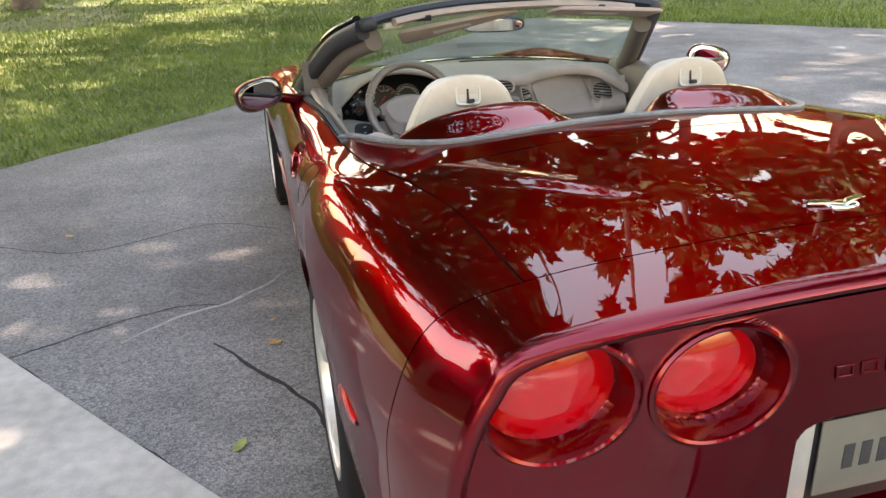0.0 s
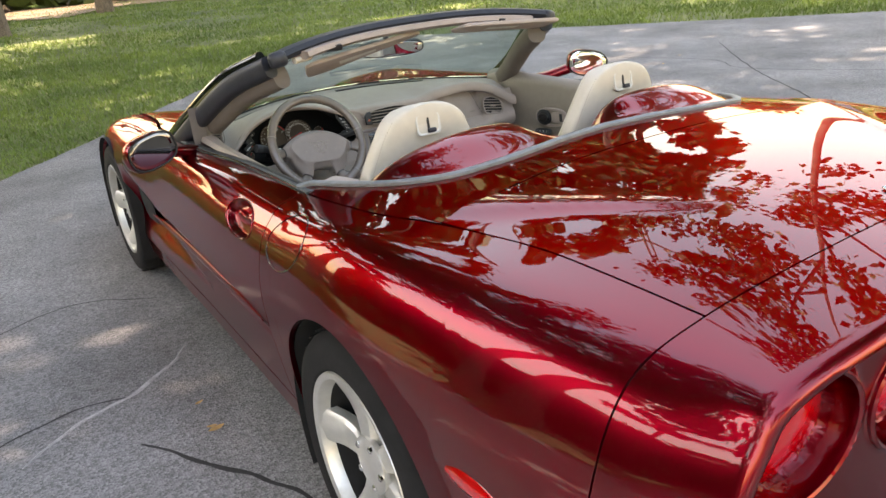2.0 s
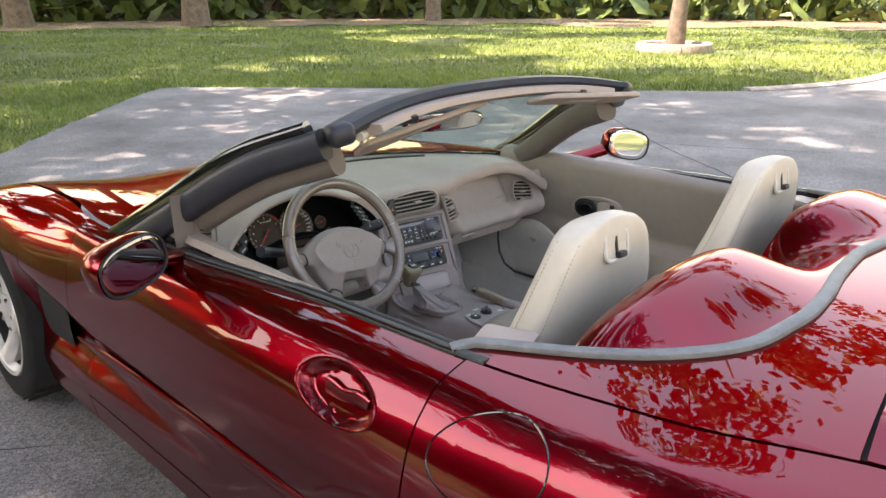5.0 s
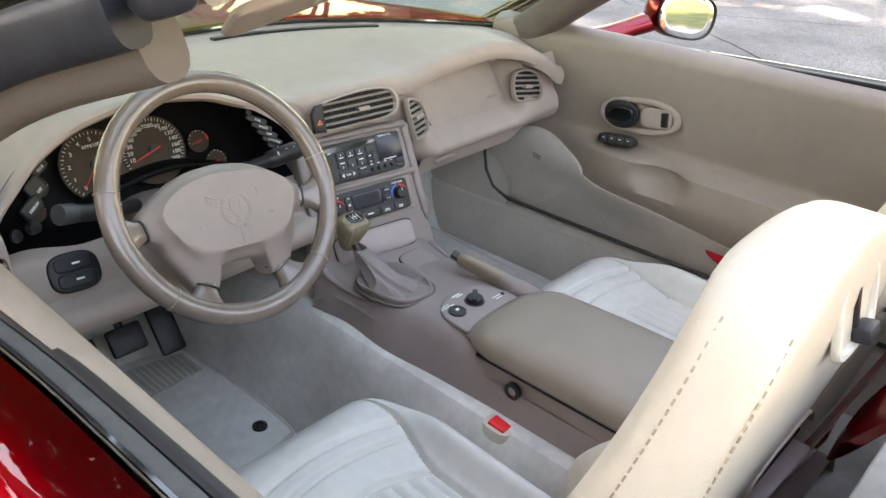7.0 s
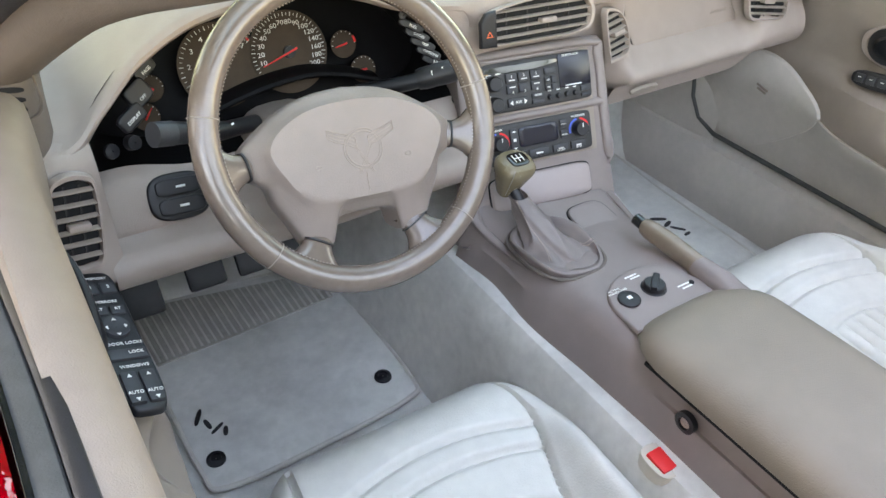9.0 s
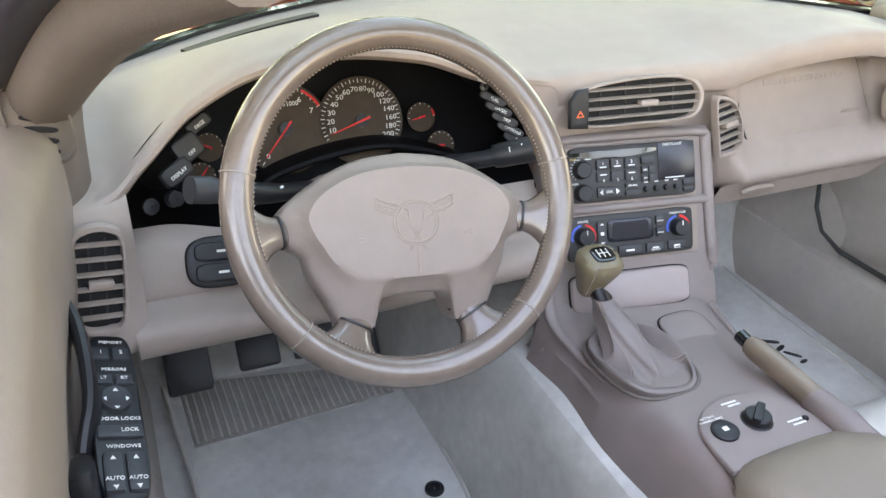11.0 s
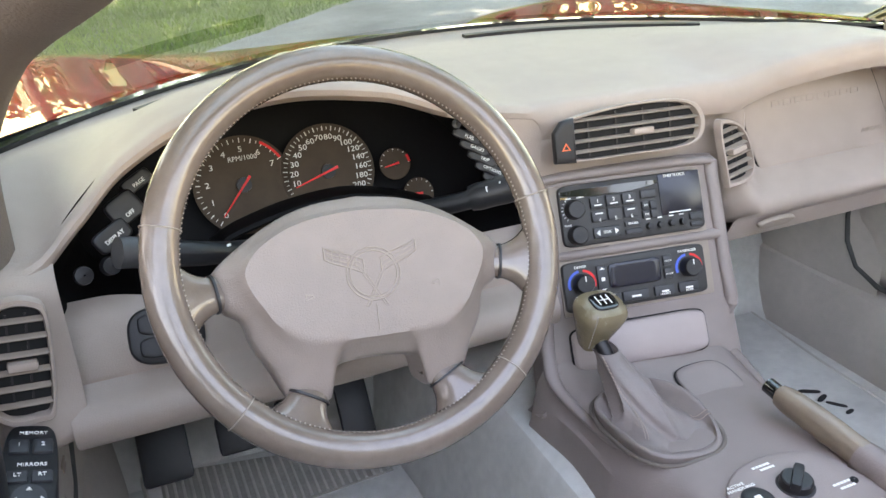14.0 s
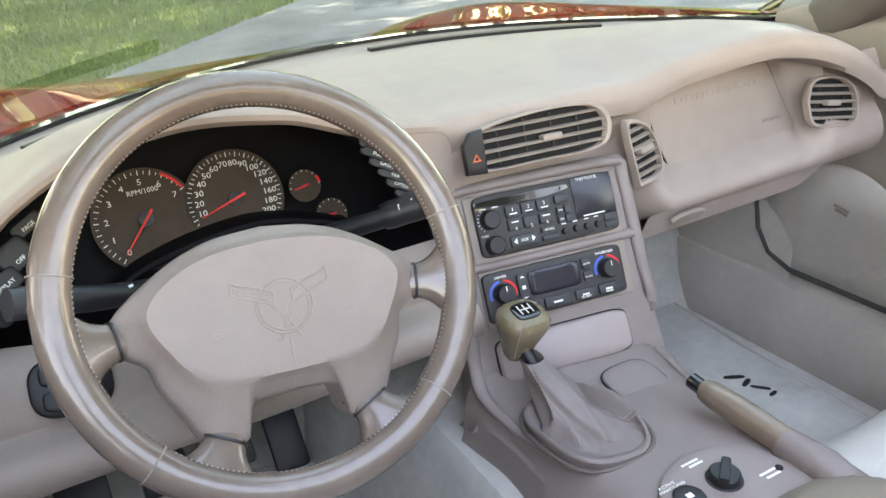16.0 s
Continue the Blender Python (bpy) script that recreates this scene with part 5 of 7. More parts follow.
mr_ = Matrix.Translation((0.712, 0.912, 0.425)) @ Matrix.Rotation(radians(-90), 4, "Z") @ Matrix.Rotation(radians(90), 4, "X")
part("door_reflector", plate([(-0.088, 0.026), (-0.075, 0.034), (0.06, 0.034), (0.088, 0.006), (0.078, -0.024), (-0.03, -0.030), (-0.075, -0.008)], 0.010, mr_, 0.003), M_REDPLASTIC, car, "red door reflector")

# driver door: long switch panel on the armrest
m3 = Matrix.Translation((-0.674, 1.266, 0.630)) @ Matrix.Rotation(radians(1.5), 4, "Z") @ Matrix.Rotation(radians(18), 4, "Y") @ Matrix.Rotation(radians(3), 4, "X") @ Matrix.Diagonal((0.80, 1.03, 1, 1))
dsw = part("driver_switch_panel", plate([(x * 1.0, y) for x, y in superellipse(0.029, 0.115, 40, 5)], 0.010, m3, 0.004), M_BLACK, car, "black driver switch panel with white lettering")


def label(body, size, m, x, y, z, parent, material=None, stretch=1.2):
    text_part(body, size, m @ Matrix.Translation((x, y, z)), material or M_WHITE, parent, stretch=stretch)


def pad(size, m, x, y, z, parent, material, r=0.003, name="button"):
    return part(name, rbox(size, r, m @ Matrix.Translation((x, y, z))), material, parent)


for body, y in (("MEMORY", 0.100), ("MIRRORS", 0.056), ("DOOR LOCKS", -0.016), ("WINDOWS", -0.052)):
    label(body, 0.0060, m3, 0.002, y, 0.0108, dsw)
for i, b in enumerate(("1", "2")):
    pad((0.021, 0.019, 0.007), m3, -0.012 + 0.024 * i, 0.080, 0.010, dsw, M_GREYPAD)
    label(b, 0.007, m3, -0.012 + 0.024 * i, 0.080, 0.0140, dsw)
for i, b in enumerate(("LT", "RT")):
    pad((0.021, 0.015, 0.006), m3, -0.012 + 0.024 * i, 0.040, 0.010, dsw, M_GREYPAD)
    label(b, 0.006, m3, -0.012 + 0.024 * i, 0.040, 0.0135, dsw)
part("button", lathe([(0.018, 0.008), (0.017, 0.014), (0.010, 0.012), (0.001, 0.012)], 28, m3 @ Matrix.Translation((0, 0.010, 0))), M_GREYPAD, dsw)
for a in range(4):
    part("mark", plate([(-0.003, -0.0015), (0.003, -0.0015), (0, 0.003)], 0.0008, m3 @ Matrix.Translation((0, 0.010, 0.0125)) @ Matrix.Rotation(a * math.pi / 2, 4, "Z") @ Matrix.Translation((0, 0.0125, 0)), 0.0002), M_WHITE, dsw)
pad((0.050, 0.016, 0.007), m3, 0.0, -0.034, 0.010, dsw, M_GREYPAD)
label("LOCK", 0.006, m3, 0.010, -0.034, 0.0140, dsw)
for i in range(2):
    pad((0.021, 0.046, 0.009), m3, -0.012 + 0.024 * i, -0.084, 0.010, dsw, M_GREYPAD, 0.004)
    label("AUTO", 0.006, m3, -0.012 + 0.024 * i, -0.094, 0.0150, dsw)
    for k, yy in ((0, -0.070), (1, -0.103)):
        part("mark", plate([(-0.003, -0.0015), (0.003, -0.0015), (0, 0.003)], 0.0008, m3 @ Matrix.Translation((-0.012 + 0.024 * i, yy, 0.0146)) @ Matrix.Rotation(k * math.pi, 4, "Z"), 0.0002), M_WHITE, dsw)
part("door_pull", sweep(spline([(-0.705, 1.365, 0.70), (-0.692, 1.315, 0.690), (-0.690, 1.26, 0.655), (-0.700, 1.225, 0.625)], 12), superellipse(0.007, 0.022, 12, 3), up=(0, 0, 1)), M_BLACK, car, "black curved door pull")
part("lock_lever", rbox((0.020, 0.045, 0.055), 0.008, pose(-0.700, 1.152, 0.648, -15)), M_BLACK, car, "black inner lock lever")

# ---- dashboard ----
CL = [(-0.640, 0.728), (-0.634, 0.760), (-0.603, 0.803), (-0.545, 0.850), (-0.465, 0.884), (-0.375, 0.897), (-0.275, 0.884), (-0.185, 0.845), (-0.115, 0.790), (-0.078, 0.738), (-0.082, 0.700), (-0.14, 0.676), (-0.35, 0.662), (-0.52, 0.672), (-0.615, 0.695)]


def brow_z(x):
    if x < -0.09:
        return float(crom([(-0.76, 0.765), (-0.70, 0.768), (-0.645, 0.775), (-0.603, 0.806), (-0.545, 0.858), (-0.465, 0.893), (-0.375, 0.905), (-0.275, 0.892), (-0.185, 0.860), (-0.09, 0.842)], x)[0])
    return float(crom([(-0.09, 0.842), (0.0, 0.842), (0.10, 0.842), (0.18, 0.842), (0.26, 0.864), (0.40, 0.876), (0.47, 0.866), (0.55, 0.838), (0.60, 0.812), (0.64, 0.785), (0.72, 0.77)], x)[0])


def brow_y(x):
    return float(crom([(-0.76, 1.44), (-0.66, 1.455), (-0.60, 1.485), (-0.45, 1.495), (-0.30, 1.495), (-0.15, 1.49), (-0.02, 1.485), (0.15, 1.475), (0.25, 1.450), (0.40, 1.435), (0.55, 1.42), (0.66, 1.42), (0.72, 1.44)], x)[0])


def face_top(x):
    """Where the face of the dash begins under its rolled edge."""
    p = smooth01((x - 0.175) / 0.06)
    rec = smooth01((x - 0.205) / 0.035) * (1 - smooth01((x - 0.505) / 0.035)) * p
    return brow_y(x) - 0.008 + 0.050 * rec, brow_z(x) - 0.042


rows = []
for x in np.linspace(-0.745, 0.66, 130):
    yf = ws_base(min(max(x, -0.755), 0.755))[1] - 0.004
    zf = 0.846 - 0.02 * (abs(x) / 0.75) ** 2
    yb, zb = brow_y(x), brow_z(x)
    row = []
    for s in np.linspace(0, 1, 26):
        y = yb + (yf - yb) * s
        z = zb + (zf - zb) * smooth01(s * 1.15) + 0.012 * math.sin(math.pi * min(1, s * 1.2)) * smooth01(s * 6)
        row.append((x, y, z))
    if x < -0.085:
        pre = [(x, yb - 0.002, zb - 0.020), (x, yb - 0.007, zb - 0.018), (x, yb - 0.012, zb - 0.013), (x, yb - 0.012, zb - 0.007), (x, yb - 0.007, zb - 0.0015)]
    else:
        pre = [(x, *face_top(x)), (x, yb - 0.010, zb - 0.036), (x, yb - 0.013, zb - 0.024), (x, yb - 0.011, zb - 0.012), (x, yb - 0.005, zb - 0.0035)]
    rows.append(pre + row)
dash = part("dashboard", grid(rows), M_TRIM, car, "taupe padded dashboard")
# defroster slots
for x0, x1 in ((-0.52, -0.30), (0.02, 0.42)):
    pts = []
    for x in np.linspace(x0, x1, 12):
        y = ws_base(x)[1] - 0.075
        pts.append((x, y, 0.8485 - 0.02 * (abs(x) / 0.75) ** 2))
    part("defroster_slot", sweep(pts, [(-0.008, -0.003), (0.008, -0.003), (0.008, 0.003), (-0.008, 0.003)]), M_BLACK, dash)

# face of the dash to the right of the cluster
rows = []
for x in np.linspace(-0.085, 0.655, 90):
    p = smooth01((x - 0.175) / 0.06)
    rec = smooth01((x - 0.205) / 0.035) * (1 - smooth01((x - 0.505) / 0.035))
    yb, zb = brow_y(x), brow_z(x)
    a = [face_top(x), (1.477, 0.792), (1.481, 0.770), (1.480, 0.745), (1.475, 0.700), (1.475, 0.66), (1.49, 0.63), (1.52, 0.60)]
    front = 1.432 - 0.015 * p
    b = [face_top(x), (1.446 + 0.049 * rec, 0.812), (1.444 + 0.044 * rec, 0.785), (1.436 + 0.040 * rec, 0.738), (front + 0.040 * rec, 0.708), (front - 0.004 + 0.008 * rec, 0.676), (front + 0.022, 0.648), (1.53, 0.612)]
    prof = np.array([np.array(u) * (1 - p) + np.array(v) * p for u, v in zip(a, b)])
    rows.append([(x, y, z) for y, z in spline(prof, 36)])
part("dash_face", grid(rows), M_TRIM, dash)
# filler between the cluster and the face of the dash
rows = []
for x in np.linspace(-0.20, -0.08, 16):
    zl = float(crom([(-0.20, 0.852), (-0.185, 0.845), (-0.115, 0.790), (-0.078, 0.738)], x)[0])
    zh = brow_z(x) - 0.014
    rows.append([(x, 1.4765 + 0.05 * max(0.0, zl + u * (zh - zl) - 0.82), zl - 0.004 + u * (zh - zl + 0.004)) for u in np.linspace(0, 1, 6)])
part("dash_filler", grid(rows), M_TRIM, dash)
# glove box lip with its latch
rows = []
for x in np.linspace(0.19, 0.60, 24):
    e = 0.030 * smooth01((x - 0.50) / 0.10)
    rows.append([(x, 1.424 + 0.02 * k + (0.004 if k else 0), 0.668 - 0.004 - 0.045 * k + e * k) for k in np.linspace(0, 1, 6)] + [(x, 1.56, 0.612)])
gb = part("glove_box", grid(rows), M_TRIM, dash, "taupe glove box lid")
part("latch", plate(superellipse(0.032, 0.009, 24, 2.2), 0.006, face_frame((0.262, 1.430, 0.645), -25), 0.002), M_TRIMDARK, gb)
# airbag panel in its hollow, with raised unread marks
mb = face_frame((0.362, 1.4775, 0.768), 13, 0, 0)
AIRBAG = closed_spline([(-0.138, 0.064), (-0.128, 0.071), (0.0, 0.069), (0.085, 0.062), (0.100, 0.050), (0.126, -0.010), (0.146, -0.052), (0.138, -0.064), (0.02, -0.065), (-0.095, -0.066), (-0.110, -0.056), (-0.130, 0.0)], 64)
part("airbag_gap", plate([(a * 1.008, b * 1.016) for a, b in AIRBAG], 0.0028, mb, 0.0005), M_DARK, dash)
ab = part("airbag_panel", plate(AIRBAG, 0.004, mb, 0.002), M_TRIM, dash, "smooth airbag panel")
for i in range(8):
    O = [(-0.0075, -0.0045), (0.0075, -0.0045), (0.0075, 0.0045), (-0.0075, 0.0045)]
    part("embossed_mark", ring_plate(O, [(a * 0.7, b * 0.55) for a, b in O], 0.0012, mb @ Matrix.Translation((-0.078 + 0.0205 * i, 0.026, 0.0038))), M_TRIM, ab)
text_part("AIRBAG", 0.009, mb @ Matrix.Translation((0.098, -0.034, 0.0042)), M_TRIMDARK, ab, stretch=1.3)

# lower dash under the wheel and the end by the door
rows = []
for x in np.linspace(-0.645, -0.09, 50):
    c = math.exp(-((x + 0.36) / 0.16) ** 2)
    prof = [(1.492, 0.690 + 0.02 * smooth01((-0.5 - x) / 0.1)), (1.470, 0.672 + 0.02 * smooth01((-0.5 - x) / 0.1)), (1.450, 0.645), (1.448 - 0.012 * c, 0.632), (1.418 - 0.02 * c, 0.622), (1.408 - 0.02 * c, 0.600), (1.425, 0.575), (1.52, 0.555)]
    rows.append([(x, y, z) for y, z in spline(prof, 24)])
part("knee_bolster", grid(rows), M_TRIM, dash, "taupe lower dash")
rows = []
for x in np.linspace(-0.760, -0.628, 22):
    q = (x + 0.694) / 0.066
    bow = 0.022 * q * q
    prof = [(1.475 + bow, 0.775), (1.442 + bow, 0.770), (1.424 + bow, 0.748), (1.418 + bow, 0.70), (1.412 + bow, 0.65), (1.400 + bow, 0.615), (1.41 + bow, 0.59), (1.50, 0.56)]
    rows.append([(x, y, z) for y, z in spline(prof, 26)])
part("dash_end", grid(rows), M_TRIM, dash, "taupe dash end with a vent")


def vent(m, outline, nslat, parent, lab, vertical=False, vanes=4, inner=0.86, knob=(0, 0)):
    O = np.asarray(outline, float)
    c = O.mean(0)
    I = c + (O - c) * inner
    fr = part("air_vent", ring_plate(O, I, 0.011, m, 0.002), M_TRIM, parent, lab)
    part("duct", plate([tuple(v) for v in c + (O - c) * (inner + 0.03)], 0.002, m @ Matrix.Translation((0, 0, 0.0005)), 0.0005), M_DARK, fr)
    lo, hi = I.min(0), I.max(0)
    def span(y):
        xs = []
        for i in range(len(I)):
            a, b = I[i], I[(i + 1) % len(I)]
            if (a[1] - y) * (b[1] - y) <= 0 and a[1] != b[1]:
                u = (y - a[1]) / (b[1] - a[1])
                xs.append(a[0] + u * (b[0] - a[0]))
        return (min(xs), max(xs)) if len(xs) > 1 else None
    for i in range(nslat):
        y = lo[1] + (hi[1] - lo[1]) * (i + 0.8) / (nslat + 0.6)
        sp_ = span(y)
        if sp_:
            part("slat", rbox((sp_[1] - sp_[0] + 0.002, 0.0026, 0.008), 0.001, m @ Matrix.Translation((sum(sp_) / 2, y, 0.0065)) @ Matrix.Rotation(radians(22), 4, "X"), 1), M_TRIMDARK, fr)
    for i in range(vanes):
        x = lo[0] + (hi[0] - lo[0]) * (i + 1) / (vanes + 1)
        part("vane", rbox((0.002, (hi[1] - lo[1]) * 0.86, 0.002), 0, m @ Matrix.Translation((x, (lo[1] + hi[1]) / 2, 0.0035))), M_BLACK, fr)
    part("tab", rbox((0.026, 0.0085, 0.014), 0.003, m @ Matrix.Translation((knob[0], knob[1], 0.008))), M_TRIM, fr)
    return fr


mv = face_frame((0.031, 1.456, 0.800), 14, -3, -1) @ Matrix.Diagonal((1.08, 0.92, 1, 1))
oc = closed_spline([(-0.095, -0.026), (-0.098, 0.006), (-0.080, 0.027), (0.0, 0.038), (0.07, 0.034), (0.095, 0.012), (0.090, -0.020), (0.06, -0.030), (0.0, -0.030), (-0.06, -0.030)], 44)
cv = vent(mv, oc, 4, dash, "dark centre air vent with taupe slats", inner=0.90, knob=(0.012, 0.0))
hz = part("hazard_button", plate([(-0.012, -0.027), (0.013, -0.029), (0.013, 0.029), (-0.002, 0.026), (-0.012, 0.012)], 0.008, mv @ Matrix.Translation((-0.088, -0.001, 0.006)), 0.002), M_BLACK, cv, "dark hazard button")
part("triangle", ring_plate([(-0.0055, -0.0045), (0.0055, -0.0045), (0, 0.0055)], [(-0.0032, -0.003), (0.0032, -0.003), (0, 0.0028)], 0.0008, mv @ Matrix.Translation((-0.087, -0.008, 0.0142))), M_ORANGE, cv)
vent(face_frame((0.192, 1.452, 0.750), 12, 8, 7), closed_spline([(-0.026, -0.043), (-0.026, 0.040), (-0.010, 0.046), (0.014, 0.030), (0.026, 0.0), (0.026, -0.036), (0.010, -0.046)], 36), 6, dash, "narrow dark air vent beside the airbag panel", vanes=1, inner=0.84, knob=(0.0, 0.002))
vent(face_frame((0.544, 1.436, 0.750), 10, -8, -8), closed_spline([(-0.050, 0.002), (-0.042, 0.033), (0.0, 0.040), (0.036, 0.028), (0.052, 0.0), (0.050, -0.030), (0.010, -0.036), (-0.034, -0.032)], 40), 5, dash, "dark oval air vent at the dash end", vanes=3, inner=0.87)
vent(face_frame((-0.671, 1.411, 0.701), 6, 8, -9), closed_spline([(-0.027, -0.052), (-0.027, 0.040), (-0.012, 0.060), (0.014, 0.060), (0.027, 0.040), (0.027, -0.052), (0.012, -0.064), (-0.012, -0.064)], 40), 6, dash, "tall dark air vent by the driver door", vanes=2, inner=0.86, knob=(0.002, -0.004))
rows = []
for v in np.linspace(0, 1, 14):
    z = 0.772 + 0.20 * v
    xr = float(crom([(0.0, -0.660), (0.4, -0.655), (0.7, -0.640), (1.0, -0.605)], v)[0])
    rows.append([(-0.775 + (xr + 0.775) * u, 1.438 + 0.05 * max(0.0, u - 0.72) ** 2 * 12 + 0.012 * v, z) for u in np.linspace(0, 1, 12)])
# same shade-darkened lining colour as the pillar
foot = part("pillar_foot", grid(rows), M_LININGSHADE, car, "taupe lining at the foot of the pillar, coloured for shade")
mg = face_frame((-0.694, 1.4415, 0.866), -3, 0, 4)
part("grille_rim", ring_plate(superellipse(0.030, 0.046, 32, 4), superellipse(0.027, 0.043, 32, 4), 0.003, mg), M_LININGSHADE, foot)
for i in range(6):
    part("grille_slot", plate(superellipse(0.017 - 0.002 * abs(i - 2.5), 0.0032, 20, 2.5), 0.0016, mg @ Matrix.Translation((0, 0.030 - 0.012 * i, 0.0004)) @ Matrix.Rotation(radians(-14), 4, "Z"), 0.0004), M_DARK, foot)

# instrument cluster
mc = face_frame((-0.36, 1.612, 0.776), 20, 0, 0)
outer = closed_spline(CL, 72)
ctr = np.array((-0.358, 0.775))
rows = []
for k, y in ((1.02, 1.484), (1.0, 1.490), (0.975, 1.505), (0.94, 1.56), (0.90, 1.625)):
    rows.append([(ctr[0] + (x - ctr[0]) * k, y + max(-0.003, 0.30 * (z - 0.776)), ctr[1] + (z - ctr[1]) * k) for x, z in outer])
cluster = part("instrument_housing", grid(rows, close_v=True), M_CLUSTER, car, "black instrument cluster with five dials")
part("backing", plate([(x + 0.358, (z - 0.775)) for x, z in [(ctr[0] + (a - ctr[0]) * 0.93, ctr[1] + (b - ctr[1]) * 0.95) for a, b in outer]], 0.003, face_frame((-0.358, 1.628, 0.775), 17, 0, 0), 0.001), M_CLUSTER, cluster)


def dial(x, z, r, ticks, needle, labels, lo=-130, hi=130, red=None, parent=cluster, face=M_DIAL, size=None):
    m = mc @ Matrix.Translation((x + 0.36, z - 0.776, 0.004))
    d = part("dial", lathe([(r * 1.03, 0.0), (r * 1.03, 0.003), (r, 0.002), (0.001, 0.002)], 48, m), face, parent)
    a0, a1 = radians(90 - lo), radians(90 - hi)
    tk = []
    for i in range(ticks):
        a = a0 + (a1 - a0) * i / (ticks - 1)
        long = i % 2 == 0
        tk.append(rbox((r * (0.10 if long else 0.06), 0.0011 if long else 0.0007, 0.0006), 0, m @ Matrix.Rotation(a, 4, "Z") @ Matrix.Translation((r * 0.93, 0, 0.0026))))
    part("ticks", joined(*tk), M_WHITE, d)
    if red:
        pts = [(r * 0.95 * math.cos(a), r * 0.95 * math.sin(a), 0.0032) for a in np.linspace(radians(90 - red[0]), radians(90 - red[1]), 16)]
        bm = sweep(pts, [(-0.0016, -0.0003), (0.0016, -0.0003), (0.0016, 0.0003), (-0.0016, 0.0003)])
        bmesh.ops.transform(bm, matrix=m, verts=bm.verts)
        part("red_zone", bm, M_REDPRINT, d)
    for i, t in enumerate(labels):
        a = a0 + (a1 - a0) * i / max(1, len(labels) - 1)
        if t:
            text_part(t, size or r * 0.17, m @ Matrix.Translation((r * 0.74 * math.cos(a), r * 0.74 * math.sin(a), 0.0027)), M_WHITE, d, stretch=1.15)
    an = radians(90 - needle)
    part("needle", plate([(-r * 0.22, -0.0016), (r * 0.80, -0.0006), (r * 0.80, 0.0006), (-r * 0.22, 0.0016)], 0.0015, m @ Matrix.Rotation(an, 4, "Z") @ Matrix.Translation((0, 0, 0.006)), 0.0003), M_REDPRINT, d)
    part("hub", lathe([(r * 0.16, 0.002), (r * 0.15, 0.007), (0.0005, 0.0075)], 20, m), M_BLACK, d)
    return m, d


ms, ds = dial(-0.314, 0.762, 0.058, 41, -107, ["", "10", "20", "30", "40", "50", "60", "70", "80", "90", "100", "120", "140", "160", "180", "200"], -118, 122)
mt, dt = dial(-0.419, 0.763, 0.058, 29, -138, ["0", "1", "2", "3", "4", "5", "6", "7"], -140, 62, red=(30, 62))
text_part("RPM/1000", 0.0085, mt @ Matrix.Translation((0.004, 0.032, 0.0027)), M_WHITE, dt)
dial(-0.226, 0.757, 0.020, 9, -100, [], -90, 90, red=(60, 90))
dial(-0.201, 0.714, 0.020, 9, -85, [], -90, 90)
dial(-0.520, 0.752, 0.018, 9, -60, [], -90, 90, red=(-90, -60))
dial(-0.535, 0.716, 0.018, 9, 40, [], -90, 90)
part("hood_lip", sweep([(x, 1.575, z) for x, z in spline([(-0.47, 0.705), (-0.44, 0.722), (-0.37, 0.738), (-0.30, 0.742), (-0.24, 0.728), (-0.19, 0.71)], 20)], superellipse(0.02, 0.006, 10, 2.5)), M_CLUSTER, cluster)
# button pods at both sides of the cluster
for i in range(5):
    m = face_frame((-0.170 + 0.0075 * i, 1.492 - 0.004 * i, 0.816 - 0.0135 * i), 22, -24, -24)
    b = part("menu_button", plate(superellipse(0.019, 0.0058, 24, 4), 0.005, m, 0.002), M_BLACK, cluster)
    text_part(("FUEL", "GAGES", "TRIP", "OPTIONS", "E/M")[i], 0.0055, m @ Matrix.Translation((0.003, 0, 0.0052)), M_WHITE, b)
part("pod_button", lathe([(0.006, 0), (0.005, 0.004), (0.001, 0.005)], 16, face_frame((-0.182, 1.495, 0.832), 22, -20)), M_GREYPAD, cluster)
for i, (sz, body) in enumerate((((0.036, 0.016), "PAGE"), ((0.036, 0.030), "OFF"), ((0.040, 0.022), "DISPLAY"))):
    m = face_frame((-0.539 - 0.0165 * i, 1.525 - 0.020 * i, 0.816 - (0.0, 0.020, 0.040)[i]), 24, 24, 20)
    b = part("pod_button", plate(superellipse(sz[0] / 2, sz[1] / 2, 28, 5), 0.007, m, 0.002), M_BLACK, cluster)
    text_part(body, 0.0062, m @ Matrix.Translation((0, -0.002 if i != 1 else -0.007, 0.0072)), M_WHITE, b)
part("dimmer", lathe([(0.010, 0), (0.009, 0.012), (0.001, 0.013)], 20, face_frame((-0.580, 1.477, 0.748), 20, 20)), M_BLACK, cluster)
part("dimmer", lathe([(0.010, 0), (0.009, 0.004), (0.001, 0.005)], 20, face_frame((-0.605, 1.470, 0.746), 20, 20)), M_BLACK, cluster)
# fog lamp and trunk switches on the lower dash
mf = face_frame((-0.540, 1.4600, 0.666), 30, 0, -4)
fs = part("switch_panel", plate(superellipse(0.039, 0.031, 36, 3.0), 0.006, mf, 0.003), M_BLACK, car, "two black rocker switches under the cluster")
for i in range(2):
    part("rocker", plate(superellipse(0.030, 0.0115, 28, 4), 0.004, mf @ Matrix.Translation((0.002, 0.0125 - 0.025 * i, 0.004)), 0.002), M_BLACK, fs)
    part("mark", rbox((0.012, 0.003, 0.001), 0, mf @ Matrix.Translation((0.004, 0.0125 - 0.025 * i, 0.0083))), M_WHITE, fs)

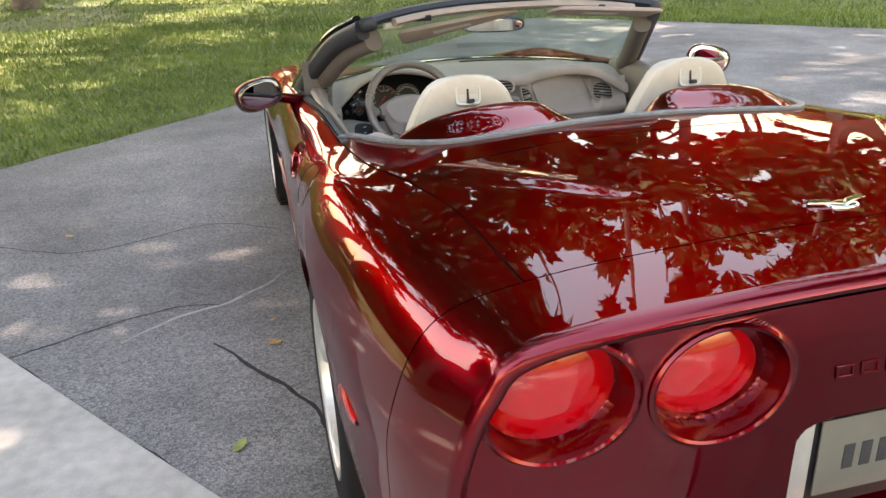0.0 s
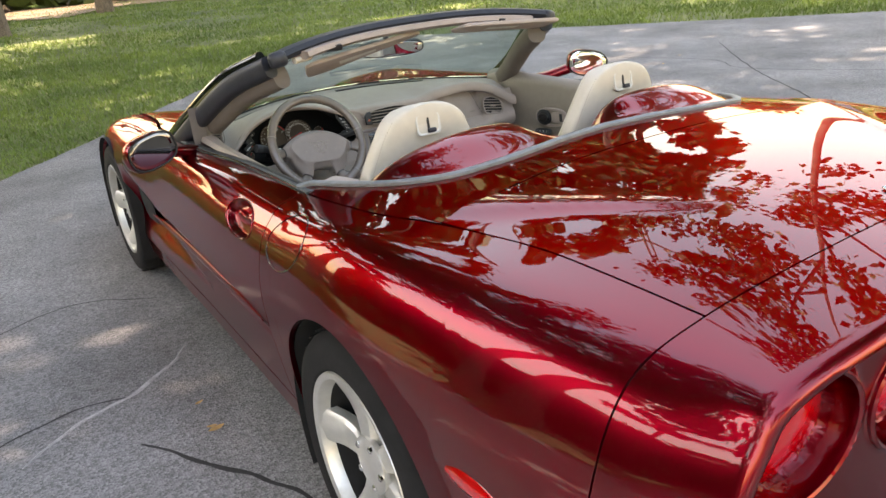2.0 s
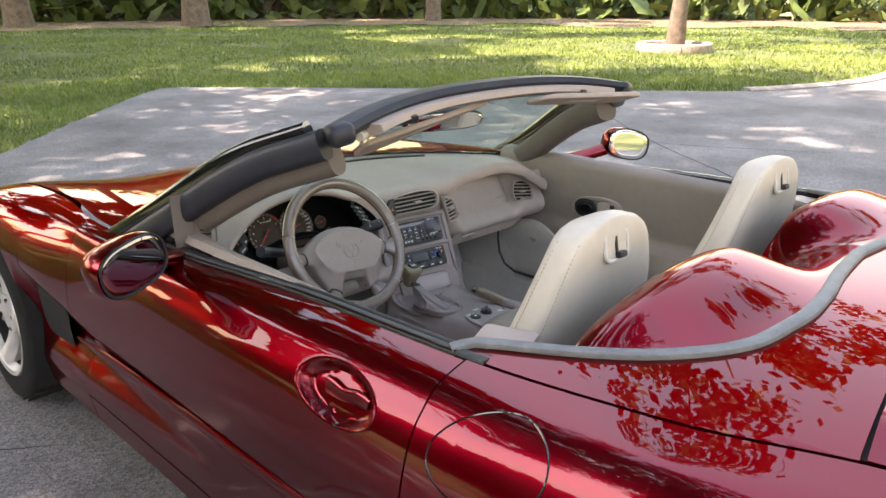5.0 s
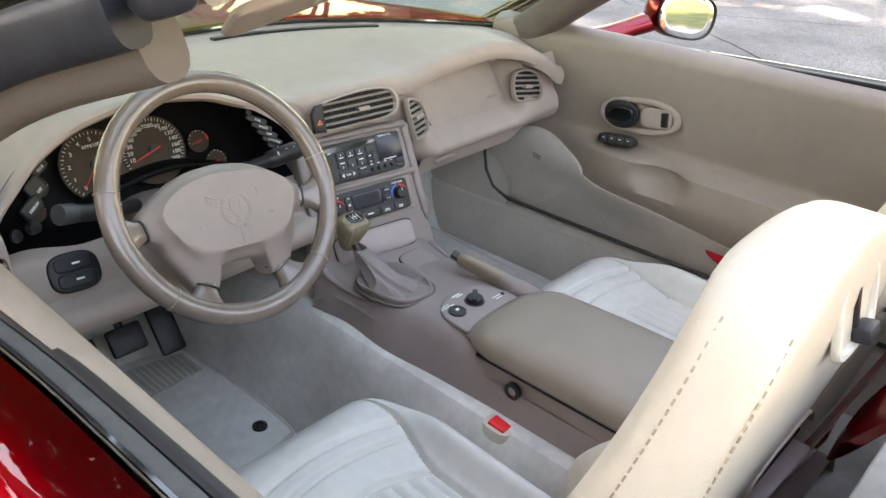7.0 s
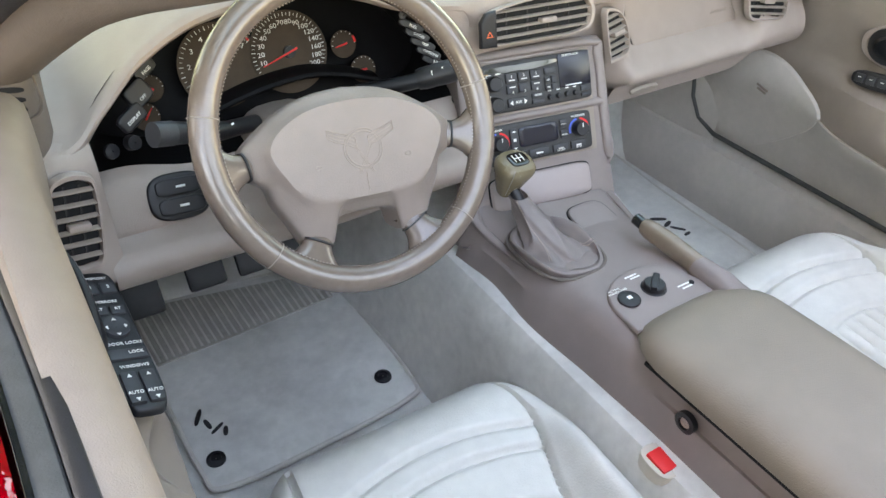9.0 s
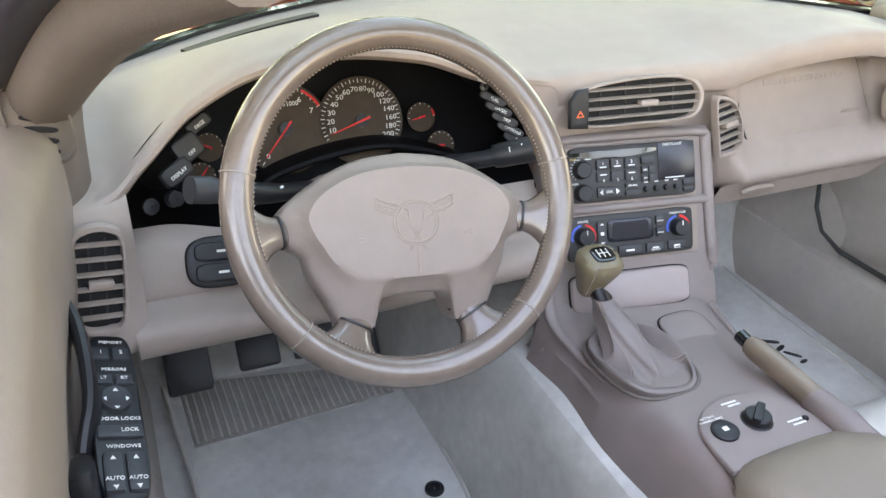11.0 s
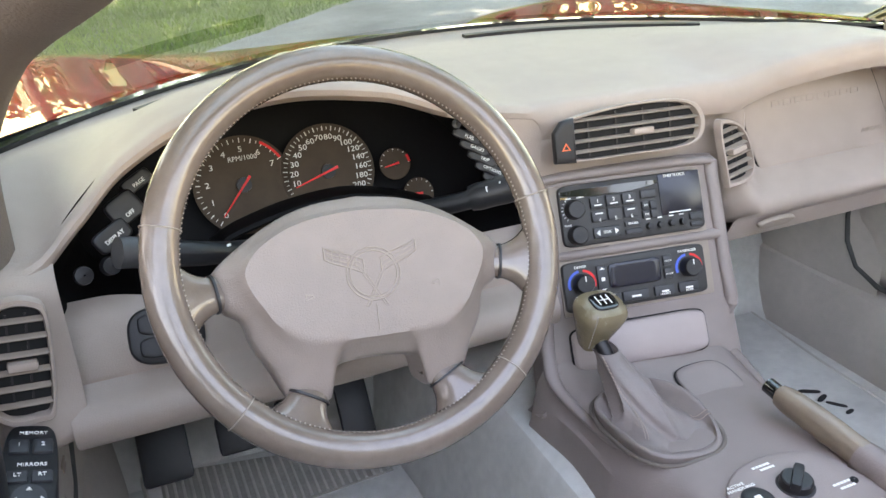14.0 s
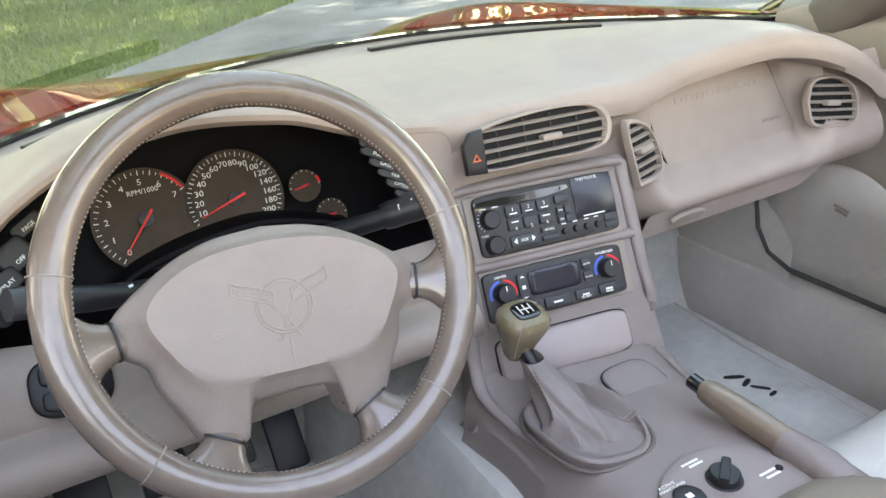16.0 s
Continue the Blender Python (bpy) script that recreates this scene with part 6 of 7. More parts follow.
# ---- centre stack ----
mk_ = face_frame((0.026, 1.436, 0.6795), 24, -8.5, 0)
so = [(-0.116, 0.083), (0.0, 0.084), (0.116, 0.083), (0.128, 0.070), (0.130, 0.0), (0.131, -0.10), (0.136, -0.20), (0.13, -0.22), (-0.13, -0.22), (-0.136, -0.20), (-0.131, -0.10), (-0.130, 0.0), (-0.128, 0.070)]
stack = part("centre_fascia", plate(closed_spline(so, 60), 0.055, mk_ @ Matrix.Translation((0, 0, -0.055)), 0.006), M_CONSOLE, car, "taupe centre stack with radio and climate panel")
rim_pts = spline([(-0.132, -0.18, -0.002), (-0.126, -0.08, 0.0), (-0.124, 0.0, 0.0), (-0.122, 0.060, 0.0), (-0.112, 0.074, 0.0), (0.0, 0.076, 0.0), (0.112, 0.074, 0.0), (0.122, 0.060, 0.0), (0.124, 0.0, 0.0), (0.126, -0.08, 0.0), (0.132, -0.18, -0.002)], 90)
rim_pts = [tuple(mk_ @ Vector(p)) for p in rim_pts]
tails = [[(0.012 + q * 0.128, 1.372, 0.524), (0.012 + q * 0.122, 1.325, 0.512), (0.008 + q * 0.114, 1.27, 0.510), (0.004 + q * 0.105, 1.215, 0.512)] for q in (-1, 1)]
rim_pts = spline(tails[0][::-1] + rim_pts[3:-3:4] + tails[1], 130)
part("fascia_rim", sweep(rim_pts, superellipse(0.009, 0.006, 14, 2.2), up=(0, 0, 1), scale=[min(1, 0.25 + 0.05 * min(k, 129 - k)) for k in range(130)]), M_CONSOLE, stack)
part("fascia_bar", sweep([mk_ @ Vector((x, -0.0225, 0.001)) for x in (-0.12, 0.0, 0.12)], superellipse(0.0075, 0.006, 14, 2.4)), M_CONSOLE, stack)
part("radio_bay", rbox((0.208, 0.164, 0.008), 0.006, mk_ @ Matrix.Translation((0.001, -0.017, -0.0005))), M_TRIMDARK, stack)
radio = part("radio", plate(superellipse(0.097, 0.0385, 40, 14), 0.008, mk_ @ Matrix.Translation((0.004, 0.025, 0.001)), 0.002), M_RADIO, stack, "dark grey car radio")
R = mk_ @ Matrix.Translation((0.004, 0.025, 0.009))
part("cd_slot", plate([(-0.066, -0.0022)] + [(x, 0.0022 + 0.0012 * (1 - (x / 0.066) ** 2)) for x in np.linspace(-0.066, 0.066, 11)] + [(x, -0.0022 - 0.0055 * (1 - (x / 0.066) ** 2)) for x in np.linspace(0.066, -0.060, 11)], 0.0012, R @ Matrix.Translation((-0.030, 0.029, 0)), 0.0003), M_GLOSSBLACK, radio)
part("display", rbox((0.057, 0.052, 0.003), 0.001, R @ Matrix.Translation((0.066, 0.011, 0.0))), M_LCD, radio, "dark radio display")
text_part("THEFTLOCK", 0.0055, R @ Matrix.Translation((0.060, 0.034, 0.0018)), M_WHITE, radio)
for y in (0.008, -0.024):
    part("knob", lathe([(0.0125, 0), (0.0115, 0.010), (0.010, 0.012), (0.001, 0.012)], 28, R @ Matrix.Translation((-0.079, y, 0))), M_BLACK, radio)
for i in range(6):
    x, y = -0.048 + 0.0215 * (i % 3), 0.013 - 0.017 * (i // 3)
    part("button", rbox((0.019, 0.0145, 0.006), 0.0025, R @ Matrix.Translation((x, y, 0.001))), M_GREYPAD, radio)
    text_part(str(i + 1), 0.0065, R @ Matrix.Translation((x, y + (0.0015 if i < 3 else -0.0055), 0.0044)), M_WHITE, radio)
    if i != 4:
        part("mark", rbox((0.010, 0.0016, 0.0005), 0, R @ Matrix.Translation((x, y + (-0.0035 if i < 3 else 0.0030), 0.0043))), M_WHITE, radio)
text_part("PWR", 0.0042, R @ Matrix.Translation((-0.090, 0.0225, 0.0004)), M_AMBERPRINT, radio)
text_part("VOL", 0.0042, R @ Matrix.Translation((-0.067, 0.0225, 0.0004)), M_WHITE, radio)
text_part("TUNE", 0.0038, R @ Matrix.Translation((-0.089, -0.011, 0.0004)), M_WHITE, radio)
for i in range(7):
    a = radians(130 + 17 * i)
    part("mark", rbox((0.0024, 0.0008, 0.0005), 0, R @ Matrix.Translation((-0.079 + 0.0150 * math.cos(a), 0.008 + 0.0150 * math.sin(a), 0.0004)) @ Matrix.Rotation(a, 4, "Z")), M_WHITE, radio)
text_part("AM", 0.0040, R @ Matrix.Translation((0.0155, 0.001, 0.0044)), M_WHITE, radio)
text_part("FM", 0.0040, R @ Matrix.Translation((0.0155, -0.0105, 0.0044)), M_WHITE, radio)
part("button", rbox((0.021, 0.011, 0.006), 0.0025, R @ Matrix.Translation((0.021, 0.015, 0.001))), M_GREYPAD, radio)
for i in range(4):
    part("button", rbox((0.0095, 0.0105, 0.006), 0.002, R @ Matrix.Translation((0.0155 + 0.011 * (i % 2), 0.001 - 0.0115 * (i // 2), 0.001))), M_GREYPAD, radio)
part("seek_bar", rbox((0.036, 0.014, 0.006), 0.003, R @ Matrix.Translation((-0.040, -0.025, 0.001))), M_GREYPAD, radio)
text_part("SEEK", 0.0052, R @ Matrix.Translation((-0.040, -0.025, 0.0044)), M_WHITE, radio)
for s in (-1, 1):
    part("arrow", plate([(s * 0.010, 0.004), (s * 0.010, -0.004), (s * 0.015, 0)], 0.0005, R @ Matrix.Translation((-0.040, -0.025, 0.0042)), 0.0001), M_WHITE, radio)
part("button", rbox((0.022, 0.007, 0.005), 0.002, R @ Matrix.Translation((-0.004, -0.019, 0.001))), M_GREYPAD, radio)
text_part("RECALL", 0.004, R @ Matrix.Translation((-0.004, -0.019, 0.0038)), M_WHITE, radio)
part("button", rbox((0.022, 0.007, 0.005), 0.002, R @ Matrix.Translation((-0.004, -0.029, 0.001))), M_GREYPAD, radio)
for i in range(4):
    part("trim_knob", lathe([(0.0046, 0), (0.004, 0.006), (0.0005, 0.0065)], 16, R @ Matrix.Translation((0.018 + 0.0155 * i, -0.026, 0))), M_BLACK, radio)
part("button", rbox((0.017, 0.009, 0.005), 0.002, R @ Matrix.Translation((0.083, -0.021, 0.001))), M_GREYPAD, radio)
part("button", rbox((0.017, 0.006, 0.005), 0.002, R @ Matrix.Translation((0.083, -0.031, 0.001))), M_GREYPAD, radio)
for i, (bx, by, bw) in enumerate(((-0.085, 0.022, 0.008), (-0.070, 0.022, 0.007), (0.018, -0.0165, 0.006), (0.034, -0.0165, 0.006), (0.050, -0.0165, 0.006), (0.064, -0.0165, 0.006), (0.062, -0.0125, 0.03))):
    part("mark", rbox((bw, 0.0015, 0.0006), 0, R @ Matrix.Translation((bx, by, 0.0004 if i < 6 else 0.002))), M_WHITE, radio)
hvac = part("climate_panel", plate(superellipse(0.097, 0.0315, 40, 14), 0.008, mk_ @ Matrix.Translation((-0.004, -0.063, 0.001)), 0.002), M_RADIO, stack, "dark grey climate control panel")
Hm = mk_ @ Matrix.Translation((-0.004, -0.063, 0.009)) @ Matrix.Diagonal((0.985, 0.92, 1, 1))
part("display", plate(superellipse(0.036, 0.017, 32, 8), 0.003, Hm @ Matrix.Translation((-0.002, 0.008, -0.001)), 0.001), M_LCD, hvac, "dark climate display")
for s, t in ((-1, "DRIVER"), (1, "PASSENGER")):
    q = Hm @ Matrix.Translation((s * 0.074, 0.004, 0))
    part("knob", lathe([(0.0135, 0), (0.0125, 0.012), (0.011, 0.014), (0.001, 0.014)], 28, q), M_BLACK, hvac)
    for lo, hi, mm in ((100, 200, M_BLUEPRINT), (-20, 80, M_REDPRINT)):
        pts = [(0.0175 * math.cos(radians(a)), 0.0175 * math.sin(radians(a)), 0.0004) for a in np.linspace(lo, hi, 14)]
        bm = sweep(pts, [(-0.0016, -0.0003), (0.0016, -0.0003), (0.0016, 0.0003), (-0.0016, 0.0003)])
        bmesh.ops.transform(bm, matrix=q, verts=bm.verts)
        part("arc", bm, mm, hvac)
    text_part(t, 0.0050, Hm @ Matrix.Translation((s * 0.074, 0.0265, 0.0004)), M_WHITE, hvac)
    part("pointer", rbox((0.0012, 0.007, 0.0006), 0, q @ Matrix.Translation((0, 0.007, 0.0142))), M_WHITE, hvac)
part("fan_rocker", rbox((0.014, 0.038, 0.006), 0.004, Hm @ Matrix.Translation((-0.047, 0.006, 0.001))), M_GREYPAD, hvac)
for y in (0.014, -0.004):
    part("button", rbox((0.013, 0.015, 0.006), 0.003, Hm @ Matrix.Translation((0.044, y + 0.004, 0.001))), M_GREYPAD, hvac)
    text_part("AUTO" if y > 0 else "MODE", 0.0036, Hm @ Matrix.Translation((0.044, y + 0.003, 0.0042)), M_WHITE, hvac)
for y, d in ((0.019, 1), (-0.007, -1)):
    part("arrow", plate([(-0.0035, 0.0), (0.0035, 0.0), (0.0, 0.0030 * d)][::d], 0.0004, Hm @ Matrix.Translation((-0.047, y, 0.0041)), 0.0001), M_WHITE, hvac)
part("mark", rbox((0.005, 0.005, 0.0005), 0.0002, Hm @ Matrix.Translation((-0.047, 0.006, 0.0042))), M_WHITE, hvac)
for x, w in ((-0.072, 0.030), (-0.038, 0.026), (-0.005, 0.036), (0.035, 0.028), (0.069, 0.028)):
    part("button", rbox((w, 0.0145, 0.006), 0.003, Hm @ Matrix.Translation((x, -0.0225, 0.001))), M_GREYPAD, hvac)
    part("mark", rbox((w * 0.35, 0.0025, 0.0006), 0, Hm @ Matrix.Translation((x, -0.0235, 0.0042))), M_WHITE, hvac)
text_part("FRONT", 0.0045, Hm @ Matrix.Translation((0.035, -0.027, 0.0042)), M_WHITE, hvac)
text_part("REAR", 0.0045, Hm @ Matrix.Translation((0.069, -0.027, 0.0042)), M_WHITE, hvac)
ma = mk_ @ Matrix.Translation((-0.007, -0.142, 0.0)) @ Matrix.Rotation(radians(-4), 4, "X")
part("ashtray_gap", plate(superellipse(0.094, 0.029, 40, 7), 0.003, ma, 0.001), M_DARK, stack)
part("ashtray_lid", plate(superellipse(0.092, 0.027, 40, 7), 0.009, ma, 0.004, 0.004), M_ASHTRAY, stack, "taupe ashtray lid")

# ---- centre console ----
rows = []
for y in np.linspace(0.50, 1.40, 60):
    w, zt = crom([(0.50, 0.098, 0.515), (0.95, 0.098, 0.520), (1.02, 0.100, 0.528), (1.10, 0.103, 0.537), (1.20, 0.112, 0.528), (1.30, 0.120, 0.521), (1.36, 0.128, 0.528), (1.40, 0.132, 0.545)], y)
    xo = 0.0 + 0.012 * smooth01((y - 1.2) / 0.15)
    fl = 0.020 * smooth01((y - 1.12) / 0.2)
    prof = [(w + 0.030 - 0.5 * fl, 0.448), (w + 0.024 - 0.5 * fl, 0.462), (w + 0.010, 0.492), (w + 0.004, zt - 0.028), (w - 0.006, zt - 0.010), (w - 0.022, zt - 0.001), (w * 0.5, zt + 0.001)]
    row = [(xo - a, y, z) for a, z in prof] + [(xo, y, zt + 0.0015)] + [(xo + a, y, z) for a, z in reversed(prof)]
    rows.append(row)
con = part("centre_console", grid(rows), M_CONSOLE, car, "taupe centre console")
rows = []
for y in np.linspace(0.545, 1.050, 26):
    u = (y - 0.545) / 0.505
    w = 0.112 * (1 - 0.25 * max(0, (u - 0.86) / 0.14) ** 2.2)
    z0, z1 = 0.522, 0.566 + 0.010 * math.sin(math.pi * u) - 0.018 * max(0, (u - 0.88) / 0.12) ** 2
    prof = [(w - 0.010, z0), (w, z0 + 0.012), (w - 0.001, z1 - 0.020), (w - 0.012, z1 - 0.006), (w * 0.7, z1), (w * 0.3, z1 + 0.003)]
    rows.append([(-a, y, z) for a, z in prof] + [(a, y, z) for a, z in reversed(prof)])
rows.append([(x * 0.92, 1.056, 0.53 + (z - 0.53) * 0.4) for x, y, z in rows[-1]])
part("armrest", grid(rows), M_ARM, con, "olive taupe padded armrest lid")
part("armrest_gap", rbox((0.204, 0.46, 0.006), 0.002, pose(0, 0.785, 0.519)), M_DARK, con)
pl_ = Matrix.Translation((-0.1085, 0.928, 0.496)) @ Matrix.Rotation(radians(-90), 4, "Y")
part("power_socket", lathe([(0.015, -0.004), (0.015, 0.004), (0.009, 0.005), (0.008, -0.003), (0.0005, -0.003)], 24, pl_), M_BLACK, con, "round black console socket")
part("socket_ring", lathe([(0.008, -0.002), (0.007, 0.003), (0.004, 0.003), (0.0035, 0.001), (0.0005, 0.001)], 20, pl_), M_TRIM, con)
msw = Matrix.Translation((-0.010, 1.098, 0.536)) @ Matrix.Rotation(radians(2), 4, "X")
spn = part("console_panel", plate(closed_spline([(-0.076, -0.050), (-0.070, 0.010), (-0.040, 0.042), (0.01, 0.050), (0.055, 0.035), (0.072, 0.0), (0.074, -0.050)], 44), 0.006, msw, 0.003), M_CONSOLE, con, "oval console panel with two black controls")
part("ride_button", lathe([(0.016, 0.005), (0.016, 0.009), (0.0125, 0.011), (0.001, 0.0105)], 28, msw @ Matrix.Translation((-0.044, 0.002, 0))), M_BLACK, spn)
part("mark", rbox((0.007, 0.006, 0.0006), 0.0002, msw @ Matrix.Translation((-0.044, 0.002, 0.011))), M_WHITE, spn)
part("ride_dial", lathe([(0.024, 0.005), (0.023, 0.008), (0.019, 0.010), (0.018, 0.020), (0.016, 0.022), (0.001, 0.022)], 32, msw @ Matrix.Translation((0.004, 0.004, 0)) @ Matrix.Diagonal((0.85, 0.85, 0.7, 1))), M_BLACK, spn)
part("grip", rbox((0.010, 0.034, 0.010), 0.003, msw @ Matrix.Translation((0.004, 0.004, 0.016)) @ Matrix.Rotation(radians(-50), 4, "Z")), M_BLACK, spn)
text_part("ACTIVE", 0.0048, msw @ Matrix.Translation((-0.050, 0.0265, 0.0062)), M_WHITE, spn, stretch=1.3)
text_part("HANDLING", 0.0048, msw @ Matrix.Translation((-0.047, 0.0215, 0.0062)), M_WHITE, spn, stretch=1.3)
for x, y, w in ((-0.008, 0.0385, 0.022), (-0.004, 0.0335, 0.018), (0.046, -0.012, 0.022), (0.048, -0.018, 0.019)):
    for i in range(5):
        part("mark", rbox((w * 0.16, 0.0026, 0.0005), 0, msw @ Matrix.Translation((x + w * (i - 2) * 0.2, y, 0.0062))), M_WHITE, spn)
part("warning_lamp", lathe([(0.0042, 0.006), (0.0038, 0.0072), (0.0005, 0.0075)], 16, msw @ Matrix.Translation((0.060, -0.014, 0))), M_DARK, spn)
part("cup_lid", plate(superellipse(0.037, 0.034, 36, 3.2), 0.004, Matrix.Translation((0.056, 1.298, 0.521)) @ Matrix.Rotation(radians(8), 4, "X"), 0.002), M_CONSOLE, con, "round taupe lid in the console")
part("cup_gap", plate(superellipse(0.039, 0.036, 36, 3.2), 0.002, Matrix.Translation((0.056, 1.298, 0.521)) @ Matrix.Rotation(radians(8), 4, "X"), 0.001), M_DARK, con)

# gear lever with its leather boot
KN = Vector((-0.070, 1.362, 0.597))
lever = part("boot_frame", ring_plate(superellipse(0.062, 0.078, 44, 2.8), superellipse(0.0575, 0.0735, 44, 2.8), 0.003, Matrix.Translation((-0.054, 1.257, 0.525)) @ Matrix.Rotation(radians(-3), 4, "X")), M_LININGSHADE, con, "dark taupe frame round the shifter boot")
shift = part("gear_lever", sweep(spline([(-0.055, 1.29, 0.530), (-0.063, 1.33, 0.560), (-0.069, 1.355, 0.588)], 8), circle(0.009, 10), up=(1, 0, 0)), M_BLACK, car, "gear lever with olive leather knob and pleated boot")
# the leather rises to a lip, sags inside it and then climbs the lever in slack pleats
base, top = Vector((-0.054, 1.257, 0.525)), Vector((-0.067, 1.345, 0.580))
rows = []
for v in np.linspace(0, 1, 40):
    k, h, up_ = crom([(0.0, 0.96, 0.0, 0.0), (0.07, 0.985, 0.010, 0.0), (0.14, 0.93, 0.0125, 0.0), (0.24, 0.80, 0.004, 0.0), (0.34, 0.66, -0.001, 0.03), (0.46, 0.54, 0.0, 0.13), (0.60, 0.44, 0.0, 0.32), (0.78, 0.33, 0.0, 0.64), (0.92, 0.255, 0.0, 0.90), (1.0, 0.24, 0.0, 1.0)], v)
    c = base.lerp(top, up_)
    env = math.sin(math.pi * min(1, max(0, (v - 0.16) / 0.80))) ** 0.8
    row = []
    for a in np.linspace(0, 2 * math.pi, 73)[:-1]:
        r1 = (1 - abs(math.sin(1.5 * a + 3.2 * v + 0.5))) ** 2.2
        r2 = (1 - abs(math.sin(2.0 * a - 4.2 * v + 2.0))) ** 2.2
        fold = k * (1 + env * (0.42 * r1 + 0.26 * r2 - 0.16)) + 0.02 * math.sin(5 * a + 1) * math.exp(-((v - 0.12) / 0.08) ** 2)
        ca, sa = math.cos(a), math.sin(a)
        q = (abs(ca) ** 2.6 + abs(sa) ** 2.6) ** (-1 / 2.6)
        row.append((c.x + 0.0585 * fold * q * ca, c.y + 0.0745 * fold * q * sa, c.z + h * (1 + 0.35 * math.sin(2 * a + 0.7)) + env * 0.005 * math.sin(3 * a + 7 * v)))
    rows.append(row)
for j, lo, hi in ((43, 14, 39), (44, 14, 39), (68, 4, 15), (69, 4, 15)):
    stitch_line([Vector(r[j]) + Vector((0.0005 * (Vector(r[j]) - base).x / 0.05, -0.0006, 0.0007)) for r in rows[lo:hi]], 30 if hi > 20 else 14, "seam_stitching", shift, (0.0022, 0.0008, 0.0008), M_TRIM)
part("boot", grid(rows, close_v=True), M_BOOT, shift, "pleated mauve taupe leather boot with stitched seams")
axis = Matrix.Translation(KN) @ Matrix.Rotation(radians(14), 4, "X") @ Matrix.Rotation(radians(4), 4, "Y")
rows = []
for k, z in ((0.009, -0.026), (0.0135, -0.025), (0.0165, -0.018), (0.0215, -0.002), (0.0275, 0.016), (0.0305, 0.027), (0.0300, 0.034), (0.0265, 0.0395), (0.018, 0.0425), (0.002, 0.0435)):
    rows.append([(x, y, z) for x, y in superellipse(k, k * 0.88, 32, 3.0)])
knob_seam = [axis @ Vector((r[21][0] * 1.02, r[21][1] * 1.02, r[21][2])) for r in rows[2:8]]
bm = grid(rows, close_v=True)
bmesh.ops.transform(bm, matrix=axis, verts=bm.verts)
part("knob", bm, M_KNOB, shift, "olive leather gear knob")
stitch_line(knob_seam, 16, "knob_stitching", shift, (0.0030, 0.0011, 0.0011), M_TRIMDARK)
cap = part("shift_plate", plate(superellipse(0.0165, 0.014, 28, 3.5), 0.0025, axis @ Matrix.Translation((0, -0.001, 0.0425)), 0.001), M_GLOSSBLACK, shift)
gate = [rbox((0.0013, 0.015, 0.0006), 0, axis @ Matrix.Translation((x, 0, 0.0454))) for x in (-0.0075, 0.0, 0.0075)] + [rbox((0.0165, 0.0013, 0.0006), 0, axis @ Matrix.Translation((0, 0, 0.0454)))]
part("gate_mark", joined(*gate), M_WHITE, shift)

# hand brake on the passenger side of the console
bp_ = spline([(0.070, 1.205, 0.558), (0.074, 1.16, 0.555), (0.082, 1.09, 0.545), (0.086, 1.04, 0.536)], 14)
hb = part("hand_brake", sweep(bp_, superellipse(0.0130, 0.0150, 16, 2.6), up=(0, 0, 1), scale=[0.78, 0.95, 1, 1, 1.03, 1.03, 1.03, 1, 1, 1, 1, 1.05, 1.1, 1.15]), M_BRAKE, car, "brown leather hand brake lever beside the console")
part("button", sweep([(0.070, 1.202, 0.558), (0.069, 1.222, 0.561)], superellipse(0.009, 0.009, 14, 2.2)), M_GLOSSBLACK, hb)
part("boot", sweep(spline([(0.080, 1.105, 0.545), (0.086, 1.05, 0.536), (0.090, 0.99, 0.518), (0.092, 0.95, 0.495)], 12), superellipse(0.019, 0.020, 16, 2.4), scale=[0.85, 0.95, 1.0, 1.1, 1.05, 1.15, 1.1, 1.15, 1.2, 1.2, 1.2, 1.2]), M_BOOT, hb)

# ---- steering wheel ----
mw = face_frame((-0.358, 1.301, 0.789), 30, 1, -6)
rimpts = [(0.176 * math.cos(a), 0.176 * math.sin(a), 0.0) for a in np.linspace(0, 2 * math.pi, 97)[:-1]]
sw = part("steering_wheel", rbox((0.10, 0.10, 0.05), 0.02, mw @ Matrix.Translation((0, -0.02, -0.075))), M_BLACK, car, "taupe leather four spoke steering wheel")
bm = sweep(rimpts, superellipse(0.0165, 0.0155, 18, 2.2), closed=True, up=(0, 0, 1))
bmesh.ops.transform(bm, matrix=mw, verts=bm.verts)
part("rim", bm, M_WHEELLEATHER, sw, "worn taupe leather rim")
HUB = [(0.0, 0.054), (0.04, 0.0497), (0.072, 0.0395), (0.105, 0.0205), (0.135, -0.004), (0.134, -0.022), (0.129, -0.038), (0.114, -0.049), (0.108, -0.070), (0.094, -0.096), (0.080, -0.123), (0.062, -0.128), (0.046, -0.127), (0.039, -0.101), (0.018, -0.096)]
FACE = [(0.0, 0.036), (0.04, 0.033), (0.070, 0.025), (0.096, 0.010), (0.108, -0.006), (0.108, -0.018), (0.103, -0.030), (0.096, -0.042), (0.088, -0.055), (0.076, -0.066), (0.064, -0.072), (0.052, -0.0745), (0.040, -0.076), (0.027, -0.077), (0.013, -0.077)]


def both_sides(half, end):
    return half + [(0.0, end)] + [(-x, y) for x, y in reversed(half[1:])]


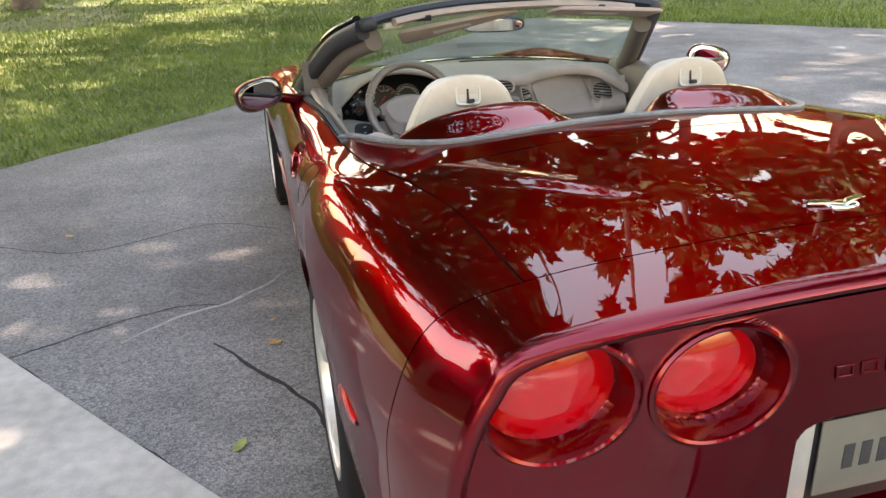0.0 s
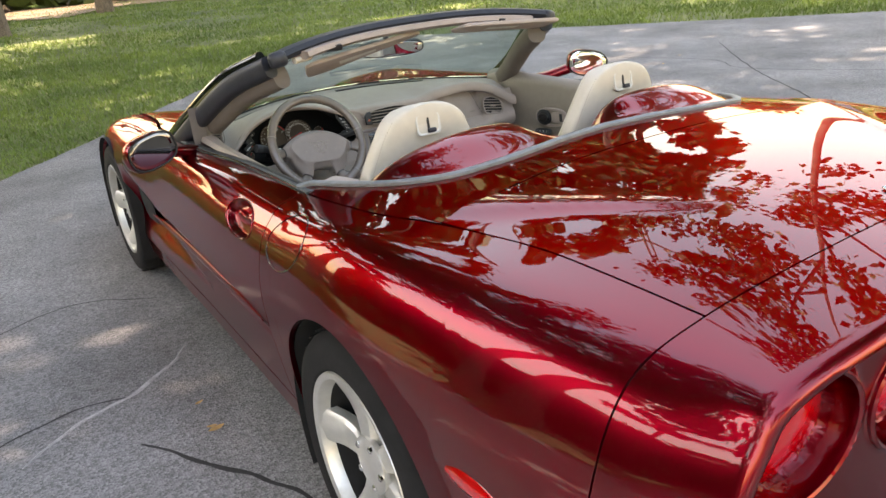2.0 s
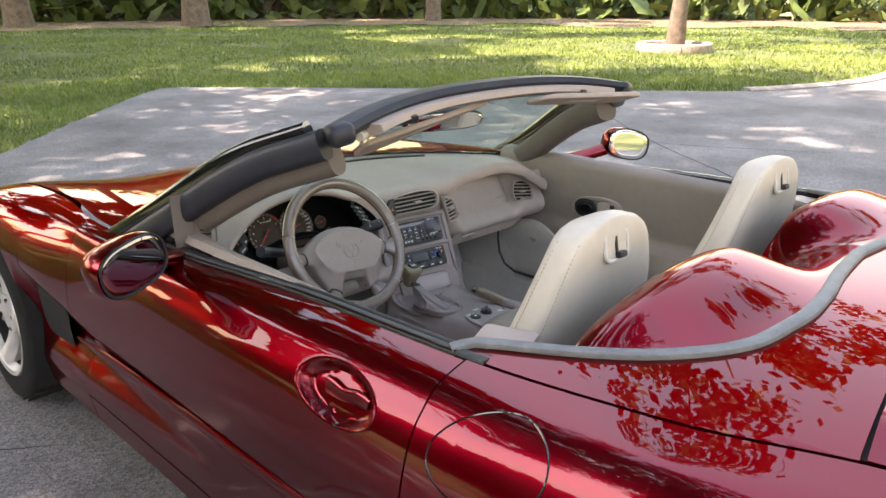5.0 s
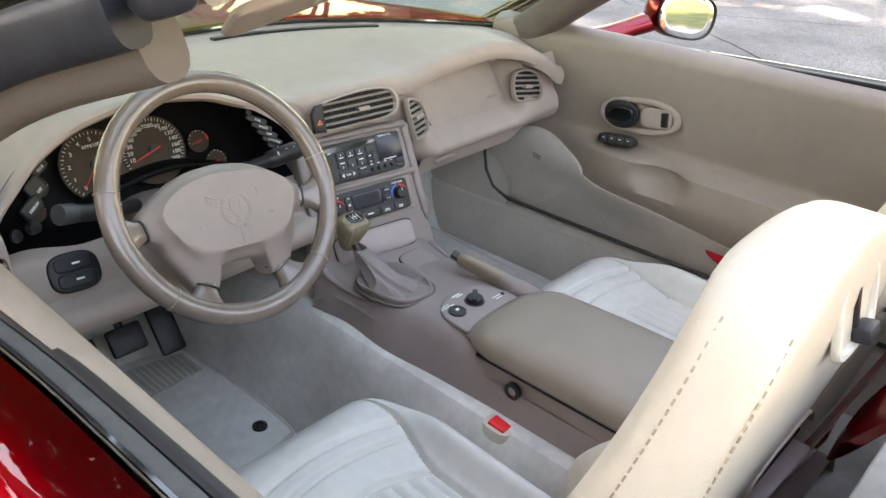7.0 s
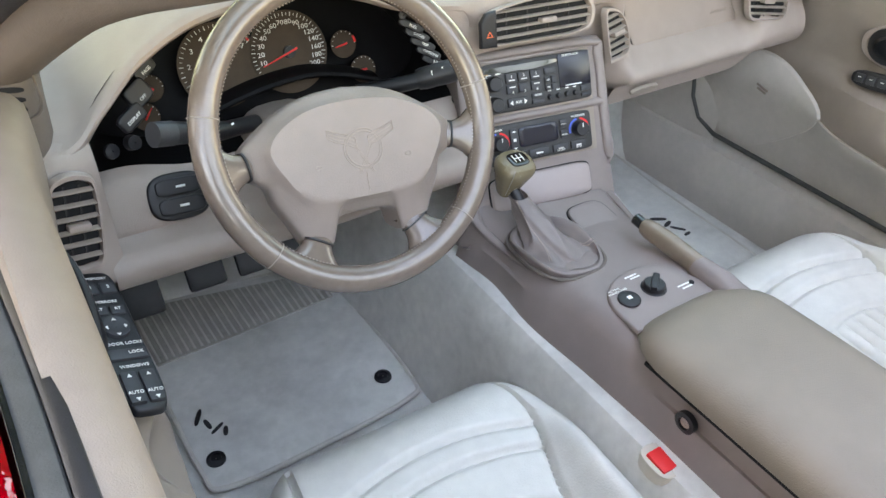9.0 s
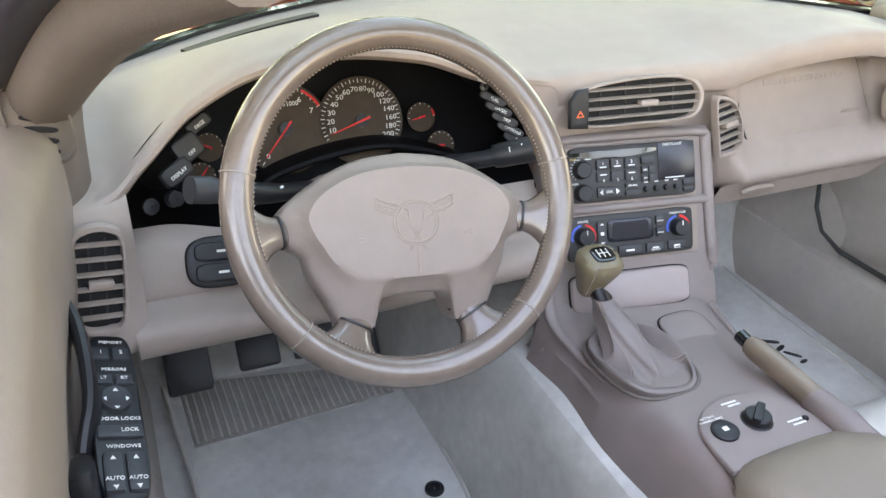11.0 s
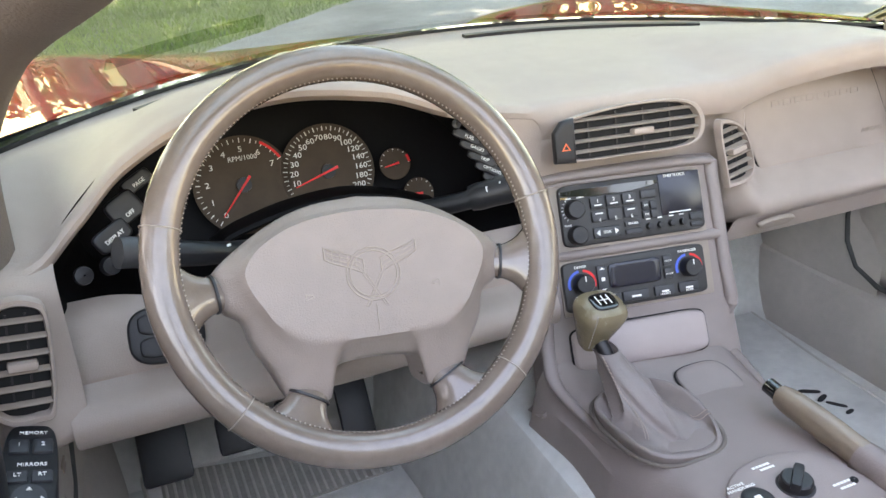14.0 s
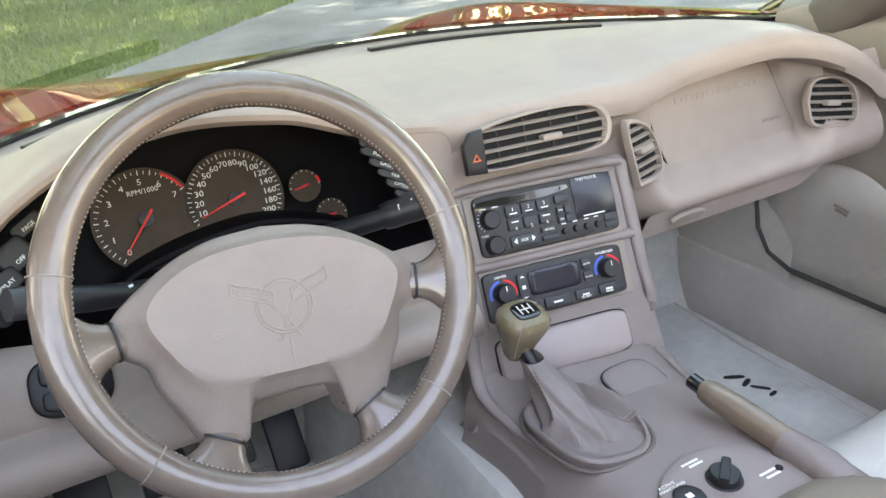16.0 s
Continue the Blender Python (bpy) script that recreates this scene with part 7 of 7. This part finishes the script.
hub_out, hub_in = np.array(closed_spline(both_sides(HUB, -0.0955), 120)), np.array(closed_spline(both_sides(FACE, -0.0772), 120))
cc = np.array((0.0, -0.022))
rows = [[(*(cc + (p - cc) * k), z) for p in hub_out] for k, z in ((0.95, -0.055), (1.0, -0.038), (1.0, -0.022), (0.985, -0.014))]
rows += [[(*(p * (1 - u) + q * u), z) for p, q in zip(hub_out * 0.985 + cc * 0.015, hub_in)] for u, z in ((0.10, -0.0105), (0.35, -0.006), (0.62, -0.001), (0.80, 0.004), (0.92, 0.0085), (1.0, 0.0105))]
rows += [[(*(cc + (q - cc) * k), 0.0105 + 0.0025 * (1 - k * k)) for q in hub_in] for k in (0.93, 0.7, 0.4, 0.1, 0.002)]
bm = grid(rows, close_v=True)
bmesh.ops.transform(bm, matrix=mw, verts=bm.verts)
hub = part("airbag_cover", bm, M_HUBSHADE, sw, "taupe airbag cover with an embossed emblem")


def spoke(x0, y0, ang, w0, w1):
    a = radians(ang)
    rx, ry = 0.176 * math.cos(a), 0.176 * math.sin(a)
    pts = spline([(x0, y0, -0.026), (x0 * 0.5 + rx * 0.5, y0 * 0.5 + ry * 0.5, -0.013), (rx, ry, -0.001)], 14)
    d = Vector((rx - x0, ry - y0, 0)).normalized()
    n = Vector((-d.y, d.x, 0))
    rows = []
    for i, p in enumerate(pts):
        s = i / 13
        w = w0 * (1 - 0.10 * math.sin(math.pi * s)) + (w1 * 1.8 - w0) * s ** 3.2
        t = 0.0135 - 0.002 * s
        rows.append([Vector(p) + n * (u * w) + Vector((0, 0, v * t)) for u, v in superellipse(1, 1, 22, 2.6)])
    bm = grid(rows, close_v=True)
    bmesh.ops.transform(bm, matrix=mw, verts=bm.verts)
    return bm


for x0, y0, ang, w0, w1 in ((-0.118, -0.020, 189, 0.0165, 0.036), (0.118, -0.020, -9, 0.0165, 0.036), (-0.058, -0.108, 242, 0.0185, 0.036), (0.058, -0.108, -62, 0.0185, 0.036)):
    part("spoke", spoke(x0, y0, ang, w0, w1), M_WHEELLEATHER, sw)
    a = radians(ang)
    q = Vector((x0, y0, -0.022)).lerp(Vector((0.176 * math.cos(a), 0.176 * math.sin(a), -0.004)), 0.30)
    joint = sweep([q + Vector((math.cos(a), math.sin(a), 0.2)) * 0.001, q - Vector((math.cos(a), math.sin(a), 0.2)) * 0.001], superellipse(w0 * 1.06, 0.0138, 18, 2.8), up=(0, 0, 1))
    bmesh.ops.transform(joint, matrix=mw, verts=joint.verts)
    part("spoke_joint", joint, M_BLACK, sw)
# stitched seams across the rim and along its inside
st = []
for deg in (225, -45, 12, 168):
    a = radians(deg)
    t = Vector((-math.sin(a), math.cos(a), 0))
    c = Vector((0.176 * math.cos(a), 0.176 * math.sin(a), 0))
    st.append(sweep([c + Vector((math.cos(a) * 0.0170 * math.cos(b), math.sin(a) * 0.0170 * math.cos(b), 0.0160 * math.sin(b))) for b in np.linspace(0, 2 * math.pi, 25)[:-1]], circle(0.0007, 5), closed=True, up=(t.x, t.y, 0.01)))
for i in range(230):
    a = 2 * math.pi * i / 230
    c = Vector((0.1605 * math.cos(a), 0.1605 * math.sin(a), 0.0045))
    st.append(rbox((0.003, 0.0011, 0.0011), 0, Matrix.Translation(c) @ Matrix.Rotation(a + 0.5, 4, "Z")))
bm = joined(*st)
bmesh.ops.transform(bm, matrix=mw, verts=bm.verts)
part("stitching", bm, M_TRIMDARK, sw)
# embossed emblem: ring with two plain flags, and words
def emblem_line(pts, w=0.0007, closed=False):
    bm = sweep([(x, y, 0.0128 - 0.10 * (y + 0.020) ** 2 - 0.12 * x * x) for x, y in pts], circle(w, 6), closed=closed)
    bmesh.ops.transform(bm, matrix=mw, verts=bm.verts)
    return bm


EC = (0.001, -0.022)
part("emblem_ring", joined(*[emblem_line([(EC[0] + r * math.cos(a), EC[1] + 0.96 * r * math.sin(a)) for a in np.linspace(0, 2 * math.pi, 41)[:-1]], 0.0008, True) for r in (0.0245, 0.0215)]), M_TRIMDARK, sw)
for s in (-1, 1):
    def fl(u, v):
        """A point of the flag: u along it from the staff, v from its lower to its upper edge."""
        return (EC[0] + s * (0.008 + 0.034 * u), EC[1] + 0.001 + 0.017 * u ** 1.3 + v * (0.0125 - 0.002 * u) + 0.0015 * math.sin(5 * u))
    edge_ = [fl(u, 0) for u in np.linspace(0, 1, 9)] + [fl(u, 1) for u in np.linspace(1, 0, 9)]
    lines = [emblem_line(edge_, 0.0008, True)] + [emblem_line([fl(u, v) for u in np.linspace(0.05, 0.95, 7)], 0.0004) for v in (0.33, 0.66)]
    lines += [emblem_line([fl(u, 0.05), fl(u, 0.95)], 0.0004) for u in (0.2, 0.4, 0.6, 0.8)] if s < 0 else []
    part("emblem_flag", joined(*lines), M_TRIMDARK, sw)
    part("emblem_staff", joined(*[emblem_line([(EC[0] + s * (0.010 + d), EC[1] + 0.006), (EC[0] - s * (0.010 - d), EC[1] - 0.0285)], 0.0006) for d in (0.0, 0.0026)]), M_TRIMDARK, sw)
    part("horn_mark", joined(emblem_line([(s * 0.061, -0.034), (s * 0.055, -0.035), (s * 0.054, -0.037)], 0.0005), emblem_line([(s * 0.061, -0.034), (s * 0.061, -0.039), (s * 0.054, -0.037)], 0.0005)), M_TRIMDARK, sw)
text_part("AIRBAG", 0.0085, mw @ Matrix.Translation((0.040, -0.0645, 0.0102)), M_TRIMDARK, sw, stretch=1.3)
part("cover_line", emblem_line([(0.0, -0.049), (0.0, -0.062), (0.0, -0.074)], 0.0005), M_TRIMDARK, sw)
col = part("steering_column", sweep(spline([(-0.358, 1.36, 0.735), (-0.358, 1.46, 0.695), (-0.358, 1.56, 0.665)], 8), superellipse(0.058, 0.045, 20, 2.8)), M_TRIM, car, "taupe steering column cover")
part("ignition", sweep([(-0.285, 1.40, 0.715), (-0.262, 1.37, 0.710)], superellipse(0.022, 0.022, 18, 2.2)), M_TRIM, col)
part("tilt_lever", sweep([(-0.41, 1.38, 0.725), (-0.462, 1.33, 0.735)], superellipse(0.008, 0.008, 12, 2.2)), M_BLACK, col)
# stalks
sr = part("wiper_stalk", sweep(spline([(-0.27, 1.47, 0.745), (-0.215, 1.435, 0.760), (-0.185, 1.418, 0.770)], 8), circle(0.011, 12)), M_BLACK, car, "black wiper stalk with white marks")
part("grip", sweep(spline([(-0.198, 1.426, 0.766), (-0.175, 1.414, 0.773), (-0.145, 1.402, 0.781)], 7), circle(0.0155, 16), scale=[0.9, 1, 1, 1, 1.05, 1.05, 0.9]), M_BLACK, sr)
for i, (u, v, w) in enumerate(((0.1, 0.004, 0.006), (0.3, -0.004, 0.009), (0.45, 0.005, 0.008), (0.6, -0.003, 0.010), (0.75, 0.004, 0.007), (0.9, -0.004, 0.006))):
    q = Vector((-0.190, 1.421, 0.769)).lerp(Vector((-0.150, 1.404, 0.780)), u)
    part("mark", rbox((0.0025, 0.0006, w), 0, face_frame(tuple(q + Vector((0.0, -0.0125, 0.0095 + v * 0.4))), 38) @ Matrix.Rotation(radians(90), 4, "X")), M_WHITE, sr)
sl_ = part("lamp_stalk", sweep(spline([(-0.42, 1.475, 0.735), (-0.485, 1.425, 0.763), (-0.545, 1.407, 0.785)], 10), circle(0.011, 12), scale=[1, 1, 1, 1, 1.1, 1.15, 1.2, 1.2, 1.25, 1.3]), M_BLACK, car, "black lamp stalk with white marks")
part("end", sweep([(-0.543, 1.408, 0.784), (-0.566, 1.400, 0.792)], circle(0.0150, 18)), M_GREYPAD, sl_)
for i in range(5):
    q = Vector((-0.465, 1.438, 0.755)).lerp(Vector((-0.535, 1.411, 0.782)), i / 4)
    part("mark", rbox((0.007, 0.0025, 0.0006), 0, face_frame(tuple(q + Vector((0, -0.009, 0.0105))), 40, 30)), M_WHITE, sl_)


# ---- seats ----
def seat(cx, side):
    s = empty("seat")
    s.parent = car
    tagged(s, "cream leather bucket seat with a built-in headrest")
    # cushion
    def cz(u, v):
        """Cushion height: u across from -1 to 1, v from the back (0) to the front (1)."""
        y = 0.64 + 0.605 * v
        z = 0.385 + 0.028 * v
        au = abs(u)
        bol = smooth01((au - 0.54 - 0.2 * smooth01((v - 0.5) / 0.3)) / 0.26)
        z += 0.048 * bol * (1 - smooth01((v - 0.72) / 0.28))
        z -= 0.11 * max(0.0, (au - 0.70) / 0.30) ** 2.4
        z -= 0.100 * max(0.0, (v - 0.80) / 0.20) ** 2.4
        seamx = 0.54 + 0.22 * smooth01((v - 0.5) / 0.3)
        z -= 0.014 * bump1(au, seamx, 0.016) * (v < 0.93)
        for vv in (0.665, 0.735):
            arc = vv + 0.055 * (1 - (u / 0.7) ** 2) if au < seamx else 9
            z -= 0.010 * bump1(v, arc, 0.010)
        fl = 0.53 + 0.07 * (1 - (u / 0.55) ** 2)
        if au < seamx - 0.03:
            z -= 0.009 * bump1(v, fl, 0.010)
            if v < fl:
                z -= 0.009 * (1 - abs(math.sin(u * math.pi * 8.5)) ** 0.6) * smooth01((fl - v) / 0.03)
        return z
    rows = []
    for v in np.linspace(0, 1, 240):
        w = 0.222 * (1 - 0.16 * max(0, (v - 0.70) / 0.30) ** 2.6)
        row = [(cx + w * 0.985 * -1, 0.64 + 0.605 * v, 0.25)]
        row += [(cx + w * u, 0.64 + 0.605 * v, cz(u, v)) for u in np.linspace(-1, 1, 121)]
        row += [(cx + w * 0.985, 0.64 + 0.605 * v, 0.25)]
        rows.append(row)
    rows.append([(x, 1.249, 0.25 + (z - 0.25) * 0.55) for x, y, z in rows[-1]])
    rows.append([(x, 1.236, 0.25) for x, y, z in rows[-1]])
    part("cushion", grid(rows), M_SEAT, s, "cream leather cushion with fluted middle")
    part("base", rbox((0.36, 0.48, 0.08), 0.02, pose(cx, 0.88, 0.225)), M_BLACK, s)
    # backrest
    rows = []
    N = 40
    for i in range(N):
        v = 1 - (1 - i / (N - 1)) ** 1.35
        z = 0.36 + 0.684 * v
        w = float(crom([(0.0, 0.20), (0.2, 0.225), (0.45, 0.222), (0.62, 0.207), (0.76, 0.182), (0.88, 0.148), (0.945, 0.120), (0.98, 0.086), (0.993, 0.058), (1.0, 0.02)], v)[0])
        t = float(crom([(0.0, 0.15), (0.3, 0.145), (0.6, 0.115), (0.85, 0.092), (0.96, 0.085), (0.985, 0.07), (1.0, 0.03)], v)[0])
        yr = 0.452 + (1.0 - z) * 0.20 + 0.012 * max(0, (v - 0.9) / 0.1) ** 2 - 0.012 * bump1(v, 0.75, 0.2)
        row = []
        for a in np.linspace(0, 2 * math.pi, 65)[:-1]:
            ca, sa = math.cos(a), math.sin(a)
            x = math.copysign(abs(ca) ** (0.70 if sa > 0 else 0.34), ca)
            yy = math.copysign(abs(sa) ** (0.70 if sa > 0 else 0.34), sa)
            y = yr + t / 2 + t / 2 * yy
            if sa > 0:
                y -= 0.045 * (1 - smooth01((abs(x) - 0.45) / 0.3)) * smooth01((v - 0.08) / 0.1) * (1 - smooth01((v - 0.70) / 0.2))
                y -= 0.004 * bump1(abs(x), 0.70, 0.03)
                y += 0.085 * smooth01((abs(x) - 0.50) / 0.35) * bump1(v, 0.20, 0.17)
            row.append((cx + w * x, y, z))
        rows.append(row)
    cap_c = Vector((cx, 0.478, 1.046))
    rows.append([tuple(cap_c.lerp(Vector(p), 0.5)) for p in rows[-1]])
    rows.append([tuple(cap_c.lerp(Vector(p), 0.02)) for p in rows[-1]])
    part("backrest", grid(rows, close_v=True), M_SEATBACK, s, "cream leather backrest with headrest")
    def back_at(v, a):
        k = (1 - (1 - v) ** (1 / 1.35)) * (N - 1)
        i = min(int(k), N - 2)
        u = k - i
        j = int(round(a / (2 * math.pi) * 64)) % 64
        return Vector(rows[i][j]).lerp(Vector(rows[i + 1][j]), u)
    for a in (math.pi * 0.03, math.pi * 0.97, math.pi * 1.20, math.pi * 1.80):
        c0 = Vector((cx, 0.55, 0.7))
        pts = []
        for v in np.linspace(0.12, 0.955, 16):
            p = back_at(v, a)
            d = (p - Vector((cx, p.y, p.z)))
            out = Vector((math.copysign(1, d.x), 0.5 if math.sin(a) > 0.3 else -0.4, 0)).normalized()
            pts.append(p + out * 0.0012)
        stitch_line(pts, 78, "seam_stitching", s, (0.0048, 0.0013, 0.0013))
    # slot plate with the release lever on the back of the headrest
    lean = math.degrees(math.atan(0.20))
    mq = Matrix.Translation((cx, 0.4475, 0.990)) @ Matrix.Rotation(radians(90 - lean * 0.9), 4, "X")
    sp_ = part("belt_slot", ring_plate(superellipse(0.040, 0.032, 36, 5), superellipse(0.033, 0.025, 36, 5), 0.006, mq @ Matrix.Translation((0, 0, -0.003))), M_SEAT, s, "cream slot surround on the headrest")
    part("slot_back", plate(superellipse(0.035, 0.027, 36, 5), 0.002, mq @ Matrix.Translation((0, 0, -0.003)), 0.0005), M_SEATBACK, sp_)
    part("slit", rbox((0.007, 0.034, 0.003), 0.001, mq @ Matrix.Translation((0, 0.002, 0.0005))), M_BLACK, sp_)
    part("hook", rbox((0.024, 0.013, 0.014), 0.004, mq @ Matrix.Translation((0.006, -0.019, 0.006))), M_SEALDARK, sp_)
    return s


seat(-0.372, -1)
seat(0.372, 1)
# seat belt buckle beside the driver cushion, on its stalk
bk = part("belt_buckle", sweep(spline([(-0.140, 0.935, 0.30), (-0.142, 0.928, 0.36), (-0.145, 0.923, 0.452)], 10), superellipse(0.016, 0.024, 16, 3), up=(0, 1, 0), scale=[0.6, 0.65, 0.75, 0.9, 1, 1, 1.05, 1.1, 1.1, 1.1]), M_SEATBACK, car, "cream belt buckle with a red button")
part("release_button", rbox((0.022, 0.032, 0.008), 0.002, pose(-0.145, 0.922, 0.452, 8)), M_REDPRINT, bk, "red release button")
bk2 = part("belt_buckle", sweep(spline([(0.150, 0.935, 0.30), (0.150, 0.928, 0.36), (0.150, 0.923, 0.43)], 10), superellipse(0.016, 0.024, 16, 3), up=(0, 1, 0), scale=[0.6, 0.65, 0.75, 0.9, 1, 1, 1.05, 1.1, 1.1, 1.1]), M_SEATBACK, car, "cream belt buckle with a red button")
part("release_button", rbox((0.026, 0.036, 0.008), 0.002, pose(0.150, 0.922, 0.432, 8)), M_REDPRINT, bk2, "red release button")

# ---- pedals ----
for x, y, z, w, h, lab in ((-0.585, 1.76, 0.31, 0.075, 0.11, "black dead pedal"), (-0.47, 1.72, 0.33, 0.07, 0.06, "black clutch pedal"), (-0.375, 1.72, 0.33, 0.075, 0.06, "black brake pedal"), (-0.285, 1.73, 0.31, 0.055, 0.11, "black throttle pedal")):
    pd = part("pedal", rbox((w, h, 0.018), 0.008, face_frame((x, y, z), 35)), M_BLACK, car, lab)
    part("pedal_arm", sweep([(x, y + 0.01, z), (x, y + 0.10, z + 0.10), (x, y + 0.12, z + 0.22)], circle(0.009, 8), up=(1, 0, 0)), M_BLACK, pd)


# ---- floor mats ----
def floor_mat(outline, padrect, marks, lab, z=0.201):
    t = tagged(empty("floor_mat", (0, 0, 0)), lab, "floor mat", group="car floor mats")
    O = closed_spline(outline, 60)
    part("mat", plate(O, 0.012, Matrix.Translation((0, 0, z)), 0.005), M_CARPET, t, "grey beige carpet mat")
    part("edging", sweep([(x, y, z + 0.009) for x, y in O], circle(0.0045, 8), closed=True), M_MATRIB, t)
    if padrect:
        a, b, c, d = [np.array(p) for p in padrect]
        part("heel_pad", plate([tuple(p) for p in (a, b, c, d)], 0.003, Matrix.Translation((0, 0, z + 0.0115)), 0.001), M_MATPAD, t, "worn ribbed heel pad")
        for i in range(27):
            u = (i + 0.5) / 27
            p, q = a * (1 - u) + b * u, d * (1 - u) + c * u
            part("rib", sweep([(*(p * 0.97 + q * 0.03), z + 0.0155), (*(q * 0.97 + p * 0.03), z + 0.0155)], [(-0.0028, -0.002), (0.0028, -0.002), (0.0018, 0.0016), (-0.0018, 0.0016)]), M_MATRIB, t)
    for x, y in marks[0]:
        part("button", lathe([(0.016, 0.0), (0.015, 0.006), (0.009, 0.008), (0.008, 0.005), (0.001, 0.005)], 24, Matrix.Translation((x, y, z + 0.010))), M_BLACK, t)
    for x, y, w, h, a in marks[1]:
        part("embroidery", plate(superellipse(w, h, 16, 2.5), 0.0022, Matrix.Translation((x, y, z + 0.0117)) @ Matrix.Rotation(radians(a), 4, "Z"), 0.0006), M_BLACK, t)
    return t


floor_mat([(-0.632, 1.845), (-0.50, 1.825), (-0.235, 1.765), (-0.222, 1.60), (-0.222, 1.40), (-0.25, 1.36), (-0.40, 1.345), (-0.58, 1.345), (-0.605, 1.40), (-0.612, 1.60)], [(-0.605, 1.825), (-0.245, 1.752), (-0.246, 1.665), (-0.598, 1.650)], ([(-0.266, 1.424), (-0.578, 1.402)], [(-0.575, 1.500, 0.018, 0.004, 60), (-0.566, 1.478, 0.012, 0.004, 100), (-0.555, 1.462, 0.014, 0.003, 30), (-0.545, 1.450, 0.010, 0.004, 70)]), "grey carpet driver mat with a ribbed heel pad")
floor_mat([(0.632, 1.845), (0.50, 1.825), (0.235, 1.765), (0.222, 1.60), (0.222, 1.36), (0.25, 1.30), (0.40, 1.29), (0.58, 1.29), (0.605, 1.36), (0.612, 1.60)], None, ([], [(0.515, 1.535, 0.020, 0.005, -30), (0.520, 1.510, 0.014, 0.005, 20), (0.528, 1.485, 0.018, 0.004, -50), (0.532, 1.460, 0.010, 0.004, 10)]), "grey carpet passenger mat with dark embroidery")
